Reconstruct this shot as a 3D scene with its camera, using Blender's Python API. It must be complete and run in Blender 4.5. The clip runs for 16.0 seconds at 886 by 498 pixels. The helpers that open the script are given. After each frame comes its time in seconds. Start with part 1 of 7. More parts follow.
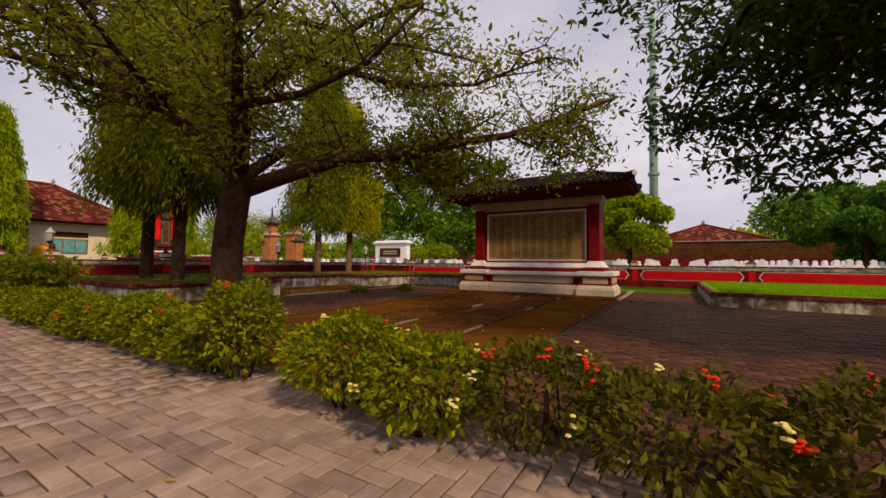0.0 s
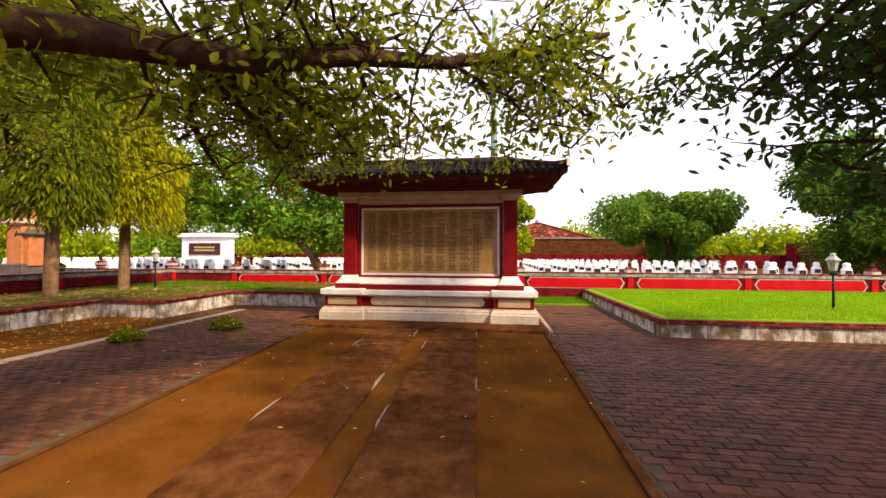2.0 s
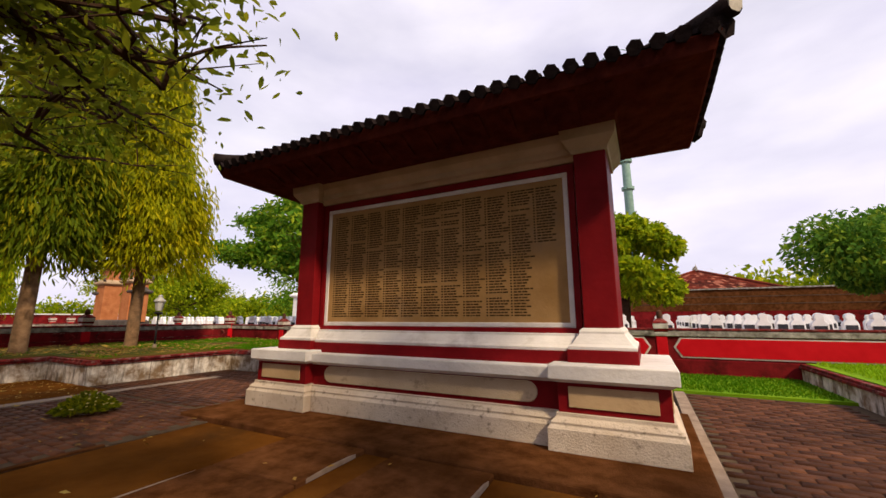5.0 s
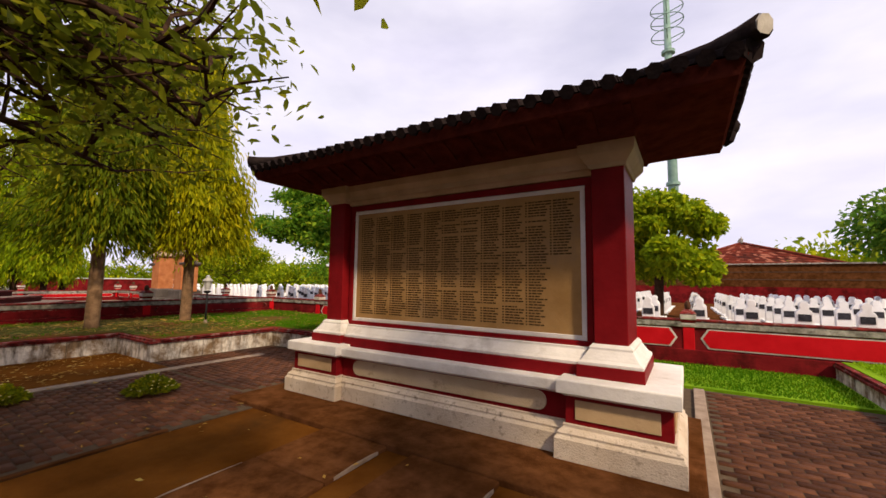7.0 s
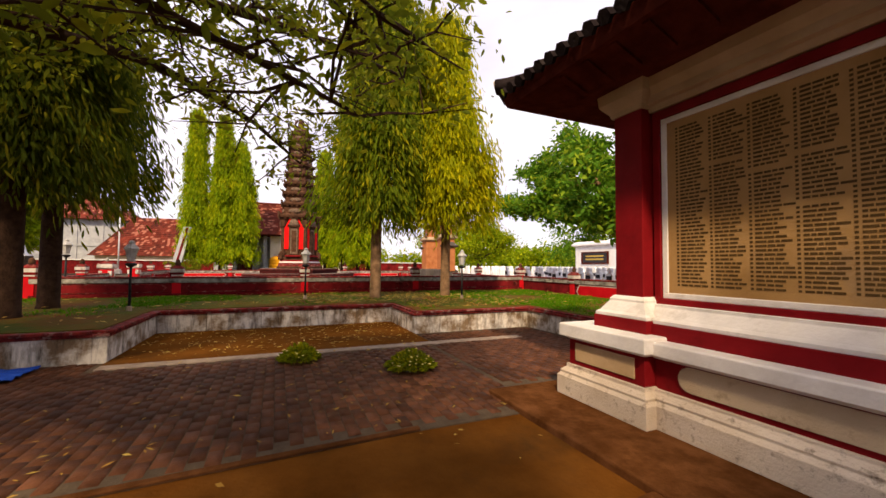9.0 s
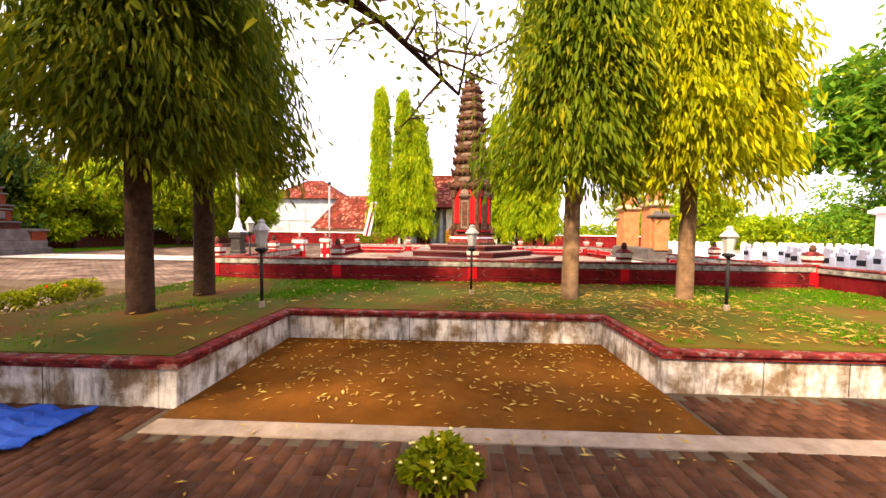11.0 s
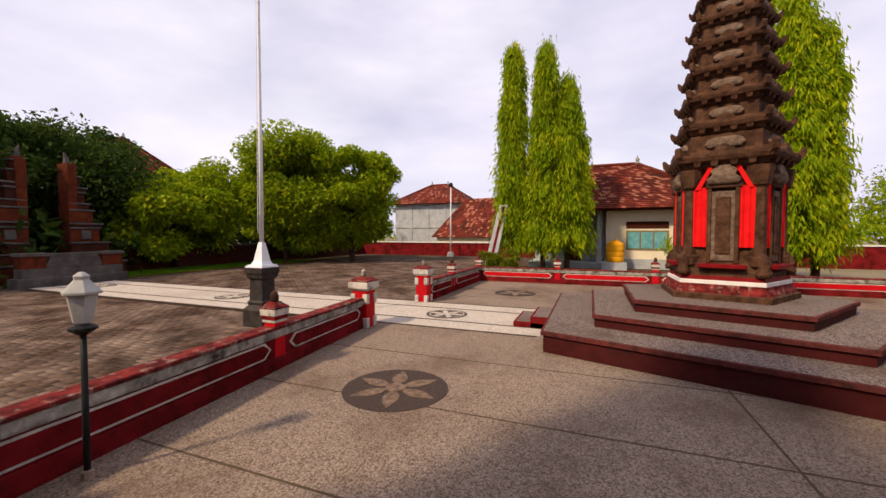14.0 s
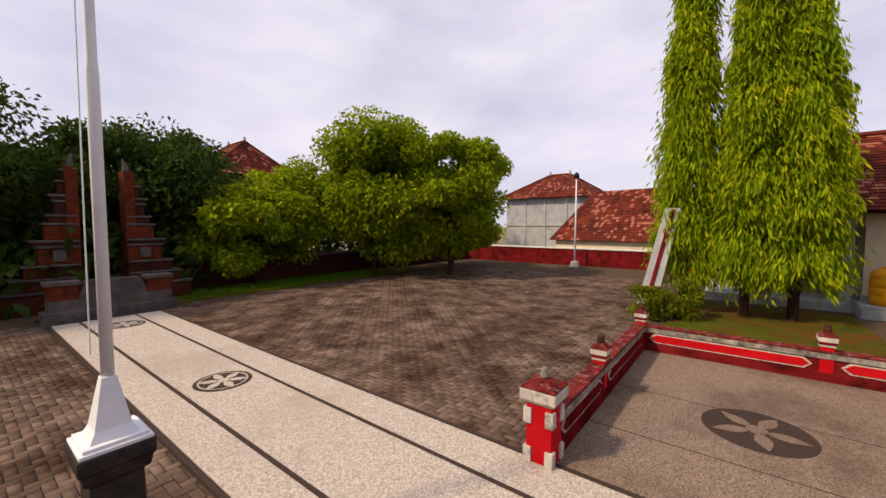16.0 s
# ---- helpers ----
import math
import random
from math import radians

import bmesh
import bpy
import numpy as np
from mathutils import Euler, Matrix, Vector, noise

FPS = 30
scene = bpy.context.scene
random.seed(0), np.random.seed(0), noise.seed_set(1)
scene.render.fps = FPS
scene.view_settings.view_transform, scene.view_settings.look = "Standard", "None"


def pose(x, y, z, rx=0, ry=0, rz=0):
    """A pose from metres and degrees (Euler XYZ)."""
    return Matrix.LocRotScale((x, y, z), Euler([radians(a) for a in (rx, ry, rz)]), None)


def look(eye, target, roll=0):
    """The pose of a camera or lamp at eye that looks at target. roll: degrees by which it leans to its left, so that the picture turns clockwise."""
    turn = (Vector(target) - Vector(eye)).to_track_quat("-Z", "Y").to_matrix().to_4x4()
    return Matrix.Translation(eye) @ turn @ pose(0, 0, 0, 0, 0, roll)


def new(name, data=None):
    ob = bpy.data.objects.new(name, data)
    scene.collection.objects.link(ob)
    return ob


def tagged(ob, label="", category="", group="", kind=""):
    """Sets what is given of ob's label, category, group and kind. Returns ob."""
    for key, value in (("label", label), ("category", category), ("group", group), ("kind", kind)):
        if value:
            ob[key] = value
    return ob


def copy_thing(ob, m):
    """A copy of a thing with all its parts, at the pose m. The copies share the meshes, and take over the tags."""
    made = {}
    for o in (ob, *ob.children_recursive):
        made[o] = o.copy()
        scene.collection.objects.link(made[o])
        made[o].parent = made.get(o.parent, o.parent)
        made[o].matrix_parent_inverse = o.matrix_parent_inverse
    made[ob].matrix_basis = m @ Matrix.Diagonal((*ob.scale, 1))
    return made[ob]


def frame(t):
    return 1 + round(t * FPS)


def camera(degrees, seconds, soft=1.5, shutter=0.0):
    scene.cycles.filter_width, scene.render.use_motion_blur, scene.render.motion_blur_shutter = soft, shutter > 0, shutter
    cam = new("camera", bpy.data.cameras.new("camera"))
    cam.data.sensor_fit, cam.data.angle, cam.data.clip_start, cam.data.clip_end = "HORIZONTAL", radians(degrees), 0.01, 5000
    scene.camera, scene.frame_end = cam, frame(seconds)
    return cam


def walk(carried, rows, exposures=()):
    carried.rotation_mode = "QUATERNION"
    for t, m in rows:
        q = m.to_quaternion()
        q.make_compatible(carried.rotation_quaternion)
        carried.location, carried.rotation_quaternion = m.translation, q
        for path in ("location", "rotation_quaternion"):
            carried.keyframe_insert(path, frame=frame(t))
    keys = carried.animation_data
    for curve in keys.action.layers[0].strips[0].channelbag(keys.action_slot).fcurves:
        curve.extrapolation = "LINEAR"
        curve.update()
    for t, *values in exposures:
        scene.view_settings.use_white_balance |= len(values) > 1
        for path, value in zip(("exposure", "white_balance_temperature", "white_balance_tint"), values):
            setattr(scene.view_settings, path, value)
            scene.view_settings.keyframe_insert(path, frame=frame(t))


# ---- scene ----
cam = camera(97.9, 16.0)
PATH = [
    (0, (0.385, -0.625, 0.937), (-0.645, 1.088, 1.01), 0.6),
    (0.5, (-0.592, 0.009, 1.044), (-1.353, 1.857, 1.093), 0.3),
    (1, (-1.378, 0.712, 1.307), (-1.885, 2.647, 1.328), 0.2),
    (1.5, (-1.798, 1.635, 1.378), (-2.14, 3.605, 1.409), 0.2),
    (2, (-2.03, 2.67, 1.521), (-2.289, 4.653, 1.551), 0.2),
    (2.5, (-2.085, 3.689, 1.5), (-2.336, 5.672, 1.573), 0.2),
    (3, (-1.97, 4.88, 1.519), (-2.329, 6.843, 1.641), -0.1),
    (3.5, (-1.788, 6.026, 1.406), (-2.317, 7.942, 1.627), -0.2),
    (4, (-1.606, 7.019, 1.281), (-2.318, 8.859, 1.606), -0.2),
    (4.2, (-1.552, 7.318, 1.239), (-2.325, 9.127, 1.596), -0.2),
    (6.3, (-0.908, 7.64, 1.088), (-1.912, 9.344, 1.383), 0.8),
    (6.5, (-0.895, 7.572, 1.213), (-1.917, 9.272, 1.471), 0.8),
    (7, (-1.03, 7.438, 1.6), (-2.093, 9.123, 1.773), 0.8),
    (7.5, (-1.327, 7.487, 1.897), (-2.501, 9.102, 2.023), 0.6),
    (8, (-1.755, 7.644, 1.857), (-3.123, 9.099, 1.972), 0.9),
    (8.5, (-2.258, 8.021, 1.582), (-3.885, 9.181, 1.686), 0.7),
    (9, (-2.789, 8.407, 1.309), (-4.624, 9.197, 1.392), 0.5),
    (9.5, (-3.394, 8.706, 1.207), (-5.346, 9.141, 1.26), 0.3),
    (9.7, (-3.646, 8.726, 1.249), (-5.618, 9.057, 1.278), 0.5),
    (11.8, (-8.078, 8.829, 1.629), (-10.066, 8.628, 1.543), 0.3),
    (12, (-8.667, 8.706, 1.651), (-10.652, 8.473, 1.57), 0.2),
    (12.5, (-10.111, 8.292, 1.75), (-12.084, 7.965, 1.687), 0.5),
    (13, (-11.507, 7.884, 1.834), (-13.457, 7.44, 1.788), 0.3),
    (13.5, (-12.899, 7.439, 1.986), (-14.814, 6.865, 1.934), 0.4),
    (14, (-14.302, 6.982, 2.197), (-16.168, 6.266, 2.127), 0.1),
    (14.5, (-15.727, 6.426, 2.421), (-17.532, 5.57, 2.334), -0.2),
    (15, (-17.158, 5.824, 2.725), (-18.885, 4.821, 2.613), -0.3),
    (15.5, (-18.605, 5.16, 3.001), (-20.244, 4.021, 2.872), -0.3),
    (16, (-19.954, 4.365, 3.268), (-21.533, 3.143, 3.147), 0.1),
]
EXPOSURE = [(0.0, -0.4, 7000, 13), (1.0, 0.25, 6900, 14), (1.5, 0.55, 6900, 14), (2.0, 0.88, 6800, 14), (2.5, 0.88, 6900, 14), (3.0, 0.45, 6800, 15), (4.0, 0.05, 6700, 14), (7.0, 0.1, 6700, 14), (8.5, 0.3, 6900, 15), (9.0, 0.4, 7100, 15), (9.7, 0.65, 7200, 15), (11.8, 2.0, 6900, 16), (12.0, 2.0, 6900, 16), (12.5, 1.35, 6600, 14), (13.0, 0.5, 6500, 13), (13.5, 0.1, 6600, 14), (14.5, 0.0, 6700, 14), (16.0, -0.12, 6700, 14)]
walk(cam, [(t, look(eye, target, roll)) for t, eye, target, roll in PATH], EXPOSURE)

# ---- world, sun ----
SUN_ELEV, SUN_AZ = radians(43), radians(-30)      # towards the sun, azimuth from +x
to_sun = Vector((math.cos(SUN_ELEV) * math.cos(SUN_AZ), math.cos(SUN_ELEV) * math.sin(SUN_AZ), math.sin(SUN_ELEV)))
world = bpy.data.worlds.new("sky")
scene.world = world
world.use_nodes = True
wn, wl = world.node_tree.nodes, world.node_tree.links
wn.clear()
w_out, w_bg = wn.new("ShaderNodeOutputWorld"), wn.new("ShaderNodeBackground")
w_sky, w_co, w_map = wn.new("ShaderNodeTexSky"), wn.new("ShaderNodeTexCoord"), wn.new("ShaderNodeMapping")
w_noise, w_ramp, w_mix, w_gain = wn.new("ShaderNodeTexNoise"), wn.new("ShaderNodeValToRGB"), wn.new("ShaderNodeMix"), wn.new("ShaderNodeMix")
w_sky.sky_type, w_sky.sun_disc = "NISHITA", False
w_sky.sun_elevation, w_sky.sun_rotation = SUN_ELEV, radians(90) - SUN_AZ
w_map.inputs["Scale"].default_value = (1.0, 1.0, 2.6)
w_noise.inputs["Scale"].default_value, w_noise.inputs["Detail"].default_value = 1.7, 7
w_noise.inputs["Roughness"].default_value = 0.5
w_ramp.color_ramp.elements[0].position, w_ramp.color_ramp.elements[1].position = 0.26, 0.62
w_ramp.color_ramp.elements[0].color, w_ramp.color_ramp.elements[1].color = (0.62, 0.62, 0.62, 1), (1, 1, 1, 1)
w_mix.data_type, w_gain.data_type, w_gain.blend_type = "RGBA", "RGBA", "MIX"
w_cloud = wn.new("ShaderNodeTexNoise")
w_cloud.inputs["Scale"].default_value, w_cloud.inputs["Detail"].default_value = 2.6, 6
w_cr = wn.new("ShaderNodeValToRGB")
w_cr.color_ramp.elements[0].position, w_cr.color_ramp.elements[1].position = 0.3, 0.7
w_cr.color_ramp.elements[0].color, w_cr.color_ramp.elements[1].color = (6.9, 6.8, 8.5, 1), (9.4, 9.2, 10.2, 1)
wl.new(w_co.outputs["Generated"], w_map.inputs["Vector"])
wl.new(w_map.outputs["Vector"], w_noise.inputs["Vector"])
wl.new(w_map.outputs["Vector"], w_cloud.inputs["Vector"])
wl.new(w_noise.outputs["Fac"], w_ramp.inputs["Fac"])
wl.new(w_cloud.outputs["Fac"], w_cr.inputs["Fac"])
wl.new(w_ramp.outputs["Color"], w_mix.inputs["Factor"])
wl.new(w_sky.outputs["Color"], w_mix.inputs["A"])
wl.new(w_cr.outputs["Color"], w_mix.inputs["B"])
wl.new(w_mix.outputs["Result"], w_bg.inputs["Color"])
w_bg.inputs["Strength"].default_value = 0.11
wl.new(w_bg.outputs["Background"], w_out.inputs["Surface"])
sun = new("sun", bpy.data.lights.new("sun", "SUN"))
sun.data.energy, sun.data.angle, sun.data.color = 4.2, radians(4.0), (1.0, 0.83, 0.56)
sun.matrix_world = look(to_sun * 60, (0, 0, 0))


# ---- materials ----
def mat(name, a, b, scale=4.0, rough=0.75, bump=0.25, bscale=None, dirt=None, dscale=0.7, damount=0.5, metal=0.0, jitter=0.0, island=False, stretch=1.0, spec=0.08, sharp=0.2):
    """Two tones of grain, an optional stain with a shape of its own, relief, and a value jitter from piece to piece."""
    m = bpy.data.materials.new(name)
    m.use_nodes = True
    n, l = m.node_tree.nodes, m.node_tree.links
    p = n["Principled BSDF"]
    geo = n.new("ShaderNodeNewGeometry")
    g1 = n.new("ShaderNodeTexNoise")
    g1.inputs["Scale"].default_value, g1.inputs["Detail"].default_value, g1.inputs["Roughness"].default_value = scale, 6, 0.62
    l.new(geo.outputs["Position"], g1.inputs["Vector"])
    r1 = n.new("ShaderNodeValToRGB")
    r1.color_ramp.elements[0].position, r1.color_ramp.elements[1].position = 0.5 - sharp, 0.5 + sharp
    r1.color_ramp.elements[0].color, r1.color_ramp.elements[1].color = (*a, 1), (*b, 1)
    l.new(g1.outputs["Fac"], r1.inputs["Fac"])
    col = r1.outputs["Color"]
    if dirt:
        g2 = n.new("ShaderNodeTexNoise")
        g2.inputs["Scale"].default_value, g2.inputs["Detail"].default_value, g2.inputs["Roughness"].default_value = dscale, 8, 0.7
        if stretch != 1.0:
            mpn = n.new("ShaderNodeMapping")
            mpn.inputs["Scale"].default_value = (1, 1, stretch)
            l.new(geo.outputs["Position"], mpn.inputs["Vector"])
            l.new(mpn.outputs["Vector"], g2.inputs["Vector"])
        else:
            l.new(geo.outputs["Position"], g2.inputs["Vector"])
        r2 = n.new("ShaderNodeValToRGB")
        r2.color_ramp.elements[0].position, r2.color_ramp.elements[1].position = 0.66 - 0.3 * damount, 0.82 - 0.2 * damount
        l.new(g2.outputs["Fac"], r2.inputs["Fac"])
        mx = n.new("ShaderNodeMix")
        mx.data_type = "RGBA"
        l.new(r2.outputs["Color"], mx.inputs["Factor"])
        l.new(col, mx.inputs["A"])
        mx.inputs["B"].default_value = (*dirt, 1)
        col = mx.outputs["Result"]
    if jitter:
        src = geo.outputs["Random Per Island"] if island else n.new("ShaderNodeObjectInfo").outputs["Random"]
        mp = n.new("ShaderNodeMapRange")
        mp.inputs["To Min"].default_value, mp.inputs["To Max"].default_value = 1 - jitter, 1 + jitter
        l.new(src, mp.inputs["Value"])
        hv = n.new("ShaderNodeHueSaturation")
        l.new(mp.outputs["Result"], hv.inputs["Value"])
        l.new(col, hv.inputs["Color"])
        col = hv.outputs["Color"]
    l.new(col, p.inputs["Base Color"])
    p.inputs["Roughness"].default_value, p.inputs["Metallic"].default_value = rough, metal
    p.inputs["Specular IOR Level"].default_value = spec
    if bump:
        g3 = n.new("ShaderNodeTexNoise")
        g3.inputs["Scale"].default_value, g3.inputs["Detail"].default_value = bscale or scale * 5, 5
        l.new(geo.outputs["Position"], g3.inputs["Vector"])
        bp = n.new("ShaderNodeBump")
        bp.inputs["Strength"].default_value, bp.inputs["Distance"].default_value = bump, 0.02
        l.new(g3.outputs["Fac"], bp.inputs["Height"])
        l.new(bp.outputs["Normal"], p.inputs["Normal"])
    return m


def leaf_mat(name, a, b, c, trans=0.35, rough=0.6):
    """Leaves: three tones from leaf to leaf, and light that shines through."""
    m = bpy.data.materials.new(name)
    m.use_nodes = True
    n, l = m.node_tree.nodes, m.node_tree.links
    p, out = n["Principled BSDF"], n["Material Output"]
    geo = n.new("ShaderNodeNewGeometry")
    r = n.new("ShaderNodeValToRGB")
    r.color_ramp.elements[0].color, r.color_ramp.elements[1].color = (*a, 1), (*c, 1)
    r.color_ramp.elements.new(0.55).color = (*b, 1)
    big = n.new("ShaderNodeTexNoise")
    big.inputs["Scale"].default_value = 0.9
    l.new(geo.outputs["Position"], big.inputs["Vector"])
    mixv = n.new("ShaderNodeMix")
    mixv.inputs["Factor"].default_value = 0.5
    l.new(geo.outputs["Random Per Island"], mixv.inputs["A"])
    l.new(big.outputs["Fac"], mixv.inputs["B"])
    l.new(mixv.outputs["Result"], r.inputs["Fac"])
    l.new(r.outputs["Color"], p.inputs["Base Color"])
    p.inputs["Roughness"].default_value, p.inputs["Specular IOR Level"].default_value = rough, 0.08
    tr, mx = n.new("ShaderNodeBsdfTranslucent"), n.new("ShaderNodeMixShader")
    l.new(r.outputs["Color"], tr.inputs["Color"])
    mx.inputs["Fac"].default_value = trans
    l.new(p.outputs["BSDF"], mx.inputs[1])
    l.new(tr.outputs["BSDF"], mx.inputs[2])
    l.new(mx.outputs["Shader"], out.inputs["Surface"])
    return m


def glass_mat(name, colour, rough=0.05):
    m = bpy.data.materials.new(name)
    m.use_nodes = True
    p = m.node_tree.nodes["Principled BSDF"]
    p.inputs["Base Color"].default_value = (*colour, 1)
    p.inputs["Roughness"].default_value = rough
    p.inputs["Transmission Weight"].default_value = 0.85
    return m


M_SOIL = mat("far_ground", (0.16, 0.13, 0.09), (0.24, 0.2, 0.13), 0.6, 0.95, 0.3)
M_EARTH = mat("damp_earth", (0.085, 0.028, 0.005), (0.165, 0.062, 0.012), 1.6, 0.6, 0.35, 30, (0.06, 0.03, 0.012), 0.5, 0.55, spec=0.0)
M_SLAB = mat("worn_slab", (0.055, 0.019, 0.006), (0.15, 0.06, 0.023), 5.0, 0.7, 0.45, 55, (0.06, 0.021, 0.006), 1.1, 0.62, jitter=0.12, spec=0.0)
M_EDGE = mat("pale_slab_edge", (0.2, 0.14, 0.1), (0.34, 0.26, 0.2), 6, 0.85, 0.3)
M_COURT = mat("court_paver", (0.05, 0.018, 0.008), (0.125, 0.05, 0.026), 5, 0.55, 0.35, 45, (0.04, 0.016, 0.007), 0.6, 0.6, jitter=0.3, spec=0.05)
M_COURT_S = mat("court_paver_joined", (0.05, 0.018, 0.008), (0.125, 0.05, 0.026), 5, 0.55, 0.35, 45, (0.04, 0.016, 0.007), 0.6, 0.6, jitter=0.3, island=True, spec=0.05)
M_JOINT = mat("paver_joint", (0.07, 0.05, 0.035), (0.11, 0.08, 0.055), 8, 0.95, 0.4, spec=0.0)
M_PATH = mat("path_paver", (0.22, 0.145, 0.115), (0.33, 0.235, 0.195), 6, 0.8, 0.3, 50, (0.16, 0.1, 0.075), 1.1, 0.5, jitter=0.22)
M_PATH_S = mat("path_paver_joined", (0.22, 0.145, 0.115), (0.33, 0.235, 0.195), 6, 0.8, 0.3, 50, (0.16, 0.1, 0.075), 1.1, 0.5, jitter=0.22, island=True)
M_YARD = mat("yard_paver", (0.045, 0.025, 0.017), (0.19, 0.132, 0.1), 1.1, 0.85, 0.3, 45, (0.05, 0.024, 0.013), 1.6, 0.6, jitter=0.3, sharp=0.16)
M_YARD_S = mat("yard_paver_joined", (0.045, 0.025, 0.017), (0.19, 0.132, 0.1), 1.1, 0.85, 0.3, 45, (0.05, 0.024, 0.013), 1.6, 0.6, jitter=0.3, sharp=0.16, island=True)
M_PEBBLE = mat("pebble_wash", (0.085, 0.054, 0.038), (0.37, 0.28, 0.22), 55, 0.75, 0.8, 50, (0.11, 0.068, 0.046), 0.45, 0.6, sharp=0.14)
M_TREAD = mat("step_pebble", (0.045, 0.03, 0.027), (0.28, 0.215, 0.19), 40, 0.75, 0.8, 50, (0.08, 0.05, 0.036), 0.6, 0.5, sharp=0.12)
M_RISER = mat("dark_red_riser", (0.035, 0.006, 0.006), (0.075, 0.012, 0.012), 3, 0.7, 0.3, 30, (0.015, 0.008, 0.007), 1.5, 0.5)
M_PALE = mat("pale_terrazzo", (0.3, 0.25, 0.21), (0.6, 0.53, 0.46), 40, 0.75, 0.4, 60, (0.36, 0.3, 0.25), 0.5, 0.45, sharp=0.12)
M_BLACK = mat("black_pebble", (0.028, 0.018, 0.014), (0.08, 0.056, 0.046), 45, 0.6, 0.5, 70)
M_WHITE = mat("white_wash", (0.6, 0.56, 0.54), (0.78, 0.74, 0.72), 3, 0.75, 0.2, 30, (0.42, 0.37, 0.33), 1.6, 0.3)
M_WORN = mat("weathered_white", (0.4, 0.35, 0.3), (0.66, 0.61, 0.56), 4, 0.85, 0.35, 30, (0.07, 0.06, 0.05), 4.5, 0.45)
M_PLINTH = mat("stained_cream_plinth", (0.46, 0.36, 0.27), (0.66, 0.56, 0.46), 2.2, 0.85, 0.4, 60, (0.09, 0.055, 0.035), 13.0, 0.36)
M_DADO = mat("aged_cream_panel", (0.46, 0.34, 0.22), (0.57, 0.44, 0.31), 2.0, 0.85, 0.2, 50, (0.24, 0.17, 0.11), 7.0, 0.3)
M_RETAIN = mat("stained_retaining", (0.2, 0.13, 0.075), (0.66, 0.6, 0.53), 3.2, 0.85, 0.35, 30, (0.06, 0.04, 0.026), 8.0, 0.64, stretch=0.2, sharp=0.09)
M_CREAM = mat("cream_paint", (0.42, 0.28, 0.15), (0.52, 0.36, 0.21), 3, 0.75, 0.15, 30, (0.34, 0.21, 0.11), 1.2, 0.25)
M_BEAM = mat("cream_beam", (0.38, 0.28, 0.18), (0.5, 0.37, 0.25), 3, 0.75, 0.15, 30, (0.34, 0.26, 0.18), 1.1, 0.3)
M_RED = mat("red_paint", (0.14, 0.004, 0.006), (0.215, 0.008, 0.011), 3, 0.5, 0.12, 25, (0.11, 0.005, 0.006), 1.2, 0.25)
M_BRIGHT = mat("bright_red_paint", (0.42, 0.004, 0.008), (0.54, 0.009, 0.015), 3, 0.5, 0.12, 25, (0.34, 0.01, 0.01), 1.5, 0.25)
M_WALLRED = mat("dull_red_wall", (0.12, 0.008, 0.01), (0.21, 0.016, 0.018), 2, 0.7, 0.25, 30, (0.03, 0.007, 0.006), 1.6, 0.66, spec=0.0)
M_CAPRED = mat("flaking_red_cap", (0.05, 0.008, 0.008), (0.22, 0.024, 0.021), 7, 0.85, 0.6, 30, (0.34, 0.25, 0.21), 8.0, 0.42, sharp=0.14)
M_NOSING = mat("stained_nosing", (0.035, 0.014, 0.012), (0.13, 0.03, 0.027), 9, 0.85, 0.6, 30, (0.17, 0.03, 0.028), 2.2, 0.5)
M_GREYCAP = mat("mossy_grey_cap", (0.13, 0.115, 0.095), (0.46, 0.42, 0.37), 7, 0.85, 0.45, 30, (0.03, 0.026, 0.02), 4.5, 0.62)
M_PANEL = mat("beige_stone_panel", (0.29, 0.16, 0.058), (0.41, 0.24, 0.098), 2.2, 0.45, 0.1, 40, (0.26, 0.17, 0.1), 0.9, 0.35)
M_INK = mat("bronze_lettering", (0.06, 0.034, 0.012), (0.105, 0.06, 0.022), 12, 0.6, 0.1)
M_TILEDARK = mat("dark_roof_tile", (0.011, 0.008, 0.009), (0.032, 0.023, 0.023), 5, 0.88, 0.35, 30, (0.05, 0.04, 0.036), 3.0, 0.3, spec=0.0)
M_WOOD = mat("dark_red_wood", (0.05, 0.01, 0.008), (0.11, 0.024, 0.016), 6, 0.65, 0.25, spec=0.0)
M_TERRA = mat("terracotta_tile", (0.075, 0.014, 0.009), (0.2, 0.036, 0.02), 1.1, 0.8, 0.35, 20, (0.045, 0.016, 0.012), 0.6, 0.6, jitter=0.3, island=True)


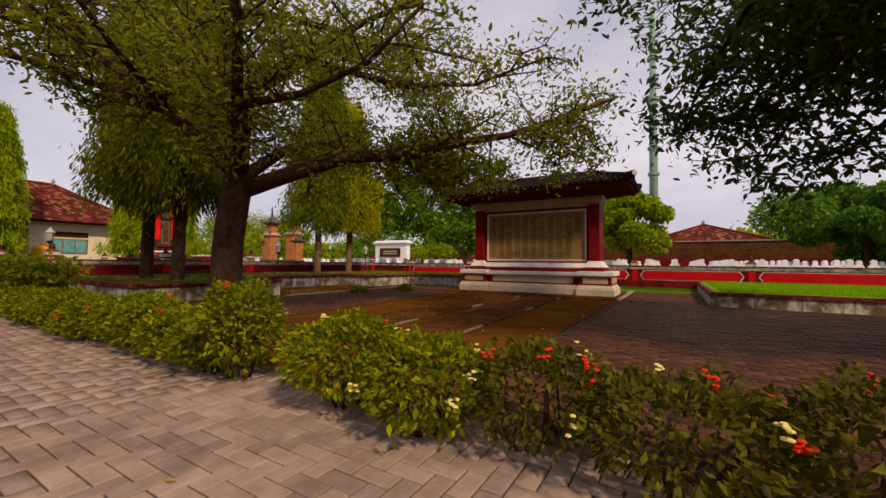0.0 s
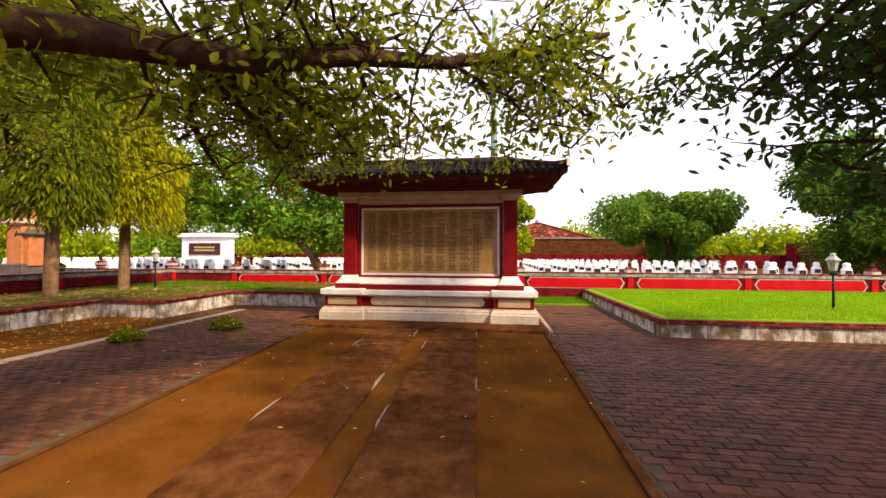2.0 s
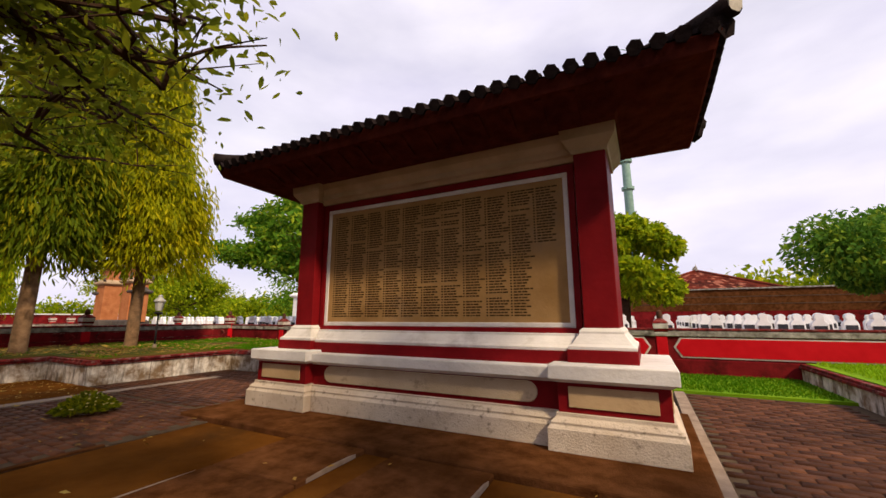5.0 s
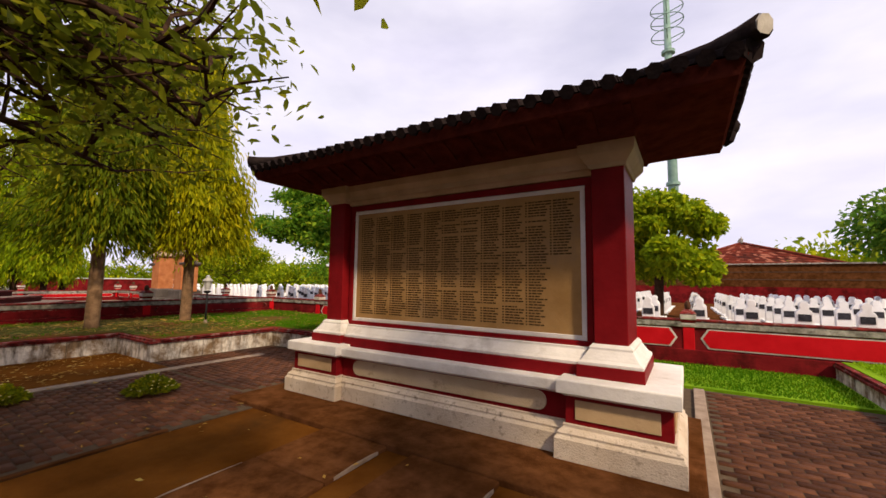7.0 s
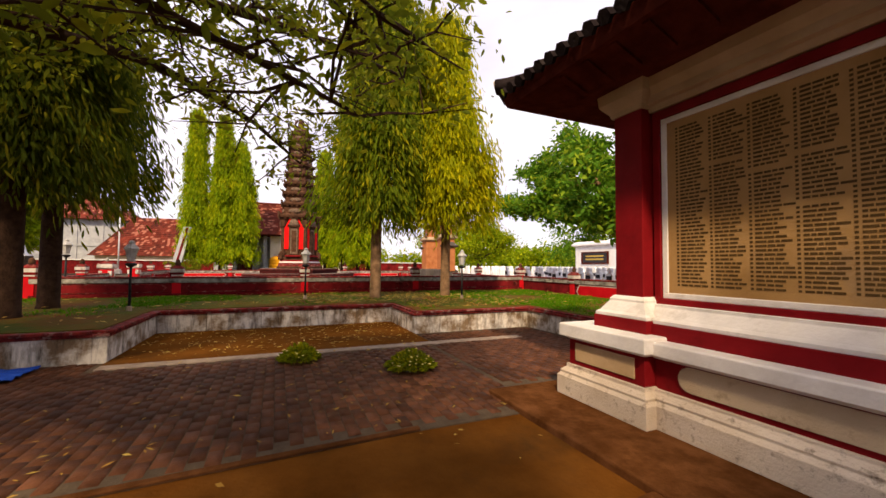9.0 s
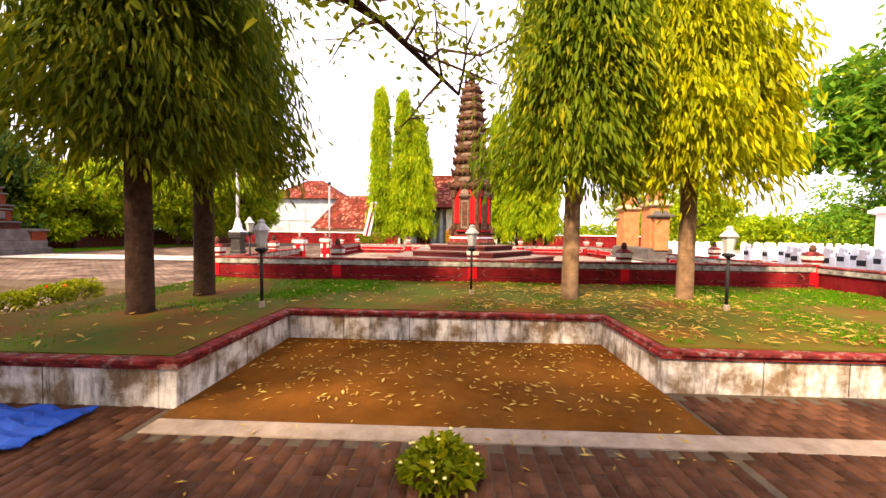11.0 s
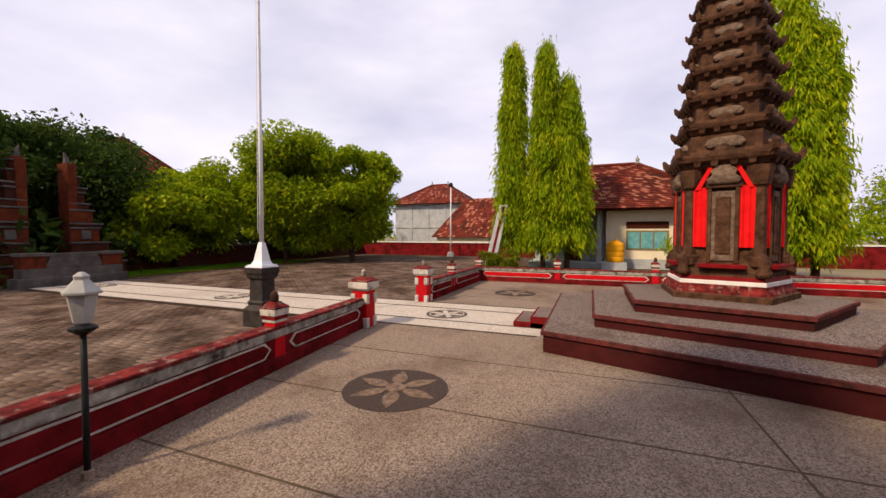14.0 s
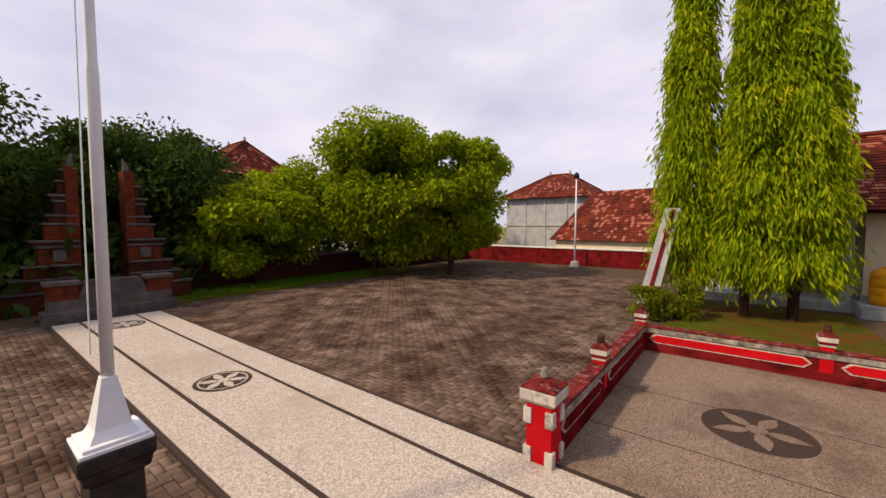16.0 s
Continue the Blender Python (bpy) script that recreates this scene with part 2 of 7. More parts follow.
def replaced_tiles(m, pale, share):
    """A share of the single tiles, thicker in some patches, is newer and paler than the rest."""
    n, l = m.node_tree.nodes, m.node_tree.links
    geo, patch, add, ramp, mix = n.new("ShaderNodeNewGeometry"), n.new("ShaderNodeTexNoise"), n.new("ShaderNodeMath"), n.new("ShaderNodeValToRGB"), n.new("ShaderNodeMix")
    patch.inputs["Scale"].default_value, patch.inputs["Detail"].default_value = 0.55, 3
    l.new(geo.outputs["Position"], patch.inputs["Vector"])
    add.operation = "ADD"
    l.new(geo.outputs["Random Per Island"], add.inputs[0])
    l.new(patch.outputs["Fac"], add.inputs[1])
    ramp.color_ramp.elements[0].position, ramp.color_ramp.elements[1].position = 0.92 - share, 0.95 - share
    half = n.new("ShaderNodeMath")
    half.operation = "MULTIPLY"
    half.inputs[1].default_value = 0.667
    l.new(add.outputs[0], half.inputs[0])
    l.new(half.outputs[0], ramp.inputs["Fac"])
    mix.data_type = "RGBA"
    old = n["Principled BSDF"].inputs["Base Color"].links[0].from_socket
    l.new(ramp.outputs["Color"], mix.inputs["Factor"])
    l.new(old, mix.inputs["A"])
    mix.inputs["B"].default_value = (*pale, 1)
    l.new(mix.outputs["Result"], n["Principled BSDF"].inputs["Base Color"])


replaced_tiles(M_TERRA, (0.32, 0.115, 0.075), 0.045)
M_STONE = mat("dark_carved_stone", (0.034, 0.014, 0.008), (0.125, 0.06, 0.035), 6, 0.85, 1.0, 16, (0.02, 0.013, 0.01), 1.4, 0.5)
M_RELIEF = mat("pale_carved_relief", (0.08, 0.05, 0.036), (0.22, 0.15, 0.11), 11, 0.85, 1.0, 16)
M_CLOTH = mat("red_cloth", (0.62, 0.006, 0.008), (0.78, 0.014, 0.014), 5, 0.7, 0.15, 20)
M_BASALT = mat("dark_pedestal", (0.02, 0.016, 0.015), (0.06, 0.05, 0.045), 6, 0.5, 0.4, 25)
M_POLE = mat("white_metal", (0.66, 0.67, 0.72), (0.76, 0.77, 0.8), 4, 0.4, 0.05, metal=0.0)
M_IRON = mat("black_iron", (0.012, 0.012, 0.013), (0.03, 0.03, 0.032), 8, 0.45, 0.1)
M_FROST = mat("frosted_lamp_glass", (0.34, 0.33, 0.32), (0.46, 0.45, 0.44), 6, 0.3, 0.05, dirt=(0.2, 0.18, 0.16), dscale=6, damount=0.45)
M_BRICK = mat("orange_brick", (0.36, 0.12, 0.045), (0.5, 0.2, 0.085), 4, 0.85, 0.4, 25, (0.24, 0.07, 0.03), 1.3, 0.4)
# old brick, its colour lowered to hold the shade under the trees
M_OLDBRICK = mat("shaded_old_red_brick", (0.03, 0.009, 0.005), (0.085, 0.021, 0.01), 4, 0.9, 0.5, 20, (0.025, 0.016, 0.013), 1.1, 0.62)
M_GREYWALL = mat("raw_render", (0.3, 0.31, 0.33), (0.44, 0.45, 0.46), 1.5, 0.9, 0.25, 20, (0.22, 0.22, 0.23), 0.7, 0.4)
M_HOUSE = mat("cream_house_wall", (0.7, 0.6, 0.44), (0.8, 0.7, 0.54), 1.5, 0.8, 0.12, 20)
M_SASH = mat("olive_sash", (0.16, 0.13, 0.06), (0.24, 0.2, 0.1), 5, 0.6, 0.1)
M_CURTAIN = mat("turquoise_curtain", (0.07, 0.26, 0.3), (0.2, 0.44, 0.48), 3, 0.6, 0.1)
M_TANK = mat("orange_yellow_plastic", (0.72, 0.3, 0.01), (0.82, 0.38, 0.015), 2, 0.4, 0.05)
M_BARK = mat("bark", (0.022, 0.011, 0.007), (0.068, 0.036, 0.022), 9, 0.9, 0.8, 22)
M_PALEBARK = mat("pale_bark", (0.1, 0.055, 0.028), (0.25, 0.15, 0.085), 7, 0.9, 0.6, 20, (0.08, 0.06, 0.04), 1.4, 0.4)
# Lawn colours carry their light: dark for tree shade, bright for sun
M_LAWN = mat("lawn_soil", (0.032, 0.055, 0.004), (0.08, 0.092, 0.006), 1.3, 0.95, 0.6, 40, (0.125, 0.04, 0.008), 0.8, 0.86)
M_LAWN2 = mat("sunlit_lawn_soil", (0.1, 0.22, 0.005), (0.18, 0.3, 0.01), 1.2, 0.95, 0.5, 40)
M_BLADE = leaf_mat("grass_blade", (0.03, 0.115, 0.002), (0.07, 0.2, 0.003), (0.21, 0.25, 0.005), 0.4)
M_BLADE2 = leaf_mat("sunlit_grass_blade", (0.12, 0.28, 0.004), (0.24, 0.42, 0.008), (0.4, 0.5, 0.015), 0.42)
M_LITTER = leaf_mat("fallen_leaf", (0.24, 0.1, 0.02), (0.42, 0.26, 0.05), (0.55, 0.45, 0.12), 0.2)
M_LEAF_A = leaf_mat("broad_tree_leaf", (0.05, 0.085, 0.008), (0.19, 0.22, 0.013), (0.5, 0.45, 0.02), 0.6)
M_LEAF_D = leaf_mat("dark_tree_leaf", (0.016, 0.036, 0.008), (0.045, 0.08, 0.012), (0.12, 0.16, 0.02), 0.4)
M_LEAF_M = leaf_mat("mast_tree_leaf", (0.06, 0.15, 0.004), (0.27, 0.37, 0.006), (0.75, 0.64, 0.012), 0.45)
# One mast leaf toned by its light: Y sunlit, O and K shaded
M_LEAF_Y = leaf_mat("sunlit_yellow_green_leaf", (0.1, 0.17, 0.004), (0.38, 0.38, 0.006), (0.85, 0.66, 0.01), 0.5)
M_LEAF_O = leaf_mat("shaded_olive_leaf", (0.03, 0.075, 0.004), (0.14, 0.19, 0.006), (0.6, 0.48, 0.01), 0.5)
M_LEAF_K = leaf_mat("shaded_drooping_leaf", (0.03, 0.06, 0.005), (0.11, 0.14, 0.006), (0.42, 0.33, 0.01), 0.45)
M_LEAF_R = leaf_mat("round_tree_leaf", (0.04, 0.1, 0.003), (0.24, 0.33, 0.007), (0.72, 0.66, 0.016), 0.45)
M_LEAF_F = leaf_mat("frangipani_leaf", (0.03, 0.1, 0.008), (0.1, 0.23, 0.014), (0.5, 0.54, 0.03), 0.42)
M_LEAF_G = leaf_mat("mango_leaf", (0.025, 0.085, 0.012), (0.09, 0.21, 0.02), (0.42, 0.48, 0.03), 0.38)
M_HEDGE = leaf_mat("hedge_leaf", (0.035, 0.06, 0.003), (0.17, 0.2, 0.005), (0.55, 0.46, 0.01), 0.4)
# hedge leaf with the shade of the right stretch in its colour
M_HEDGEDARK = leaf_mat("shaded_sparse_hedge_leaf", (0.03, 0.028, 0.004), (0.08, 0.075, 0.006), (0.22, 0.19, 0.012), 0.35)
M_FLOWER = mat("red_flower", (0.6, 0.02, 0.01), (0.75, 0.05, 0.015), 6, 0.6, 0.0)
M_PETAL = mat("pale_flower", (0.7, 0.55, 0.12), (0.8, 0.7, 0.3), 6, 0.6, 0.0)
M_TOMB = mat("white_tomb", (0.68, 0.68, 0.7), (0.82, 0.82, 0.84), 4, 0.6, 0.1, 25, (0.5, 0.5, 0.5), 2.0, 0.2)
M_PLAQUE = mat("dark_plaque", (0.02, 0.02, 0.025), (0.05, 0.05, 0.06), 8, 0.4, 0.05)
M_GOLD = mat("gold_letter", (0.4, 0.27, 0.06), (0.55, 0.4, 0.1), 10, 0.4, 0.05)
M_TOWER = mat("tower_green", (0.15, 0.26, 0.22), (0.25, 0.36, 0.32), 2, 0.5, 0.05)
M_BLUE = mat("blue_tarp", (0.01, 0.05, 0.3), (0.02, 0.09, 0.45), 5, 0.5, 0.3, 12)
M_SOOT = mat("grey_stone_wall", (0.06, 0.05, 0.046), (0.13, 0.11, 0.1), 2.5, 0.9, 0.4, 20, (0.05, 0.04, 0.04), 0.8, 0.5)
M_FLAGRED = mat("flag_red", (0.55, 0.01, 0.02), (0.65, 0.02, 0.03), 4, 0.7, 0.05)


# ---- shape helpers ----
class Geo:
    """Vertices and faces gathered into one mesh."""

    def __init__(self):
        self.v, self.f = [], []

    def add(self, verts, faces):
        o = len(self.v)
        self.v += [tuple(p) for p in verts]
        self.f += [tuple(i + o for i in f) for f in faces]
        return self

    def box(self, x0, x1, y0, y1, z0, z1):
        v = [(x, y, z) for z in (z0, z1) for x, y in ((x0, y0), (x1, y0), (x1, y1), (x0, y1))]
        return self.add(v, [(3, 2, 1, 0), (4, 5, 6, 7), (0, 1, 5, 4), (1, 2, 6, 5), (2, 3, 7, 6), (3, 0, 4, 7)])

    def stack(self, rings, cap=True):
        """Rings of equal length, bottom to top."""
        n, v, f = len(rings[0]), [p for r in rings for p in r], []
        for k in range(len(rings) - 1):
            for i in range(n):
                j = (i + 1) % n
                f.append((k * n + i, k * n + j, (k + 1) * n + j, (k + 1) * n + i))
        if cap:
            f += [tuple(range(n - 1, -1, -1)), tuple((len(rings) - 1) * n + i for i in range(n))]
        return self.add(v, f)

    def prism(self, pts, z0, z1):
        return self.stack([[(x, y, z0) for x, y in pts], [(x, y, z1) for x, y in pts]])

    def rect_stack(self, cx, cy, levels):
        """levels: (z, half x, half y)."""
        return self.stack([[(cx - a, cy - b, z), (cx + a, cy - b, z), (cx + a, cy + b, z), (cx - a, cy + b, z)] for z, a, b in levels])

    def poly_stack(self, cx, cy, n, turn, levels):
        """levels: (z, radius) of a regular polygon."""
        return self.stack([[(cx + r * math.cos(turn + 2 * math.pi * i / n), cy + r * math.sin(turn + 2 * math.pi * i / n), z) for i in range(n)] for z, r in levels])

    def tube(self, pts, radii, n=8):
        """A tapering tube along points."""
        pts = [Vector(p) for p in pts]
        rings, side = [], None
        for i, p in enumerate(pts):
            d = (pts[min(i + 1, len(pts) - 1)] - pts[max(i - 1, 0)]).normalized()
            if side is None:
                side = d.orthogonal().normalized()
            side = (side - d * side.dot(d)).normalized()
            up = d.cross(side)
            rings.append([p + float(radii[i]) * (side * math.cos(2 * math.pi * k / n) + up * math.sin(2 * math.pi * k / n)) for k in range(n)])
        return self.stack(rings)

    def mesh(self, name, material, smooth=False):
        me = bpy.data.meshes.new(name)
        me.from_pydata(self.v, [], self.f)
        me.materials.append(material)
        if smooth:
            me.polygons.foreach_set("use_smooth", [True] * len(me.polygons))
        me.update()
        return me


def part(name, geo, material, parent=None, label="", bevel=0.0, smooth=False, kind=""):
    ob = new(name, geo.mesh(name, material, smooth) if isinstance(geo, Geo) else geo)
    if parent:
        ob.parent = parent
    if label or kind:
        tagged(ob, label, kind=kind)
    if bevel:
        b = ob.modifiers.new("bevel", "BEVEL")
        b.width, b.segments, b.limit_method, b.angle_limit = bevel, 2, "ANGLE", radians(40)
    return ob


def thing(name, loc, label, category, group="", kind=""):
    ob = new(name)
    ob.location = loc
    return tagged(ob, label, category, group, kind)


def structure(name, geo, material, label, bevel=0.0, category=""):
    return tagged(part(name, geo, material, None, "", bevel), label, category, kind="structure")


def cards(centres, along, across, length, width, droop=0.0):
    """Leaves as folded four-sided blades: arrays of centres, unit directions and sizes."""
    n = len(centres)
    up = np.cross(along, across)
    L, W = length[:, None], width[:, None]
    base = centres - along * L * 0.5
    tip = centres + along * L * 0.5 - np.array([0, 0, 1.0]) * L * droop
    a = centres + across * W * 0.5 + up * W * 0.18
    b = centres - across * W * 0.5 + up * W * 0.18
    v = np.stack([base, a, tip, b], 1).reshape(-1, 3)
    i = np.arange(n)[:, None] * 4
    f = np.concatenate([i + np.array([[0, 1, 2]]), i + np.array([[0, 2, 3]])], 1).reshape(-1, 3)
    return v, f


def blades6(centres, along, across, length, width, droop=0.0):
    """Leaves with a pointed oval outline, for those seen close by."""
    n = len(centres)
    up = np.cross(along, across)
    L, W = length[:, None], width[:, None]
    down = np.array([0, 0, 1.0])
    pts = [centres - along * L * 0.5]
    for u, w in ((-0.22, 0.42), (0.16, 0.46)):
        pts.append(centres + along * L * u + across * W * w + up * W * 0.16 - down * L * droop * max(0, u))
    pts.append(centres + along * L * 0.5 - down * L * droop)
    for u, w in ((0.16, 0.46), (-0.22, 0.42)):
        pts.append(centres + along * L * u - across * W * w + up * W * 0.16 - down * L * droop * max(0, u))
    v = np.stack(pts, 1).reshape(-1, 3)
    i = np.arange(n)[:, None] * 6
    f = np.concatenate([i + np.array([[0, 1, 2, 3]]), i + np.array([[0, 3, 4, 5]])], 1).reshape(-1, 4)
    return v, f


def card_mesh(name, v, f, material):
    me = bpy.data.meshes.new(name)
    me.vertices.add(len(v))
    me.vertices.foreach_set("co", v.astype(np.float32).ravel())
    me.loops.add(f.size)
    me.loops.foreach_set("vertex_index", f.astype(np.int32).ravel())
    me.polygons.add(len(f))
    me.polygons.foreach_set("loop_start", np.arange(len(f), dtype=np.int32) * f.shape[1])
    me.materials.append(material)
    me.update(calc_edges=True)
    me.validate()
    return me


def unit(a):
    return a / np.maximum(np.linalg.norm(a, axis=1, keepdims=True), 1e-6)


def leaf_cloud(rng, centres, radius, per, size, droop=0.3, flat=0.0, aspect=0.42):
    """Clusters of leaves round each centre."""
    n = len(centres) * per
    c = np.repeat(np.asarray(centres, float), per, 0) + rng.normal(0, 1, (n, 3)) * np.repeat(np.broadcast_to(np.asarray(radius, float), (len(centres),)), per)[:, None] * np.array([0.6, 0.6, 0.5])
    d = rng.normal(0, 1, (n, 3))
    d[:, 2] = d[:, 2] * (0.6 - 0.4 * flat) - droop
    d = unit(d)
    s = unit(np.cross(d, rng.normal(0, 1, (n, 3)) * np.array([1 - flat, 1 - flat, 1.0]) + 1e-3))
    ln = size * rng.uniform(0.6, 1.25, n)
    return blades6(c, d, s, ln, ln * aspect, 0.12)


# ---- ground, court, lawns ----
rng = np.random.default_rng(7)
structure("ground", Geo().add([(-600, -600, -0.1), (600, -600, -0.1), (600, 600, -0.1), (-600, 600, -0.1)], [(0, 1, 2, 3)]), M_SOIL, "wide bare soil round the memorial park", category="ground")
YARD_Z, PLAZA_Z, LAWN_Z, LAWN2_Z = 0.24, 0.28, 0.4, 0.3
path = structure("pavement_path", Geo().box(-14.5, 16, -9, 1.62, -0.08, -0.012), M_JOINT, "sunlit brown herringbone paved walkway beside the hedge", category="pavement")


def strip_edge(y):
    """The earth strip's western edge runs a little askew."""
    return -5.3 - 0.065 * (min(y, 9.5) - 2.6)


court_bed = structure("pavement_court", Geo().prism([(-11.45, 1.62), (strip_edge(1.62), 1.62), (strip_edge(9.5), 9.5), (strip_edge(9.5), 10.45), (-5.8, 13.5), (-11.45, 13.5)], -0.08, -0.012).box(-1.02, 16, 1.62, 14.8, -0.08, -0.012).box(-5.8, -1.02, 10.45, 14.8, -0.08, -0.014), M_JOINT, "dark damp brick pavers round the memorial wall", category="pavement")
structure("earth_strip", Geo().prism([(strip_edge(1.62), 1.62), (-1.02, 1.62), (-1.02, 10.45), (-5.76, 10.45), (-5.76, 9.5)], -0.09, -0.022), M_EARTH, "damp reddish brown bare earth before the memorial", category="ground")
structure("earth_kerb", Geo().prism([(strip_edge(1.62) - 0.06, 1.62), (strip_edge(1.62), 1.62), (strip_edge(9.5), 9.5), (strip_edge(9.5) - 0.06, 9.5)], -0.06, 0.002).box(-1.05, -0.97, 1.62, 10.4, -0.06, 0.012), M_SLAB, "thin worn concrete edging of the earth strip", 0.006, "kerb")
structure("earth_bed", Geo().box(-11.45, -9.0, 6.4, 10.85, -0.05, 0.006), M_EARTH, "damp brown earth strewn with leaves below the lawn wall", category="ground")
structure("paver_border", Geo().box(-9.0, -8.78, 6.4, 12.6, -0.05, 0.004), M_EDGE, "pale worn border course of the court pavers", 0.006, "kerb")
structure("side_kerb", Geo().box(-1.0, -0.86, 10.5, 14.7, -0.06, 0.03), M_EDGE, "pale stone edging beside the memorial base", 0.008, "kerb")
structure("grass_strip", Geo().box(-6.3, 1.1, 14.8, 17.0, -0.06, 0.03), M_LAWN2, "bright green grass strip before the cemetery wall", category="grass")


def lawn(name, outline, z, material, label):
    """A raised lawn inside a stained retaining wall with a flaking red coping."""
    top = Geo().prism([(x, y) for x, y in outline], -0.05, z + 0.03)
    return structure(name, top, material, label, category="lawn")


def retaining(name, runs, z, label):
    wall, coping = Geo(), Geo()
    for (x0, y0), (x1, y1), side in runs:
        # side: which way the lawn lies from the wall's face
        a, b = min(x0, x1), max(x0, x1)
        c, d = min(y0, y1), max(y0, y1)
        if abs(x1 - x0) > abs(y1 - y0):
            lo, hi = (c, c + 0.16) if side > 0 else (c - 0.16, c)
            wall.box(a, b, lo, hi, -0.05, z - 0.06)
            coping.box(a - 0.025, b + 0.025, lo - 0.03, hi + 0.03, z - 0.065, z - 0.02).box(a, b, lo - 0.005, hi + 0.06, z - 0.02, z + 0.02)
        else:
            lo, hi = (a, a + 0.16) if side > 0 else (a - 0.16, a)
            wall.box(lo, hi, c, d, -0.05, z - 0.062)
            coping.box(lo - 0.03, hi + 0.03, c - 0.022, d + 0.022, z - 0.067, z - 0.022).box(lo - 0.005, hi + 0.06, c, d, z - 0.022, z + 0.018)
    w = structure(name, wall, M_RETAIN, label, 0.01, "retaining wall")
    part("coping", coping, M_CAPRED, w, "flaking dark red painted coping", 0.008)
    joints = Geo()
    for (x0, y0), (x1, y1), side in runs:
        n = max(1, int(math.hypot(x1 - x0, y1 - y0) / 0.8))
        for k in range(1, n):
            x, y = x0 + (x1 - x0) * k / n, y0 + (y1 - y0) * k / n
            if abs(x1 - x0) > abs(y1 - y0):
                joints.box(x - 0.005, x + 0.005, y - 0.002, y + 0.002, 0, z - 0.07)
            else:
                joints.box(x - 0.002, x + 0.002, y - 0.005, y + 0.005, 0, z - 0.07)
    part("panel_joint", joints, M_JOINT, w, "dark vertical joints", kind="stuff")
    return w


LAWN = [(-14.85, 3.03), (-9.28, 3.03), (-9.28, 6.32), (-11.53, 6.32), (-11.53, 10.93), (-9.91, 10.93), (-9.91, 13.53), (-6.38, 13.53), (-6.38, 16.85), (-14.85, 16.85)]
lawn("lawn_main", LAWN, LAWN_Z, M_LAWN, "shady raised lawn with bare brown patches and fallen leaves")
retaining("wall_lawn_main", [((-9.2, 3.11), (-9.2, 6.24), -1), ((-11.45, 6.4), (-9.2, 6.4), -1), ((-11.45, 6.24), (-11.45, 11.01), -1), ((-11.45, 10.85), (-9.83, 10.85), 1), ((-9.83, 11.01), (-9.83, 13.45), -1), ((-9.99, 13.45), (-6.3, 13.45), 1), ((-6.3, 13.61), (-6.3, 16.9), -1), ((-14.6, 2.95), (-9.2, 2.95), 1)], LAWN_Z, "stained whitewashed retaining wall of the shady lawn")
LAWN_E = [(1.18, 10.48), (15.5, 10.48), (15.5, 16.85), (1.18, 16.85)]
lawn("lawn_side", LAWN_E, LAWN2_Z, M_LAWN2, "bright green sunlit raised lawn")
retaining("wall_lawn_side", [((1.1, 10.4), (15.5, 10.4), 1), ((1.1, 10.56), (1.1, 16.85), 1)], LAWN2_Z, "stained pale retaining wall of the sunlit lawn")

# yard and plaza
structure("pavement_yard", Geo().box(-49.5, -15.2, -15.6, 2.35, -0.08, YARD_Z - 0.02).box(-49.5, -30.4, 2.35, 17, -0.08, YARD_Z - 0.02).box(-15.2, -14.4, -15.6, 2.9, -0.08, YARD_Z - 0.03), M_JOINT, "worn grey brown herringbone paved yard", category="pavement")
structure("pavement_plaza", Geo().box(-30.3, -15.05, 2.35, 16.9, -0.08, PLAZA_Z), M_PEBBLE, "pebble-washed plaza floor round the tower", category="pavement")
walkway = structure("pavement_walkway", Geo().box(-24.45, -21.75, -11.6, 6.1, 0.0, PLAZA_Z + 0.006), M_PALE, "pale pebble walkway with dark lines", category="pavement")
for lx in (-24.5, -23.75, -22.37, -21.7):
    part("dark_line", Geo().box(lx - 0.035, lx + 0.035, -11.6, 6.05, PLAZA_Z - 0.05, PLAZA_Z + 0.01), M_BLACK, walkway, "black pebble line")
for gx in (-27.6, -25.9, -19.9, -18.2, -16.6):
    part("floor_joint", Geo().box(gx - 0.012, gx + 0.012, 2.6, 16.7, PLAZA_Z - 0.03, PLAZA_Z + 0.003), M_JOINT, bpy.data.objects["pavement_plaza"])
for gy in (8.6, 11.8, 14.4):
    part("floor_joint", Geo().box(-30.1, -15.2, gy - 0.012, gy + 0.012, PLAZA_Z - 0.03, PLAZA_Z + 0.0034), M_JOINT, bpy.data.objects["pavement_plaza"])


def disc(cx, cy, r, z0, z1, n=40):
    return Geo().poly_stack(cx, cy, n, 0, [(z0, r), (z1, r)])


def petal(cx, cy, a, r0, r1, w, z0, z1):
    d, s = Vector((math.cos(a), math.sin(a), 0)), Vector((-math.sin(a), math.cos(a), 0))
    pts = []
    for k in range(13):
        u = k / 12
        pts.append((u, math.sin(math.pi * u ** 0.8) * w))
    ring = [d * (r0 + (r1 - r0) * u) + s * h for u, h in pts] + [d * (r0 + (r1 - r0) * u) - s * h for u, h in pts[-2:0:-1]]
    return [(cx + p.x, cy + p.y) for p in ring], z0, z1


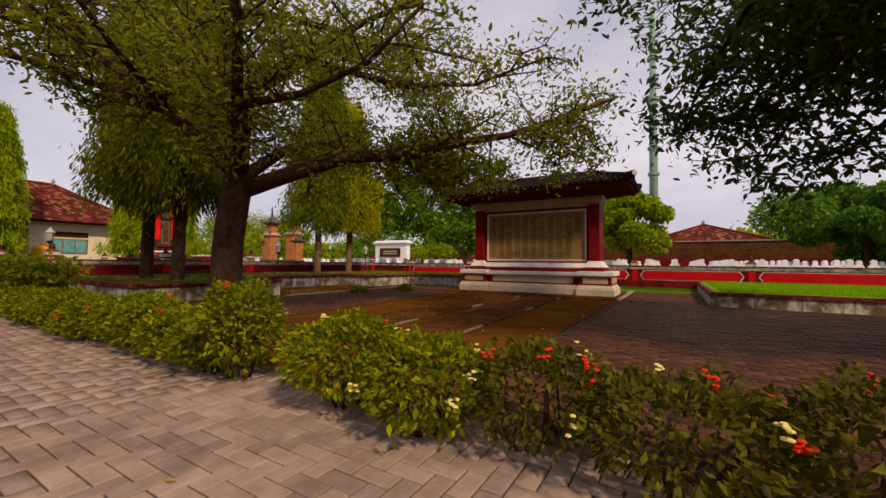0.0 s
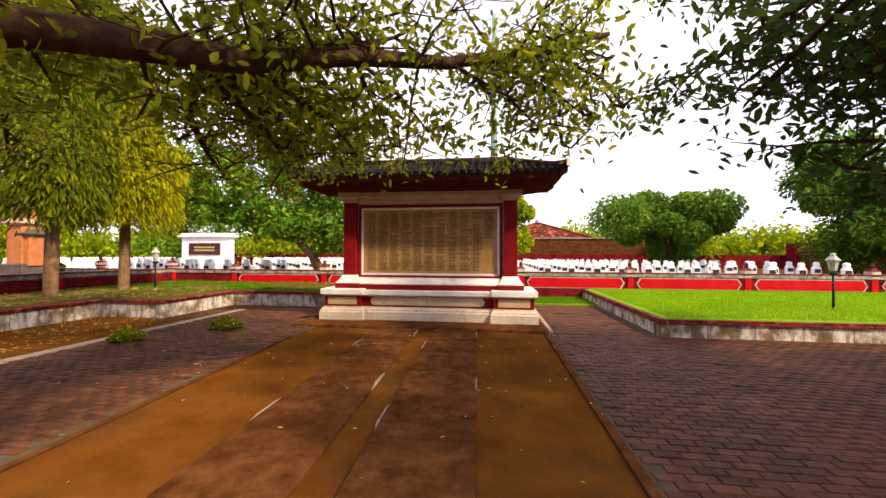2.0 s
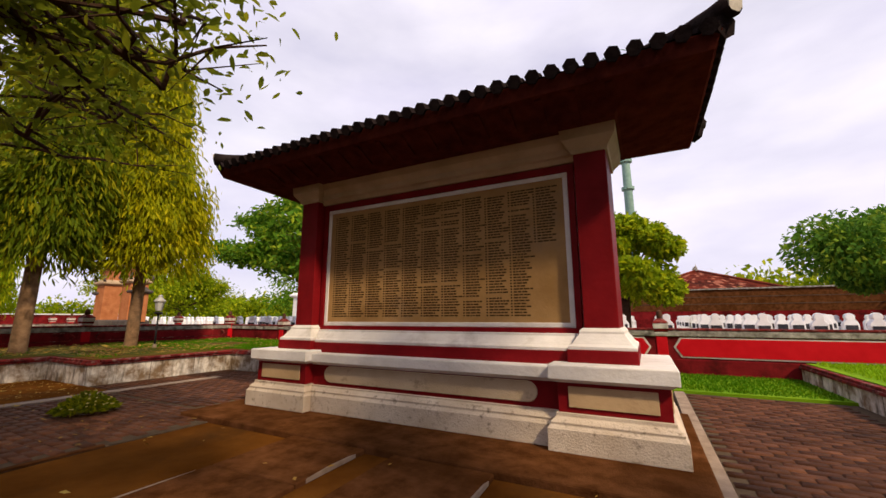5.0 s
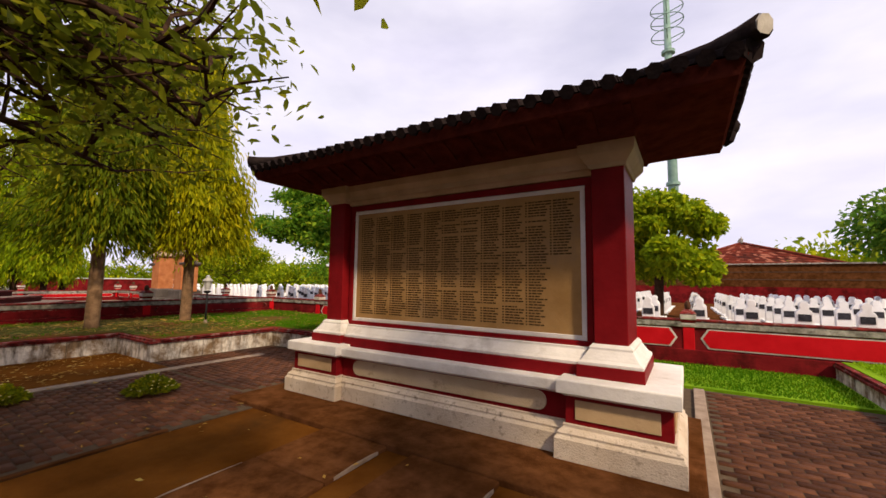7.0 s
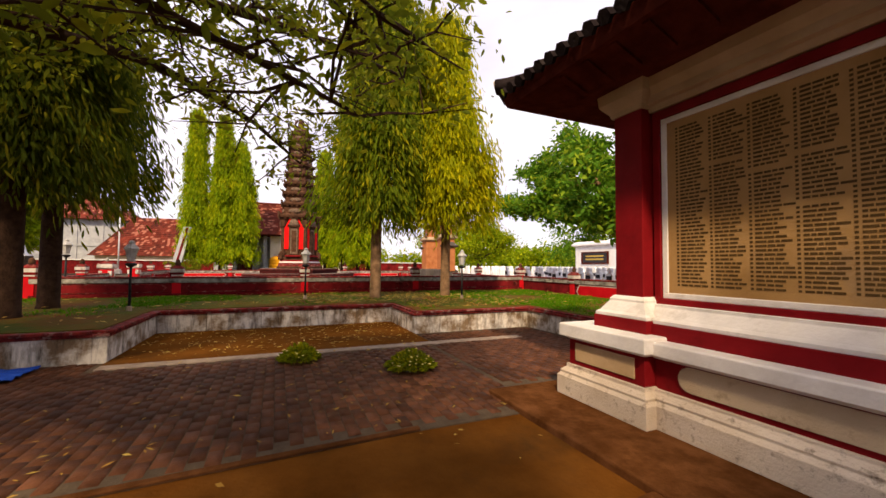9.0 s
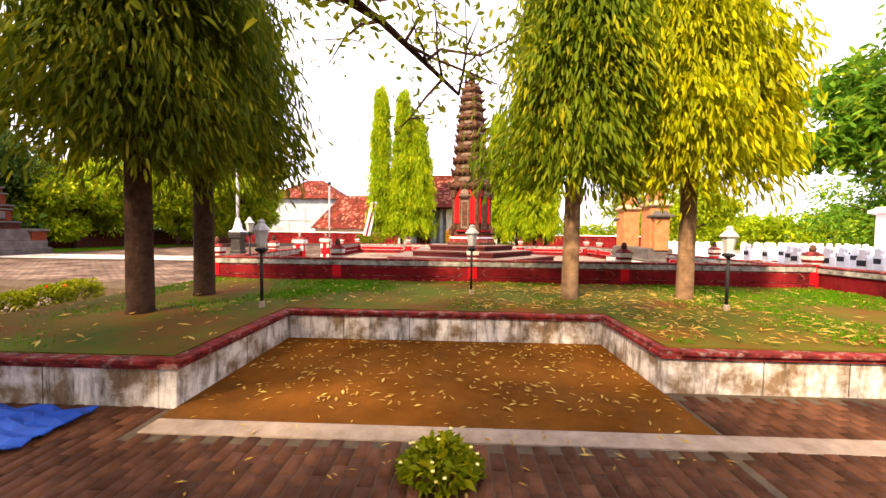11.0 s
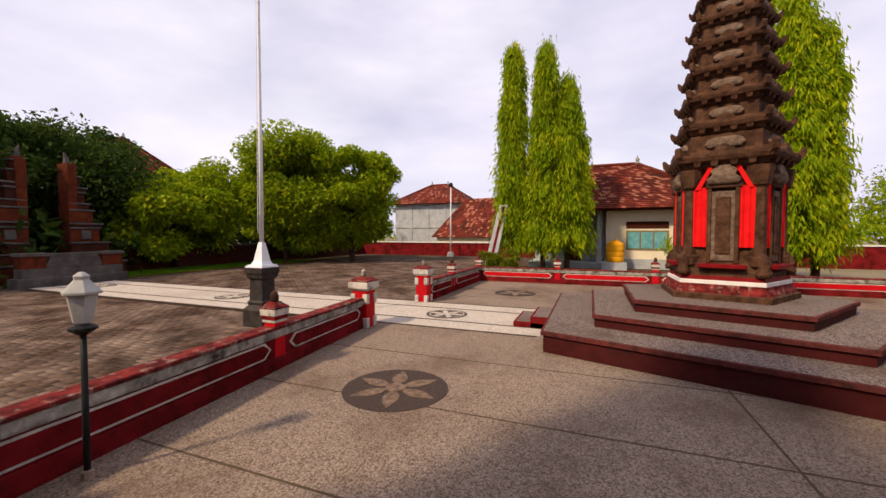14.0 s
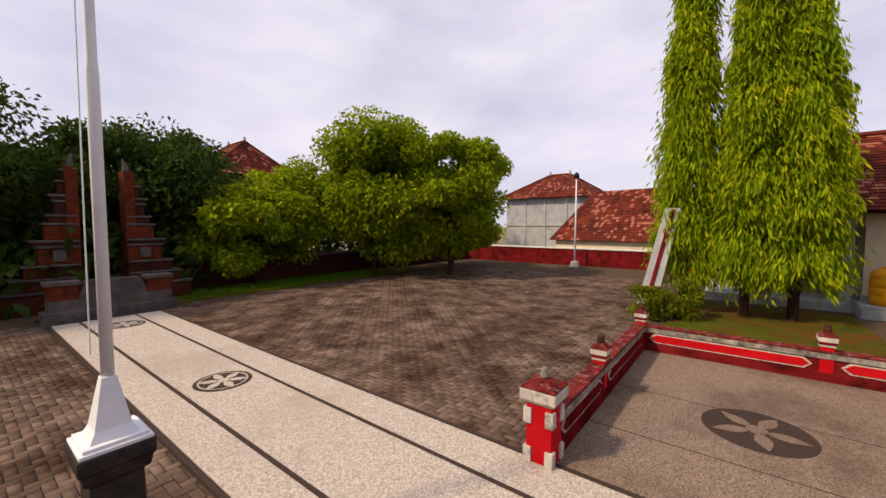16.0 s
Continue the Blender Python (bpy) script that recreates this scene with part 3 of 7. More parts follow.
def medallion(x, y, r, z, petals, turn, pale, ringed):
    m = thing("floor_medallion", (x, y, z), "round dark pebble medallion with a pale flower set in the floor", "medallion", "flower medallions in the paving")
    part("ground_disc", disc(0, 0, r, -0.05, 0.006), M_BLACK, m)
    for k in range(petals):
        part("petal", Geo().prism(*petal(0, 0, turn + 2 * math.pi * k / petals, 0.16 * r, 0.88 * r, 0.15 * r, 0.0, 0.012)), pale, m)
    part("flower_heart", Geo().poly_stack(0, 0, 12, 0, [(0, 0.2 * r), (0.016, 0.2 * r)]), pale, m)
    if ringed:
        n = 40
        ring = Geo().add([(rr * math.cos(2 * math.pi * i / n), rr * math.sin(2 * math.pi * i / n), 0.011) for rr in (0.8 * r, 0.86 * r) for i in range(n)], [(i, (i + 1) % n, n + (i + 1) % n, n + i) for i in range(n)])
        part("ring", ring, pale, m)
    return m


for mx, my, mr, mp, mt, mm, mg in ((-18.55, 4.72, 0.66, 6, 0.3, M_RELIEF, False), (-27.1, 4.65, 0.68, 5, 0.2, M_PEBBLE, False), (-23.05, 3.73, 0.5, 6, 0.5, M_PALE, True), (-23.1, -3.4, 0.5, 6, 0.5, M_PALE, True), (-23.15, -10.2, 0.5, 6, 0.5, M_PALE, True)):
    medallion(mx, my, mr, PLAZA_Z + (0.006 if mg else 0), mp, mt, mm, mg)


# ---- low walls and their posts ----
def hexagon(u0, u1, z0, z1, cut):
    return [(u0, (z0 + z1) / 2), (u0 + cut, z0), (u1 - cut, z0), (u1, (z0 + z1) / 2), (u1 - cut, z1), (u0 + cut, z1)]


def face_plate(axis, at, sign, pts, t):
    """A flat plate of a given outline standing proud of a wall's face."""
    g = Geo()
    lo, hi = at, at + sign * t
    if axis == "x":
        rings = [[(lo, u, z) for u, z in pts], [(hi, u, z) for u, z in pts]]
    else:
        rings = [[(u, lo, z) for u, z in pts], [(u, hi, z) for u, z in pts]]
    return g.stack(rings)


def low_wall(name, axis, at, u0, u1, z0, z1, label, posts, bright, sides=(1, -1)):
    """A low wall with base band, cap, and a framed panel between each two posts. axis: the direction of its normal."""
    def box(g, a, b, h, lo, hi):
        return g.box(at - h, at + h, a, b, lo, hi) if axis == "x" else g.box(a, b, at - h, at + h, lo, hi)
    w = structure(name, box(Geo(), u0, u1, 0.08, z0 - 0.3, z1 - 0.12), M_WALLRED, label, 0.006, "low wall")
    h = z1 - z0
    part("base_band", box(Geo(), u0, u1, 0.11, z0 - 0.3, z0 + 0.3 * h), M_WALLRED, w, "dull red base band", 0.01)
    part("cap", box(Geo(), u0, u1, 0.115, z1 - 0.16, z1 - 0.045), M_GREYCAP, w, "mossy grey weathered cap", 0.012)
    part("cap_top", box(Geo(), u0, u1, 0.125, z1 - 0.045, z1), M_CAPRED, w, "flaking red cap top", 0.012)
    stops = sorted(posts)
    for a, b in zip(stops, stops[1:]):
        if b - a < 0.8 or a < u0 - 0.3 or b > u1 + 0.3:
            continue
        for s in sides:
            zb, zt = z0 + 0.34 * h, z1 - 0.18
            part("panel_frame", face_plate(axis, at + s * 0.078, s, hexagon(a + 0.2, b - 0.2, zb, zt, 0.12), 0.016), M_WORN if bright or "south" in name else M_CAPRED, w, "pale frame line" if bright or "south" in name else "flaking red frame line")
            part("panel", face_plate(axis, at + s * 0.078, s, hexagon(a + 0.24, b - 0.24, zb + 0.025, zt - 0.025, 0.11), 0.024), M_BRIGHT if bright else M_WALLRED, w, "bright red panel" if bright else "")
    return w


def wall_post(name, label, group, z0, z1, half=0.1):
    """A square red post with a stepped pale cap and a dark finial, base at the origin."""
    p = thing(name, (0, 0, 0), label, "post", group)
    h = z1 - z0
    part("shaft", Geo().rect_stack(0, 0, [(-0.3, half, half), (0.6 * h, half, half)]), M_BRIGHT, p, "bright red shaft", 0.01)
    c = half + 0.037
    part("cap_moulding", Geo().rect_stack(0, 0, [(0.6 * h, half + 0.01, half + 0.01), (0.61 * h, c - 0.02, c - 0.02), (0.64 * h, c - 0.02, c - 0.02)]), M_WORN, p, "thin pale moulding", 0.004)
    part("cap_stripe", Geo().rect_stack(0, 0, [(0.64 * h, c - 0.012, c - 0.012), (0.69 * h, c - 0.008, c - 0.008)]), M_WALLRED, p, "dull red stripe", 0.004)
    part("cap", Geo().rect_stack(0, 0, [(0.69 * h, c, c), (0.775 * h, c + 0.004, c + 0.004)]), M_WORN, p, "weathered grey white cap block", 0.008)
    part("cap_roof", Geo().rect_stack(0, 0, [(0.775 * h, c + 0.008, c + 0.008), (0.79 * h, c + 0.008, c + 0.008), (0.85 * h, 0.07, 0.07), (0.86 * h, 0.07, 0.07)]), M_CAPRED, p, "flaking dark red cap top", 0.006)
    part("finial", Geo().poly_stack(0, 0, 8, 0.39, [(0.855 * h, 0.05), (0.875 * h, 0.062), (0.93 * h, 0.066), (0.945 * h, 0.05), (0.965 * h, 0.056), (0.985 * h, 0.035), (h, 0.012)]), M_STONE, p, "dark stone finial", smooth=True)
    return p


def place_posts(first, places):
    first.location = places[0]
    for q in places[1:]:
        copy_thing(first, Matrix.Translation(q))


EAST_Y = (3.1, 6.0, 9.18, 12.65, 16.85)
low_wall("wall_plaza_east", "x", -15.0, 3.1, 16.85, PLAZA_Z + 0.04, 0.94, "low dull red plaza wall with mossy grey cap", EAST_Y, False)
SOUTH_A, SOUTH_B = (-15.0, -18.6, -21.2), (-24.6, -26.85, -30.2)
south_wall = low_wall("wall_plaza_south_east", "y", 2.5, -21.1, -15.0, PLAZA_Z, 0.9, "low dull red plaza wall beside the gate", SOUTH_A, False)
south_wall.matrix_world = Matrix.Translation((-21.1, 2.5, 0)) @ Matrix.Rotation(radians(5.2), 4, "Z") @ Matrix.Translation((21.1, -2.5, 0))
low_wall("wall_plaza_south_west", "y", 2.5, -30.2, -24.6, PLAZA_Z, 0.9, "low dull red plaza wall beyond the gate", SOUTH_B, False)
WEST_Y = (2.5, 5.75, 9.2, 12.8, 16.85)
low_wall("wall_plaza_west", "x", -30.3, 2.5, 16.85, PLAZA_Z, 0.88, "low red plaza wall with white lined panels", WEST_Y, True)
NORTH_A, NORTH_B = (-15.0, -18.4, -21.0), (-26.0, -28.2, -30.2)
low_wall("wall_plaza_north_east", "y", 16.9, -21.0, -15.0, PLAZA_Z, 0.9, "low red plaza wall near the brick gate", NORTH_A, True)
low_wall("wall_plaza_north_west", "y", 16.9, -30.2, -26.0, PLAZA_Z, 0.9, "low red plaza wall beyond the brick gate", NORTH_B, True)
BACK_X = tuple(2.73 - 3.76 * k for k in range(-3, 5))
low_wall("wall_cemetery", "y", 17.0, -15.0, 15.5, 0.05, 0.92, "long red cemetery wall with bright panels and mossy cap", BACK_X, True)
place_posts(wall_post("wall_post", "red plaza wall post with pale stepped cap and finial", "posts of the plaza wall", PLAZA_Z, 1.4), [(-15.0, y, PLAZA_Z) for y in EAST_Y] + [(-18.6, 2.73, PLAZA_Z), (-26.85, 2.5, PLAZA_Z)] + [(-30.3, y, PLAZA_Z) for y in WEST_Y] + [(-18.4, 16.9, PLAZA_Z), (-28.2, 16.9, PLAZA_Z)])
place_posts(wall_post("wall_post", "bright red cemetery wall post with pale stepped cap", "posts of the cemetery wall", 0.05, 1.3), [(x, 17.0, 0.05) for x in BACK_X if x > -14])


def gate_post(x, y):
    p = thing("gate_post", (x, y, PLAZA_Z), "stout red gate post with white corner blocks and a red cap", "post", "posts of the plaza gate")
    part("shaft", Geo().box(-0.17, 0.17, -0.17, 0.17, -0.2, 0.84), M_BRIGHT, p, "bright red shaft", 0.01)
    for zz in (0.0, 0.5):
        for sx in (-1, 1):
            for sy in (-1, 1):
                cx, cy = sx * 0.145, sy * 0.145
                part("corner_block", Geo().box(cx - 0.055, cx + 0.055, cy - 0.055, cy + 0.055, zz, zz + 0.2), M_WORN, p, "white weathered corner block", 0.012)
    part("cap", Geo().rect_stack(0, 0, [(0.76, 0.18, 0.18), (0.8, 0.22, 0.22), (0.82, 0.235, 0.235), (0.94, 0.235, 0.235), (0.95, 0.2, 0.2)]), M_WORN, p, "pale weathered cap slab", 0.01)
    part("cap_roof", Geo().rect_stack(0, 0, [(0.95, 0.225, 0.225), (0.975, 0.225, 0.225), (1.05, 0.08, 0.08)]), M_CAPRED, p, "flaking red cap top", 0.006)
    part("finial", Geo().poly_stack(0, 0, 8, 0.39, [(1.05, 0.04), (1.09, 0.055), (1.13, 0.04), (1.17, 0.05), (1.2, 0.02)]), M_GREYCAP, p, "small stone finial", smooth=True)
    return p


gate_post(-21.3, 2.5), gate_post(-24.55, 2.45)

# ---- memorial wall ----
MX, MY = -3.52, 11.76
memorial = thing("memorial_wall", (MX, MY, 0.0), "red and white memorial wall with beige inscribed panel and tiled roof", "monument")
part("apron", Geo().box(-2.78, 2.58, -1.32, 1.3, -0.05, 0.04), M_SLAB, memorial, "brown stained concrete apron", 0.015)
part("middle_plinth", Geo().rect_stack(0, 0, [(0.04, 1.5, 0.6), (0.22, 1.5, 0.6), (0.25, 1.5, 0.57), (0.27, 1.5, 0.575), (0.31, 1.5, 0.53), (0.33, 1.5, 0.53)]), M_PLINTH, memorial, "white plinth stained near the ground", 0.004)
part("middle_dado", Geo().box(-1.5, 1.5, -0.5, 0.5, 0.33, 0.6), M_RED, memorial, "dark red dado")


def pill(u0, u1, z0, z1):
    r, zc = (z1 - z0) / 2, (z0 + z1) / 2
    return [(u1 - r + r * math.cos(a), zc + r * math.sin(a)) for a in [(-90 + 20 * k) * math.pi / 180 for k in range(10)]] + [(u0 + r + r * math.cos(a), zc + r * math.sin(a)) for a in [(90 + 20 * k) * math.pi / 180 for k in range(10)]]


for s in (-1, 1):
    part("dado_panel", face_plate("y", s * 0.498, s, pill(-1.3, 1.3, 0.37, 0.56), 0.02), M_DADO, memorial, "long pale rounded panel", 0.006)
part("middle_ledge", Geo().rect_stack(0, 0, [(0.57, 1.5, 0.52), (0.6, 1.5, 0.56), (0.605, 1.5, 0.6), (0.7, 1.5, 0.6), (0.71, 1.5, 0.59)]), M_WHITE, memorial, "white ledge", 0.006)
for s in (-1, 1):
    c = s * 1.935
    part("pedestal_plinth", Geo().rect_stack(c, 0, [(0.04, 0.515, 0.71), (0.22, 0.515, 0.71), (0.25, 0.49, 0.685), (0.27, 0.495, 0.69), (0.31, 0.45, 0.645), (0.34, 0.45, 0.645)]), M_PLINTH, memorial, "white stepped pedestal plinth, stained below", 0.005)
    part("pedestal_dado", Geo().box(c - 0.43, c + 0.43, -0.62, 0.62, 0.34, 0.6), M_RED, memorial, "dark red pedestal block", 0.004)
    for t in (-1, 1):
        part("pedestal_panel", face_plate("y", t * 0.618, t, [(c - 0.34, 0.385), (c + 0.34, 0.385), (c + 0.34, 0.555), (c - 0.34, 0.555)], 0.014), M_CREAM, memorial, "cream inset panel", 0.004)
    part("pedestal_side_panel", face_plate("x", c + s * 0.428, s, [(-0.5, 0.385), (0.5, 0.385), (0.5, 0.555), (-0.5, 0.555)], 0.014), M_CREAM, memorial, "cream inset panel", 0.004)
    part("pedestal_ledge", Geo().rect_stack(c, 0, [(0.585, 0.44, 0.63), (0.61, 0.47, 0.665), (0.615, 0.495, 0.7), (0.73, 0.495, 0.7), (0.74, 0.485, 0.69)]), M_WHITE, memorial, "white pedestal ledge", 0.006)
    part("pillar_step", Geo().box(s * 1.87 - 0.29, s * 1.87 + 0.29, -0.5, 0.5, 0.74, 0.85), M_RED, memorial, "red step", 0.004)
    part("pillar_base", Geo().rect_stack(s * 1.87, 0, [(0.85, 0.28, 0.49), (0.88, 0.28, 0.49), (0.9, 0.25, 0.46), (0.99, 0.19, 0.4), (1.01, 0.19, 0.4), (1.04, 0.165, 0.37)]), M_WHITE, memorial, "white flared pillar base", 0.004)
    part("pillar", Geo().box(s * 1.87 - 0.15, s * 1.87 + 0.15, -0.36, 0.36, 1.02, 2.78), M_RED, memorial, "dark red square pillar", 0.008)
    part("capital", Geo().rect_stack(s * 1.87, 0, [(2.74, 0.17, 0.38), (2.78, 0.18, 0.39), (2.84, 0.23, 0.44), (2.87, 0.25, 0.46), (2.98, 0.26, 0.47)]), M_BEAM, memorial, "cream stepped capital", 0.005)
part("sill_step", Geo().box(-1.6, 1.6, -0.44, 0.44, 0.7, 0.83), M_RED, memorial, "red step under the panel")
part("sill", Geo().rect_stack(0, 0, [(0.83, 1.65, 0.42), (0.86, 1.65, 0.42), (0.88, 1.65, 0.38), (0.96, 1.65, 0.3), (0.985, 1.65, 0.3)]), M_WHITE, memorial, "white sloping sill", 0.004)
part("core", Geo().box(-1.72, 1.72, -0.2, 0.2, 0.95, 2.76), M_WHITE, memorial, "white wall body")
for s in (-1, 1):
    part("panel_rail", face_plate("y", s * 0.198, s, [(-1.7, 0.97), (1.7, 0.97), (1.7, 1.035), (-1.7, 1.035)], 0.05), M_RED, memorial, "dark red frame rail", 0.005)
    part("panel_rail", face_plate("y", s * 0.198, s, [(-1.7, 2.625), (1.7, 2.625), (1.7, 2.7), (-1.7, 2.7)], 0.05), M_RED, memorial, "dark red frame rail", 0.005)
    for t in (-1, 1):
        part("panel_stile", face_plate("y", s * 0.198, s, [(t * 1.665 - 0.032, 1.035), (t * 1.665 + 0.032, 1.035), (t * 1.665 + 0.032, 2.625), (t * 1.665 - 0.032, 2.625)], 0.05), M_RED, memorial, "dark red frame stile", 0.005)
    for u0, u1, z0, z1 in ((-1.63, 1.63, 1.035, 1.085), (-1.63, 1.63, 2.575, 2.625), (-1.63, -1.58, 1.085, 2.575), (1.58, 1.63, 1.085, 2.575)):
        part("white_border", face_plate("y", s * 0.198, s, [(u0, z0), (u1, z0), (u1, z1), (u0, z1)], 0.03), M_WHITE, memorial, "white panel border", 0.006)
panel = part("panel", Geo().box(-1.58, 1.58, -0.215, -0.19, 1.085, 2.575), M_PANEL, memorial, "beige stone panel with rows of small lettering")
rows = Geo()
ink = np.random.default_rng(3)
for c in range(11):
    x0 = -1.5 + c * 0.276
    for r in range(45):
        z = 2.5 - r * 0.0305
        if c == 10 and r > 19 or (ink.random() < 0.03):
            continue
        length = ink.uniform(0.13, 0.2) * (0.75 if c == 9 and r > 38 else 1)
        rows.box(x0, x0 + 0.018, -0.2175, -0.214, z - 0.008, z + 0.008)
        x = x0 + 0.035
        while x < x0 + 0.035 + length:
            w = ink.uniform(0.02, 0.07)
            rows.box(x, x + w, -0.2175, -0.214, z - 0.008, z + 0.008)
            x += w + 0.008
part("inscription", rows, M_INK, panel, "rows of small dark lettering", kind="stuff")
part("beam", Geo().rect_stack(0, 0, [(2.71, 1.72, 0.26), (2.76, 1.72, 0.28), (2.77, 1.78, 0.32), (2.83, 1.78, 0.33), (2.89, 1.8, 0.38), (2.98, 2.0, 0.4)]), M_BEAM, memorial, "cream moulded beam", 0.004)
EH, ED, EZ, RZ = 2.98, 1.02, 3.25, 3.68
part("soffit", Geo().rect_stack(-0.06, 0, [(2.97, 2.2, 0.6), (3.0, 2.22, 0.62), (3.12, 2.86, 0.93), (3.14, 2.88, 0.95)]), M_WOOD, memorial, "dark red timber soffit", 0.005)
for k in range(15):
    x = -2.12 + k * 4.24 / 14
    for s in (-1, 1):
        y0, y1 = s * 0.62, s * 0.92
        part("rafter", Geo().add([(x - 0.03, y0, 2.97), (x + 0.03, y0, 2.97), (x + 0.03, y1, 3.09), (x - 0.03, y1, 3.09), (x - 0.03, y0, 3.03), (x + 0.03, y0, 3.03), (x + 0.03, y1, 3.14), (x - 0.03, y1, 3.14)], [(3, 2, 1, 0), (4, 5, 6, 7), (0, 1, 5, 4), (1, 2, 6, 5), (2, 3, 7, 6), (3, 0, 4, 7)]), M_WOOD, memorial)
part("fascia", Geo().rect_stack(-0.06, 0, [(3.11, 2.92, 0.97), (3.24, 2.98, 1.015)]), M_WOOD, memorial, "dark timber fascia", 0.004)
RH = EH - ED
roof = part("roof", Geo().add([(-EH, -ED, EZ), (EH, -ED, EZ), (EH, ED, EZ), (-EH, ED, EZ), (-RH, 0, RZ), (RH, 0, RZ)], [(0, 1, 5, 4), (1, 2, 5), (2, 3, 4, 5), (3, 0, 4)]), M_TILEDARK, memorial, "hipped roof of dark weathered barrel tiles")
roof.location.x = -0.06


def tile_row(p0, p1, r=0.06):
    """A row of overlapping barrel tiles running down the slope, with an open round end."""
    p0, p1 = Vector(p0), Vector(p1)
    n, g = max(2, int((p1 - p0).length / 0.19)), Geo()
    for k in range(n):
        a, b = p0.lerp(p1, k / n), p0.lerp(p1, (k + 1) / n + 0.01)
        g.tube([a, b], [r * 0.9, r * 1.12], 6)
    return g


for k in range(36):
    x = -EH + 0.09 + k * (2 * EH - 0.18) / 35
    f = min(1.0, (EH - abs(x)) / ED)
    for s in (-1, 1):
        part("tile_row", tile_row((x, s * ED * (1 - f), EZ + (RZ - EZ) * f + 0.02), (x, s * (ED + 0.04), EZ + 0.0)), M_TILEDARK, roof)
for k in range(13):
    y = -ED + 0.09 + k * (2 * ED - 0.18) / 12
    f = 1 - abs(y) / ED
    for s in (-1, 1):
        part("tile_row", tile_row((s * (EH - ED * f), y, EZ + (RZ - EZ) * f + 0.02), (s * (EH + 0.04), y, EZ)), M_TILEDARK, roof)
part("ridge_cap", Geo().tube([(-RH - 0.05, 0, RZ + 0.03), (RH + 0.05, 0, RZ + 0.03)], [0.11, 0.11], 10), M_TILEDARK, roof, smooth=True)
for sx in (-1, 1):
    for sy in (-1, 1):
        p0, p1 = Vector((sx * RH, 0, RZ + 0.03)), Vector((sx * (EH + 0.08), sy * (ED + 0.01), EZ + 0.15))
        hip = part("hip_cap", Geo().tube([p0, p0.lerp(p1, 0.4) - Vector((0, 0, 0.03)), p0.lerp(p1, 0.75) - Vector((0, 0, 0.05)), p0.lerp(p1, 0.9) - Vector((0, 0, 0.03)), p1], [0.085, 0.08, 0.08, 0.085, 0.09], 8), M_TILEDARK, roof, smooth=True)
        part("hip_bed", Geo().tube([p0 - Vector((0, 0, 0.09)), p0.lerp(p1, 0.6) - Vector((0, 0, 0.13)), p1 - Vector((sx * 0.05, sy * 0.05, 0.13))], [0.09, 0.1, 0.1], 6), M_TILEDARK, roof)
        d = (p1 - p0).normalized()
        part("end_tile", Geo().tube([p1 - d * 0.02, p1 + d * 0.012], [0.075, 0.075], 8), M_WORN, roof, "pale round end tile")

# slabs set in the earth
for row, (sx0, sx1) in enumerate(((-3.06, -2.18), (-4.23, -3.36))):
    y, k = 2.0, 0
    while y < 10.3:
        ln = 0.95 + 0.04 * math.sin(k * 2.1 + row)
        s = thing("stone_slab", ((sx0 + sx1) / 2 - 0.042 * (y + ln / 2 - 6.2), y + ln / 2, -0.045), "worn brown concrete slab sunk in damp earth", "slab", "slabs before the memorial")
        s.rotation_euler.z = 0.042
        w = (sx1 - sx0) / 2
        part("slab", Geo().rect_stack(0, 0, [(-0.05, w, ln / 2 - 0.008), (0.05, w, ln / 2 - 0.008), (0.06, w - 0.008, ln / 2 - 0.016)]), M_SLAB, s)
        for e in (-1, 1):
            if (k * 7 + row * 3 + e) % 3 == 0:
                part("chipped_edge", Geo().add([(e * w - 0.018, -0.32 + 0.1 * (k % 3), 0.061), (e * w + 0.004, -0.36, 0.061), (e * w + 0.004, 0.2 + 0.05 * (k % 4), 0.061), (e * w - 0.012, 0.12, 0.061), (e * w - 0.018, -0.32 + 0.1 * (k % 3), 0.04), (e * w + 0.004, -0.36, 0.03), (e * w + 0.004, 0.2 + 0.05 * (k % 4), 0.03), (e * w - 0.012, 0.12, 0.04)], [(0, 1, 2, 3), (1, 5, 6, 2), (0, 4, 5, 1), (2, 6, 7, 3), (3, 7, 4, 0)]), M_EDGE, s, "pale chipped edge")
        y += ln
        k += 1

# ---- terrace and tower ----
TX, TY = -22.98, 9.3
PENT = radians(18)
COS36 = math.cos(math.pi / 5)
terrace = thing("terrace", (TX, TY, PLAZA_Z), "three five-sided pebble steps with dark red edges under the tower", "terrace")
for z0, z1, r in ((-0.1, 0.36, 3.8), (0.3, 0.58, 2.82), (0.5, 0.8, 2.0)):
    part("riser", Geo().poly_stack(0, 0, 5, PENT, [(z0, r - 0.05), (z1 - 0.075, r - 0.05)]), M_RISER, terrace, "dark stained riser")
    part("nosing", Geo().poly_stack(0, 0, 5, PENT, [(z1 - 0.075, r), (z1 - 0.006, r), (z1 - 0.003, r - 0.02)]), M_NOSING, terrace, "black-stained nosing with flaking dark red paint", 0.008)
    part("tread", Geo().poly_stack(0, 0, 5, PENT, [(z1 - 0.02, r - 0.055), (z1, r - 0.055)]), M_TREAD, terrace, "grey pebble tread")
AP = 3.8 * COS36
for k, (y0, zt) in enumerate(((-AP - 0.75, 0.12), (-AP - 0.4, 0.24))):
    step = part("step", Geo().box(-0.62, 0.62, y0, -AP + 0.1, -0.1, zt - 0.006), M_WALLRED, terrace, "dull red edged step", 0.008)
    part("tread", Geo().box(-0.56, 0.56, y0 + 0.05, -AP - 0.02, zt - 0.02, zt), M_TREAD, step, "grey pebble tread")

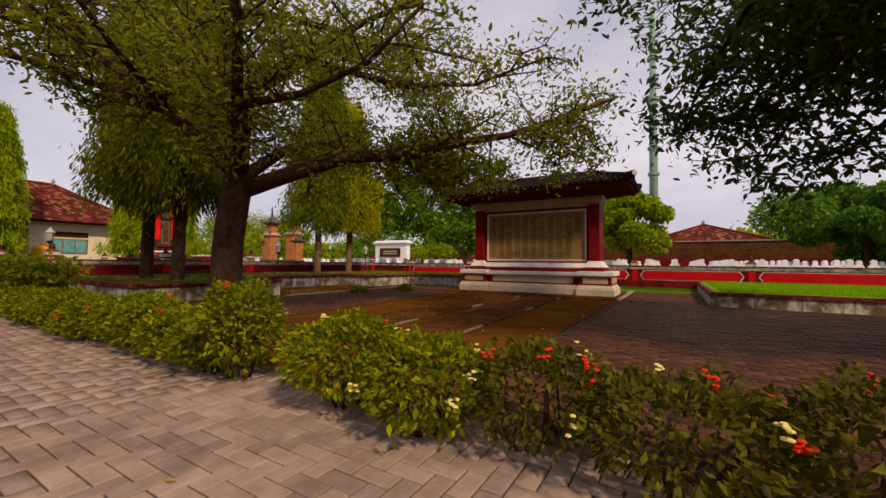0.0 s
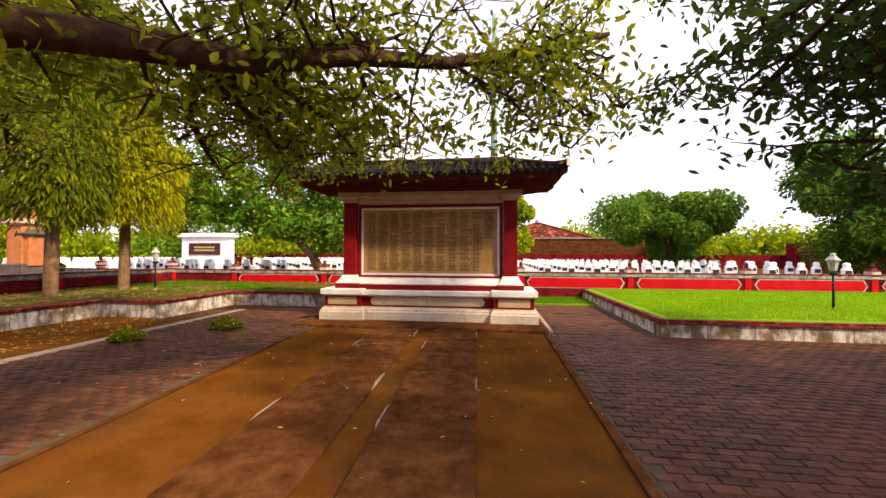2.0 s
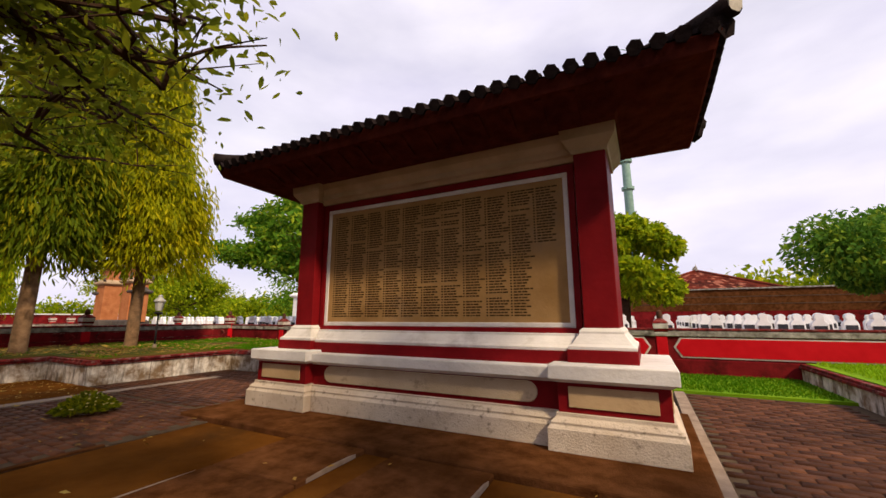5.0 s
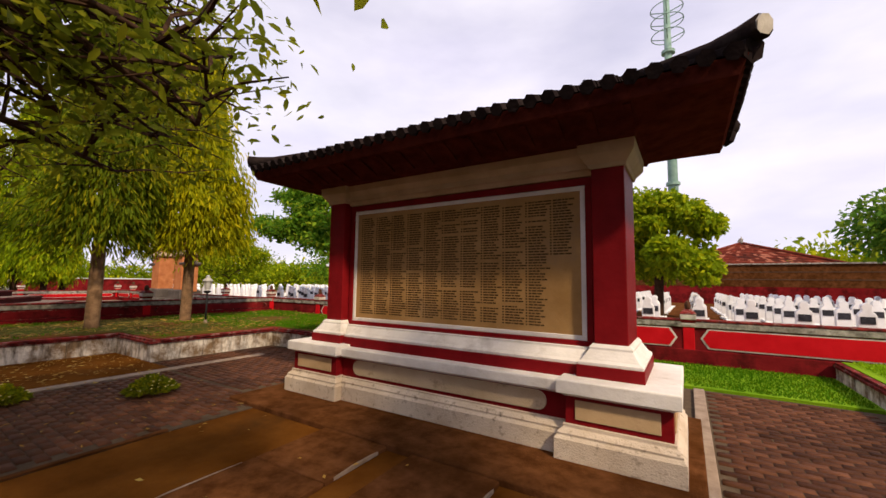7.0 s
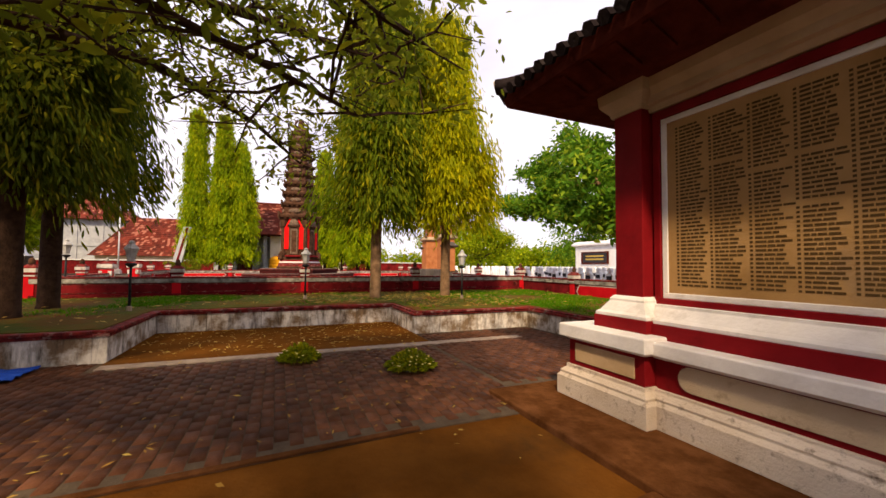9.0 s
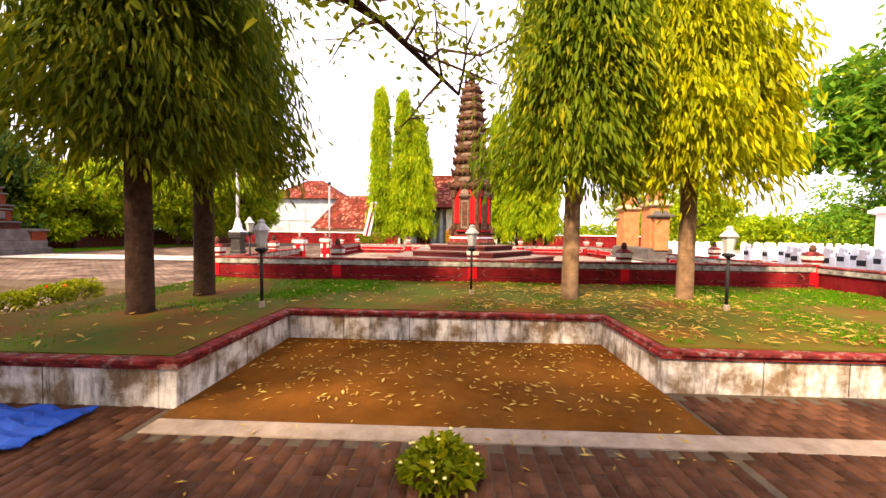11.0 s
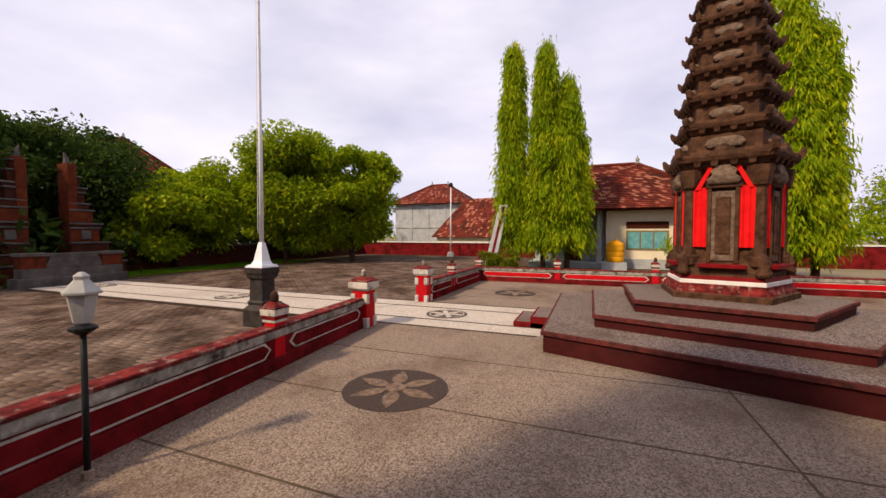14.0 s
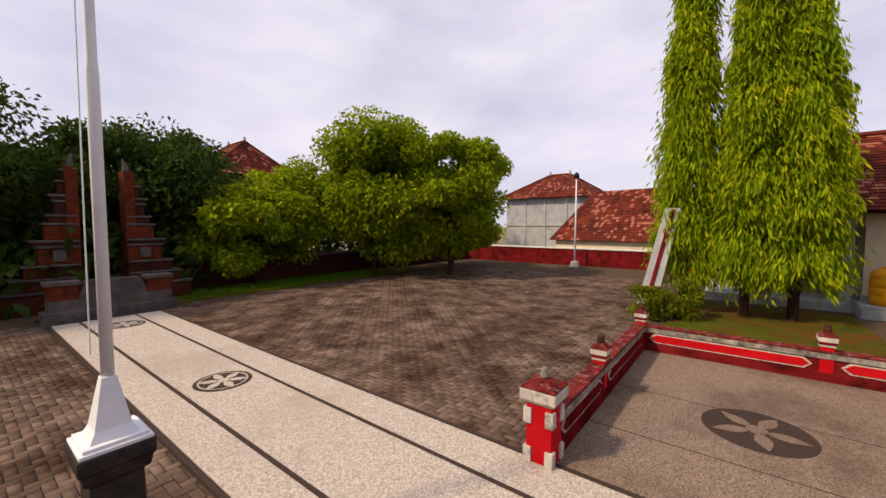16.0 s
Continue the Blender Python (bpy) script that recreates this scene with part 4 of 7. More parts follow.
BZ = 0.8 + PLAZA_Z
tower = thing("monument_tower", (TX - 0.1, TY + 0.06, BZ), "tall dark carved stone tower of diminishing tiers with red cloths", "tower")
part("base_course", Geo().poly_stack(0, 0, 5, PENT, [(-0.02, 1.18), (0.1, 1.18), (0.11, 1.15)]), M_STONE, tower, "", 0.006)
part("red_moulding", Geo().poly_stack(0, 0, 5, PENT, [(0.1, 1.13), (0.15, 1.12), (0.22, 1.07), (0.27, 1.06)]), M_CAPRED, tower, "red base moulding with flaked pale patches", 0.006)
part("white_base", Geo().poly_stack(0, 0, 5, PENT, [(0.26, 1.045), (0.33, 1.04), (0.34, 1.01)]), M_WHITE, tower, "worn white painted band", 0.006)
part("red_base", Geo().poly_stack(0, 0, 5, PENT, [(0.33, 1.015), (0.4, 1.0), (0.42, 0.98)]), M_RED, tower, "red base band", 0.006)
part("foot", Geo().poly_stack(0, 0, 5, PENT, [(0.4, 0.99), (0.5, 0.99), (0.52, 0.95), (0.62, 0.95), (0.64, 0.91), (0.7, 0.9)]), M_STONE, tower, "", 0.006)
part("body", Geo().poly_stack(0, 0, 5, PENT, [(0.6, 0.86), (2.35, 0.84)]), M_STONE, tower, "dark carved stone body", 0.006)


def on_face(k, geo):
    """Turn a piece built against y = 0, facing -y, on to face k of the five-sided body."""
    a = PENT + math.pi / 5 + 2 * math.pi * k / 5
    m = Matrix.Rotation(a + math.pi / 2, 4, "Z")
    geo.v = [tuple(m @ Vector(p)) for p in geo.v]
    return geo


for k in range(5):
    d = 0.86 * COS36
    corner = PENT + 2 * math.pi * k / 5
    part("corner_pilaster", Geo().poly_stack(0.84 * math.cos(corner), 0.84 * math.sin(corner), 6, corner, [(0.6, 0.16), (0.75, 0.16), (0.77, 0.11), (1.95, 0.1), (1.98, 0.15), (2.1, 0.17), (2.3, 0.2)]), M_STONE, tower, "", 0.004)
    part("corner_beast", Geo().poly_stack(0.97 * math.cos(corner), 0.97 * math.sin(corner), 7, corner, [(0.42, 0.11), (0.5, 0.13), (0.58, 0.08), (0.66, 0.11), (0.74, 0.07), (0.82, 0.02)]), M_STONE, tower, "dark mossy carved block", smooth=True)
    door = part("door_panel", on_face(k, Geo().box(-0.17, 0.17, -d - 0.06, -d + 0.05, 0.68, 1.9)), M_RELIEF, tower, "carved pale stone door panel", 0.012)
    part("door_inset", on_face(k, Geo().box(-0.11, 0.11, -d - 0.085, -d, 0.8, 1.8)), M_STONE, door, "", 0.02)
    part("door_frame", on_face(k, Geo().box(-0.23, -0.17, -d - 0.08, -d, 0.64, 1.98).box(0.17, 0.23, -d - 0.08, -d, 0.64, 1.98).box(-0.26, 0.26, -d - 0.09, -d, 1.96, 2.06)), M_STONE, door, "", 0.008)
    part("guardian_relief", on_face(k, Geo().rect_stack(0, -d - 0.04, [(2.02, 0.22, 0.09), (2.1, 0.26, 0.12), (2.18, 0.16, 0.13), (2.25, 0.2, 0.1), (2.36, 0.1, 0.07)])), M_RELIEF, tower, "carved stone ornament", 0.03)
    part("threshold", on_face(k, Geo().box(-0.34, 0.34, -d - 0.22, -d, 0.56, 0.63)), M_RED, tower, "red threshold", 0.006)
    for s in (-1, 1):
        g, n = Geo(), 9
        xs = [s * (0.235 + 0.245 * i / (n - 1)) for i in range(n)]
        ring = lambda z, o: [(x, -d - 0.045 - 0.012 * math.sin(i * 2.2) - o, z) for i, x in enumerate(xs)]
        for o in (0.0, 0.012):
            rows_z = [ring(0.92, o), ring(1.4, o), ring(1.98, o)]
            v = [p for r in rows_z for p in r]
            g.add(v, [(q * n + i, q * n + i + 1, (q + 1) * n + i + 1, (q + 1) * n + i) for q in range(2) for i in range(n - 1)])
        part("cloth", on_face(k, g), M_CLOTH, tower, "bright red hanging cloth")
        part("cloth_tie", on_face(k, Geo().add([(s * 0.42, -d - 0.05, 1.94), (s * 0.34, -d - 0.05, 1.94), (s * 0.12, -d - 0.05, 2.4), (s * 0.18, -d - 0.05, 2.42), (s * 0.42, -d - 0.075, 1.94), (s * 0.34, -d - 0.075, 1.94), (s * 0.12, -d - 0.075, 2.4), (s * 0.18, -d - 0.075, 2.42)], [(0, 1, 2, 3), (7, 6, 5, 4), (0, 4, 5, 1), (1, 5, 6, 2), (2, 6, 7, 3), (3, 7, 4, 0)])), M_CLOTH, tower, "red cloth tie")


def tier(z, r, h, ears):
    """A stone tier: flaring cornice below, upright band with carved plaques, ears on the corners."""
    t = part("tier", Geo().poly_stack(0, 0, 5, PENT, [(z, r * 0.78), (z + 0.1 * h, r * 0.86), (z + 0.2 * h, r * 0.88), (z + 0.24 * h, r * 0.97), (z + 0.36 * h, r), (z + 0.44 * h, r), (z + 0.46 * h, r * 0.87), (z + 0.55 * h, r * 0.84), (z + 0.57 * h, r * 0.77), (z + 1.02 * h, r * 0.76)]), M_STONE, tower, "", 0.006)
    d = r * 0.77 * COS36
    for k in range(5):
        part("plaque", on_face(k, Geo().rect_stack(0, -d - 0.01, [(z + 0.62 * h, 0.2 * r, 0.04), (z + 0.72 * h, 0.26 * r, 0.055), (z + 0.86 * h, 0.22 * r, 0.05), (z + 0.93 * h, 0.12 * r, 0.03)])), M_RELIEF, t, "carved pale plaque", 0.02)
        for cq in (-0.34, -0.12, 0.12, 0.34):
            part("corbel", on_face(k, Geo().rect_stack(cq * r, -r * 0.9 * COS36, [(z + 0.1 * h, 0.035 * r, 0.03 * r), (z + 0.2 * h, 0.05 * r, 0.05 * r), (z + 0.27 * h, 0.06 * r, 0.075 * r)])), M_STONE, t)
        part("antefix", on_face(k, Geo().rect_stack(0, -r * 0.93 * COS36, [(z + 0.42 * h, 0.16 * r, 0.05 * r), (z + 0.54 * h, 0.13 * r, 0.05 * r), (z + 0.62 * h, 0.07 * r, 0.04 * r), (z + 0.68 * h, 0.02 * r, 0.03 * r)])), M_STONE, t, "", 0.008)
        if ears:
            c = PENT + 2 * math.pi * k / 5
            e, s = Vector((math.cos(c), math.sin(c), 0)), Vector((-math.sin(c), math.cos(c), 0))
            prof = [(0.84, 0.3), (0.96, 0.3), (1.02, 0.4), (1.04, 0.6), (1.02, 0.68), (0.98, 0.6), (0.93, 0.53), (0.83, 0.52)]
            rings = [[e * (u * r) + s * w + Vector((0, 0, z + q * h)) for u, q in prof] for w in (-0.05 * r, 0.05 * r)]
            part("ear", Geo().stack(rings), M_STONE, t, "", 0.008)


tier(2.28, 1.13, 0.62, True)
tz, tr = 2.9, 0.99
for k in range(9):
    th = 0.524 - 0.021 * k
    tier(tz, tr, th, True)
    tz += th
    tr -= 0.058
part("crown", Geo().poly_stack(0, 0, 10, 0, [(tz, 0.3), (tz + 0.06, 0.34), (tz + 0.1, 0.2), (tz + 0.2, 0.16), (tz + 0.36, 0.14), (tz + 0.48, 0.1), (tz + 0.55, 0.04)]), M_STONE, tower, "dark crown stone", smooth=True)
for k in range(5):
    c = PENT + 2 * math.pi * k / 5
    e = Vector((math.cos(c), math.sin(c), 0))
    part("crown_prong", Geo().tube([e * 0.2 + Vector((0, 0, tz + 0.08)), e * 0.33 + Vector((0, 0, tz + 0.2)), e * 0.32 + Vector((0, 0, tz + 0.36)), e * 0.18 + Vector((0, 0, tz + 0.5)), e * 0.1 + Vector((0, 0, tz + 0.46))], [0.05, 0.045, 0.04, 0.03, 0.02], 6), M_STONE, tower, "curled stone prong", smooth=True)

# ---- flagpole ----
flag = thing("flagpole", (-20.72, 0.3, YARD_Z), "white tapering flagpole on a dark stone pedestal", "flagpole")
part("pedestal", Geo().rect_stack(0, 0, [(-0.05, 0.28, 0.28), (0.36, 0.28, 0.28), (0.42, 0.23, 0.23), (0.46, 0.2, 0.2), (0.52, 0.225, 0.225), (0.56, 0.185, 0.185), (1.0, 0.175, 0.175), (1.03, 0.215, 0.215), (1.12, 0.23, 0.23), (1.14, 0.25, 0.25), (1.26, 0.25, 0.25)]), M_BASALT, flag, "dark stepped stone pedestal", 0.012)
part("pole_plate", Geo().rect_stack(0, 0, [(1.26, 0.235, 0.235), (1.29, 0.235, 0.235), (1.29, 0.21, 0.21), (1.32, 0.21, 0.21)]), M_POLE, flag, "white painted top slab", 0.005)
part("pole_foot", Geo().rect_stack(0, 0, [(1.32, 0.16, 0.16), (1.4, 0.12, 0.12), (1.8, 0.05, 0.05)]), M_POLE, flag, "white pyramid foot", 0.004)
part("pole", Geo().tube([(0, 0, 1.7), (0, 0, 4.2), (0, 0, 4.3), (0, 0, 7.0), (0, 0, 9.0)], [0.045, 0.043, 0.037, 0.031, 0.022], 14), M_POLE, flag, "white steel pole", smooth=True)
part("rope", Geo().tube([(0.1, 0, 2.0), (0.07, 0, 6), (0.05, 0, 8.9)], [0.006, 0.006, 0.006], 5), M_POLE, flag)
fl, nfl = Geo(), 10
for o in (0, 0.006):
    v = [(0.04 + 0.018 * i, 0.05 * math.sin(i * 0.9 + j) + o, 8.8 - 0.2 * j - 0.03 * i) for j in range(5) for i in range(nfl)]
    fl.add(v, [(j * nfl + i, j * nfl + i + 1, (j + 1) * nfl + i + 1, (j + 1) * nfl + i) for j in range(4) for i in range(nfl - 1)])
part("flag_cloth", fl, M_FLAGRED, flag, "small drooping red flag")


# ---- garden lamps ----
def garden_lamp(x, y, z, h=1.23, first=[]):
    if first and h == 1.23:
        return copy_thing(first[0], Matrix.Translation((x, y, z)))
    p = thing("garden_lamp", (x, y, z), "black iron garden lamp with a frosted six-sided lantern", "lamp", "garden lamps")
    part("foot", Geo().poly_stack(0, 0, 10, 0, [(-0.05, 0.045), (0.06, 0.042), (0.07, 0.033)]), M_EDGE, p, "pale concrete foot")
    part("pole", Geo().tube([(0, 0, 0.05), (0, 0, h - 0.42)], [0.024, 0.021], 10), M_IRON, p, smooth=True)
    part("collar", Geo().poly_stack(0, 0, 12, 0, [(h - 0.46, 0.03), (h - 0.42, 0.09), (h - 0.4, 0.09), (h - 0.38, 0.06)]), M_IRON, p)
    part("lantern", Geo().poly_stack(0, 0, 6, 0.2, [(h - 0.36, 0.065), (h - 0.14, 0.105)]), M_FROST, p, "frosted lantern panes", 0.004)
    part("hood", Geo().poly_stack(0, 0, 6, 0.2, [(h - 0.14, 0.13), (h - 0.12, 0.13), (h - 0.03, 0.05), (h, 0.055), (h + 0.03, 0.02)]), M_FROST, p, "pale grey hood", 0.004)
    if h == 1.23:
        first.append(p)
    return p


garden_lamp(-16.08, 3.3, PLAZA_Z, 1.6)
for lx, ly, lz in ((-13.05, 9.08, LAWN_Z + 0.05), (-11.5, 5.97, LAWN_Z + 0.05), (-11.95, 12.9, LAWN_Z + 0.05), (5.3, 12.1, LAWN2_Z + 0.03), (-38.6, 13.4, 0.26)):
    garden_lamp(lx, ly, lz)

yard_lamp = thing("street_lamp", (-48.6, -5.4, YARD_Z), "tall thin pale lamp post on a concrete foot", "lamp")
part("foot", Geo().rect_stack(0, 0, [(-0.05, 0.3, 0.3), (0.4, 0.2, 0.2)]), M_WORN, yard_lamp, "pale concrete foot", 0.02)
part("pole", Geo().tube([(0, 0, 0.3), (0, 0, 6.6)], [0.07, 0.05], 8), M_POLE, yard_lamp, smooth=True)
part("lamp_head", Geo().poly_stack(0, 0, 8, 0, [(6.5, 0.1), (6.6, 0.22), (6.8, 0.2), (6.95, 0.05)]), M_IRON, yard_lamp, "dark lamp head", smooth=True)


# ---- house with tiled roof, water tank ----
def tiled_slope(g, a, b, c, d, rows_n):
    """Stepped courses between the eave a-b and the ridge d-c."""
    a, b, c, d = (Vector(p) for p in (a, b, c, d))
    n = (b - a).cross(d - a).normalized()
    if n.z < 0:
        n = -n
    for k in range(rows_n):
        t0, t1 = k / rows_n, min(1.0, (k + 1.15) / rows_n)
        l0, r0, l1, r1 = a.lerp(d, t0), b.lerp(c, t0), a.lerp(d, t1), b.lerp(c, t1)
        m = max(1, int((r0 - l0).length / 0.24))
        for i in range(m):
            off = 0.5 * (k % 2) / m
            u0, u1 = i / m, (i + 0.96) / m
            q = [l0.lerp(r0, u0) + n * 0.05, l0.lerp(r0, u1) + n * 0.05, l1.lerp(r1, u1) + n * 0.012, l1.lerp(r1, u0) + n * 0.012, l0.lerp(r0, u0), l0.lerp(r0, u1)]
            g.add(q, [(0, 1, 2, 3), (4, 5, 1, 0)])
    return g


def hip_roof(parent, x0, x1, y0, y1, ze, zr, ry0, ry1, courses, label):
    cx = (x0 + x1) / 2
    base = Geo().add([(x0, y0, ze), (x1, y0, ze), (x1, y1, ze), (x0, y1, ze), (cx, ry0, zr), (cx, ry1, zr)], [(1, 2, 5, 4), (3, 0, 4, 5), (0, 1, 4), (2, 3, 5), (3, 2, 1, 0)])
    r = part("roof", base, M_TERRA, parent, label)
    g = Geo()
    tiled_slope(g, (x1, y0, ze), (x1, y1, ze), (cx, ry1, zr), (cx, ry0, zr), courses)
    tiled_slope(g, (x0, y0, ze), (x1, y0, ze), (cx, ry0, zr), (cx, ry0, zr), courses)
    tiled_slope(g, (x1, y1, ze), (x0, y1, ze), (cx, ry1, zr), (cx, ry1, zr), courses)
    part("roof_tiles", g, M_TERRA, r, "mottled terracotta tiles", kind="stuff")
    for p0, p1 in (((cx, ry0, zr), (cx, ry1, zr)), ((cx, ry0, zr), (x1, y0, ze)), ((cx, ry1, zr), (x1, y1, ze)), ((cx, ry0, zr), (x0, y0, ze)), ((cx, ry1, zr), (x0, y1, ze))):
        part("ridge", Geo().tube([Vector(p0) + Vector((0, 0, 0.06)), Vector(p1) + Vector((0, 0, 0.08))], [0.12, 0.12], 6), M_TERRA, r)
    for y in (ry0, ry1):
        part("ridge_finial", Geo().poly_stack(cx, y, 8, 0, [(zr, 0.16), (zr + 0.15, 0.18), (zr + 0.2, 0.09), (zr + 0.35, 0.14), (zr + 0.5, 0.04), (zr + 0.62, 0.02)]), M_GREYCAP, r, "grey ridge finial", smooth=True)
    return r


house = thing("house", (0, 0, 0), "cream single-storey house with hipped terracotta tile roof", "house")
part("wall", Geo().box(-46.5, -40.0, 7.85, 14.0, 0.8, 3.9), M_HOUSE, house, "cream painted wall", 0.01)
part("porch_wall", Geo().box(-46.5, -41.4, 3.4, 7.85, 0.4, 3.9), M_GREYWALL, house, "shaded grey porch wall")
part("plinth", Geo().box(-46.5, -39.95, 7.8, 14.05, 0.1, 0.8), M_GREYWALL, house, "grey plinth", 0.01)
part("porch_floor", Geo().box(-46.5, -39.3, 3.2, 7.8, 0.1, 0.55), M_GREYWALL, house, "grey porch step", 0.01)
part("porch_pillar", Geo().box(-40.3, -40.0, 7.3, 7.6, 0.5, 3.9), M_GREYWALL, house, "", 0.01)
pd = part("door", Geo().box(-41.45, -41.36, 5.4, 6.4, 0.55, 2.65), M_WOOD, house, "dark wooden door", 0.01)
part("notice", Geo().box(-41.42, -41.36, 6.8, 7.1, 2.5, 2.9), M_WORN, house, "small pale notice")
win = part("window", Geo().box(-40.05, -39.96, 8.95, 11.2, 1.35, 2.52), M_SASH, house, "wide window with olive brown frame", 0.01)
for k in range(3):
    y0 = 9.05 + 0.71 * k
    pane = part("pane", Geo().box(-39.97, -39.945, y0, y0 + 0.62, 1.45, 2.42), M_CURTAIN, win, "pane with pale blue curtain")
    for q in range(5):
        part("fold", Geo().box(-39.945, -39.935, y0 + 0.06 + q * 0.12, y0 + 0.1 + q * 0.12, 1.47, 2.4), M_CURTAIN, pane)
vent = part("vent", Geo().box(-40.03, -39.95, 8.95, 11.2, 2.66, 3.05), M_WOOD, house, "dark slatted vent above the window")
for k in range(16):
    part("slat", Geo().box(-39.95, -39.93, 9.0 + k * 0.14, 9.06 + k * 0.14, 2.68, 3.03), M_OLDBRICK, vent)
part("eave_board", Geo().box(-47.2, -39.25, 2.75, 14.75, 3.72, 3.86), M_WOOD, house, "dark eave board", 0.01)
hip_roof(house, -47.4, -39.05, 2.55, 14.95, 3.8, 6.95, 5.9, 9.8, 26, "hipped mottled terracotta roof")
tank = thing("water_tank", (-38.9, 8.3, 0.36), "orange yellow plastic water tank on a grey block", "water tank")
part("block", Geo().box(-0.6, 0.6, -0.75, 0.6, -0.2, 0.3), M_GREYWALL, tank, "grey masonry block", 0.02)
part("tank_body", Geo().poly_stack(0, 0, 24, 0, [(0.3, 0.42), (0.34, 0.47), (0.6, 0.49), (0.61, 0.48), (0.63, 0.49), (0.88, 0.49), (0.89, 0.48), (0.91, 0.49), (1.16, 0.49), (1.17, 0.48), (1.19, 0.485), (1.36, 0.47), (1.45, 0.4), (1.52, 0.24), (1.53, 0.2)]), M_TANK, tank, "ribbed orange yellow body", smooth=True)
part("lid", Geo().poly_stack(0, 0, 16, 0, [(1.52, 0.2), (1.52, 0.22), (1.59, 0.2), (1.6, 0.08)]), M_TANK, tank, "round lid", smooth=True)
part("vent_pipe", Geo().tube([(0.05, -0.06, 1.58), (0.05, -0.06, 1.74)], [0.03, 0.03], 8), M_GREYWALL, tank, "short grey vent pipe")

# ---- leaning slab, far walls, far houses ----
slab = thing("leaning_slab", (-35.2, 1.95, YARD_Z), "tall leaning weathered grey pink concrete slab", "slab")
part("face_slab", Geo().add([(0.1, -0.5, -0.05), (0.35, -0.5, -0.05), (-0.25, 0.25, 3.65), (-0.5, 0.25, 3.65), (0.1, 0.1, -0.05), (0.35, 0.1, -0.05), (-0.25, 0.75, 3.65), (-0.5, 0.75, 3.65)], [(3, 2, 1, 0), (4, 5, 6, 7), (0, 1, 5, 4), (1, 2, 6, 5), (2, 3, 7, 6), (3, 0, 4, 7)]), M_GREYWALL, slab, "", 0.02)
part("edge_strip", Geo().add([(0.3, -0.26, 0), (0.4, -0.26, 0), (-0.2, 0.45, 3.6), (-0.3, 0.45, 3.6), (0.3, -0.14, 0), (0.4, -0.14, 0), (-0.2, 0.57, 3.6), (-0.3, 0.57, 3.6)], [(3, 2, 1, 0), (4, 5, 6, 7), (0, 1, 5, 4), (1, 2, 6, 5), (2, 3, 7, 6), (3, 0, 4, 7)]), M_WALLRED, slab, "faded red strip", 0.01)
wfar = structure("wall_yard_west", Geo().box(-49.9, -49.6, -16, 30, -0.1, 1.48), M_WALLRED, "long dull red yard wall with a white cap", category="wall")
part("cap", Geo().box(-49.98, -49.52, -16, 30, 1.48, 1.58), M_WHITE, wfar, "white cap", 0.01)
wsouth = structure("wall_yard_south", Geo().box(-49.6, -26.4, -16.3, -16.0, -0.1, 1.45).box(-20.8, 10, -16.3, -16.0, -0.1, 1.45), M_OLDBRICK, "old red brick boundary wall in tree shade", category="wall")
part("cap", Geo().box(-49.6, -26.4, -16.38, -15.92, 1.45, 1.58).box(-20.8, 10, -16.38, -15.92, 1.45, 1.58), M_SOOT, wsouth, "dark stone cap", 0.01)
structure("grass_verge", Geo().box(-40, -25.5, -16, -12.9, 0.0, YARD_Z + 0.02), M_LAWN, "shaded green verge under the trees", category="grass")


def small_house(x0, x1, y0, y1, ze, zr, wall, label):
    h = thing("house", (0, 0, 0), label, "house")
    part("wall", Geo().box(x0, x1, y0, y1, 0, ze), wall, h, "", 0.01)
    for k in range(1, 4):
        y = y0 + (y1 - y0) * k / 4
        part("column", Geo().box(x1, x1 + 0.08, y - 0.12, y + 0.12, 0, ze), M_GREYWALL, h)
    part("floor_band", Geo().box(x1, x1 + 0.1, y0, y1, ze * 0.5, ze * 0.5 + 0.22), M_GREYWALL, h)
    m = (y1 - y0) / 2
    hip_roof(h, x0 - 0.7, x1 + 0.7, y0 - 0.7, y1 + 0.7, ze, zr, y0 + m * 0.75, y1 - m * 0.75, 14, "hipped terracotta roof")
    return h


small_house(-72, -63, -18.9, -8.9, 6.5, 9.6, M_GREYWALL, "unfinished two-storey grey rendered house with terracotta roof")
barn = thing("house", (0, 0, 0), "low house with a steep terracotta tile roof", "house")
part("wall", Geo().box(-62, -54, -9.0, -0.5, 0, 2.2), M_HOUSE, barn)
br = part("roof", Geo().add([(-62, -9.5, 2.0), (-53.6, -9.5, 2.0), (-53.6, -0.2, 2.0), (-62, -0.2, 2.0), (-58, -6.9, 6.5), (-58, -0.6, 6.6)], [(0, 1, 4), (1, 2, 5, 4), (2, 3, 5), (3, 0, 4, 5), (3, 2, 1, 0)]), M_TERRA, barn, "steep terracotta roof")
bt = Geo()
tiled_slope(bt, (-53.6, -9.5, 2.0), (-53.6, -0.2, 2.0), (-58, -0.6, 6.6), (-58, -6.9, 6.5), 20)
part("roof_tiles", bt, M_TERRA, br, "weathered terracotta tiles", kind="stuff")
far_h = thing("house", (0, 0, 0), "far house with orange tiled roof above the trees", "house")
part("wall", Geo().box(-45, -37, -46, -38, 0, 8.6), M_OLDBRICK, far_h)
hip_roof(far_h, -46, -36, -47, -37, 8.6, 12.6, -44, -40, 12, "hipped orange tile roof")

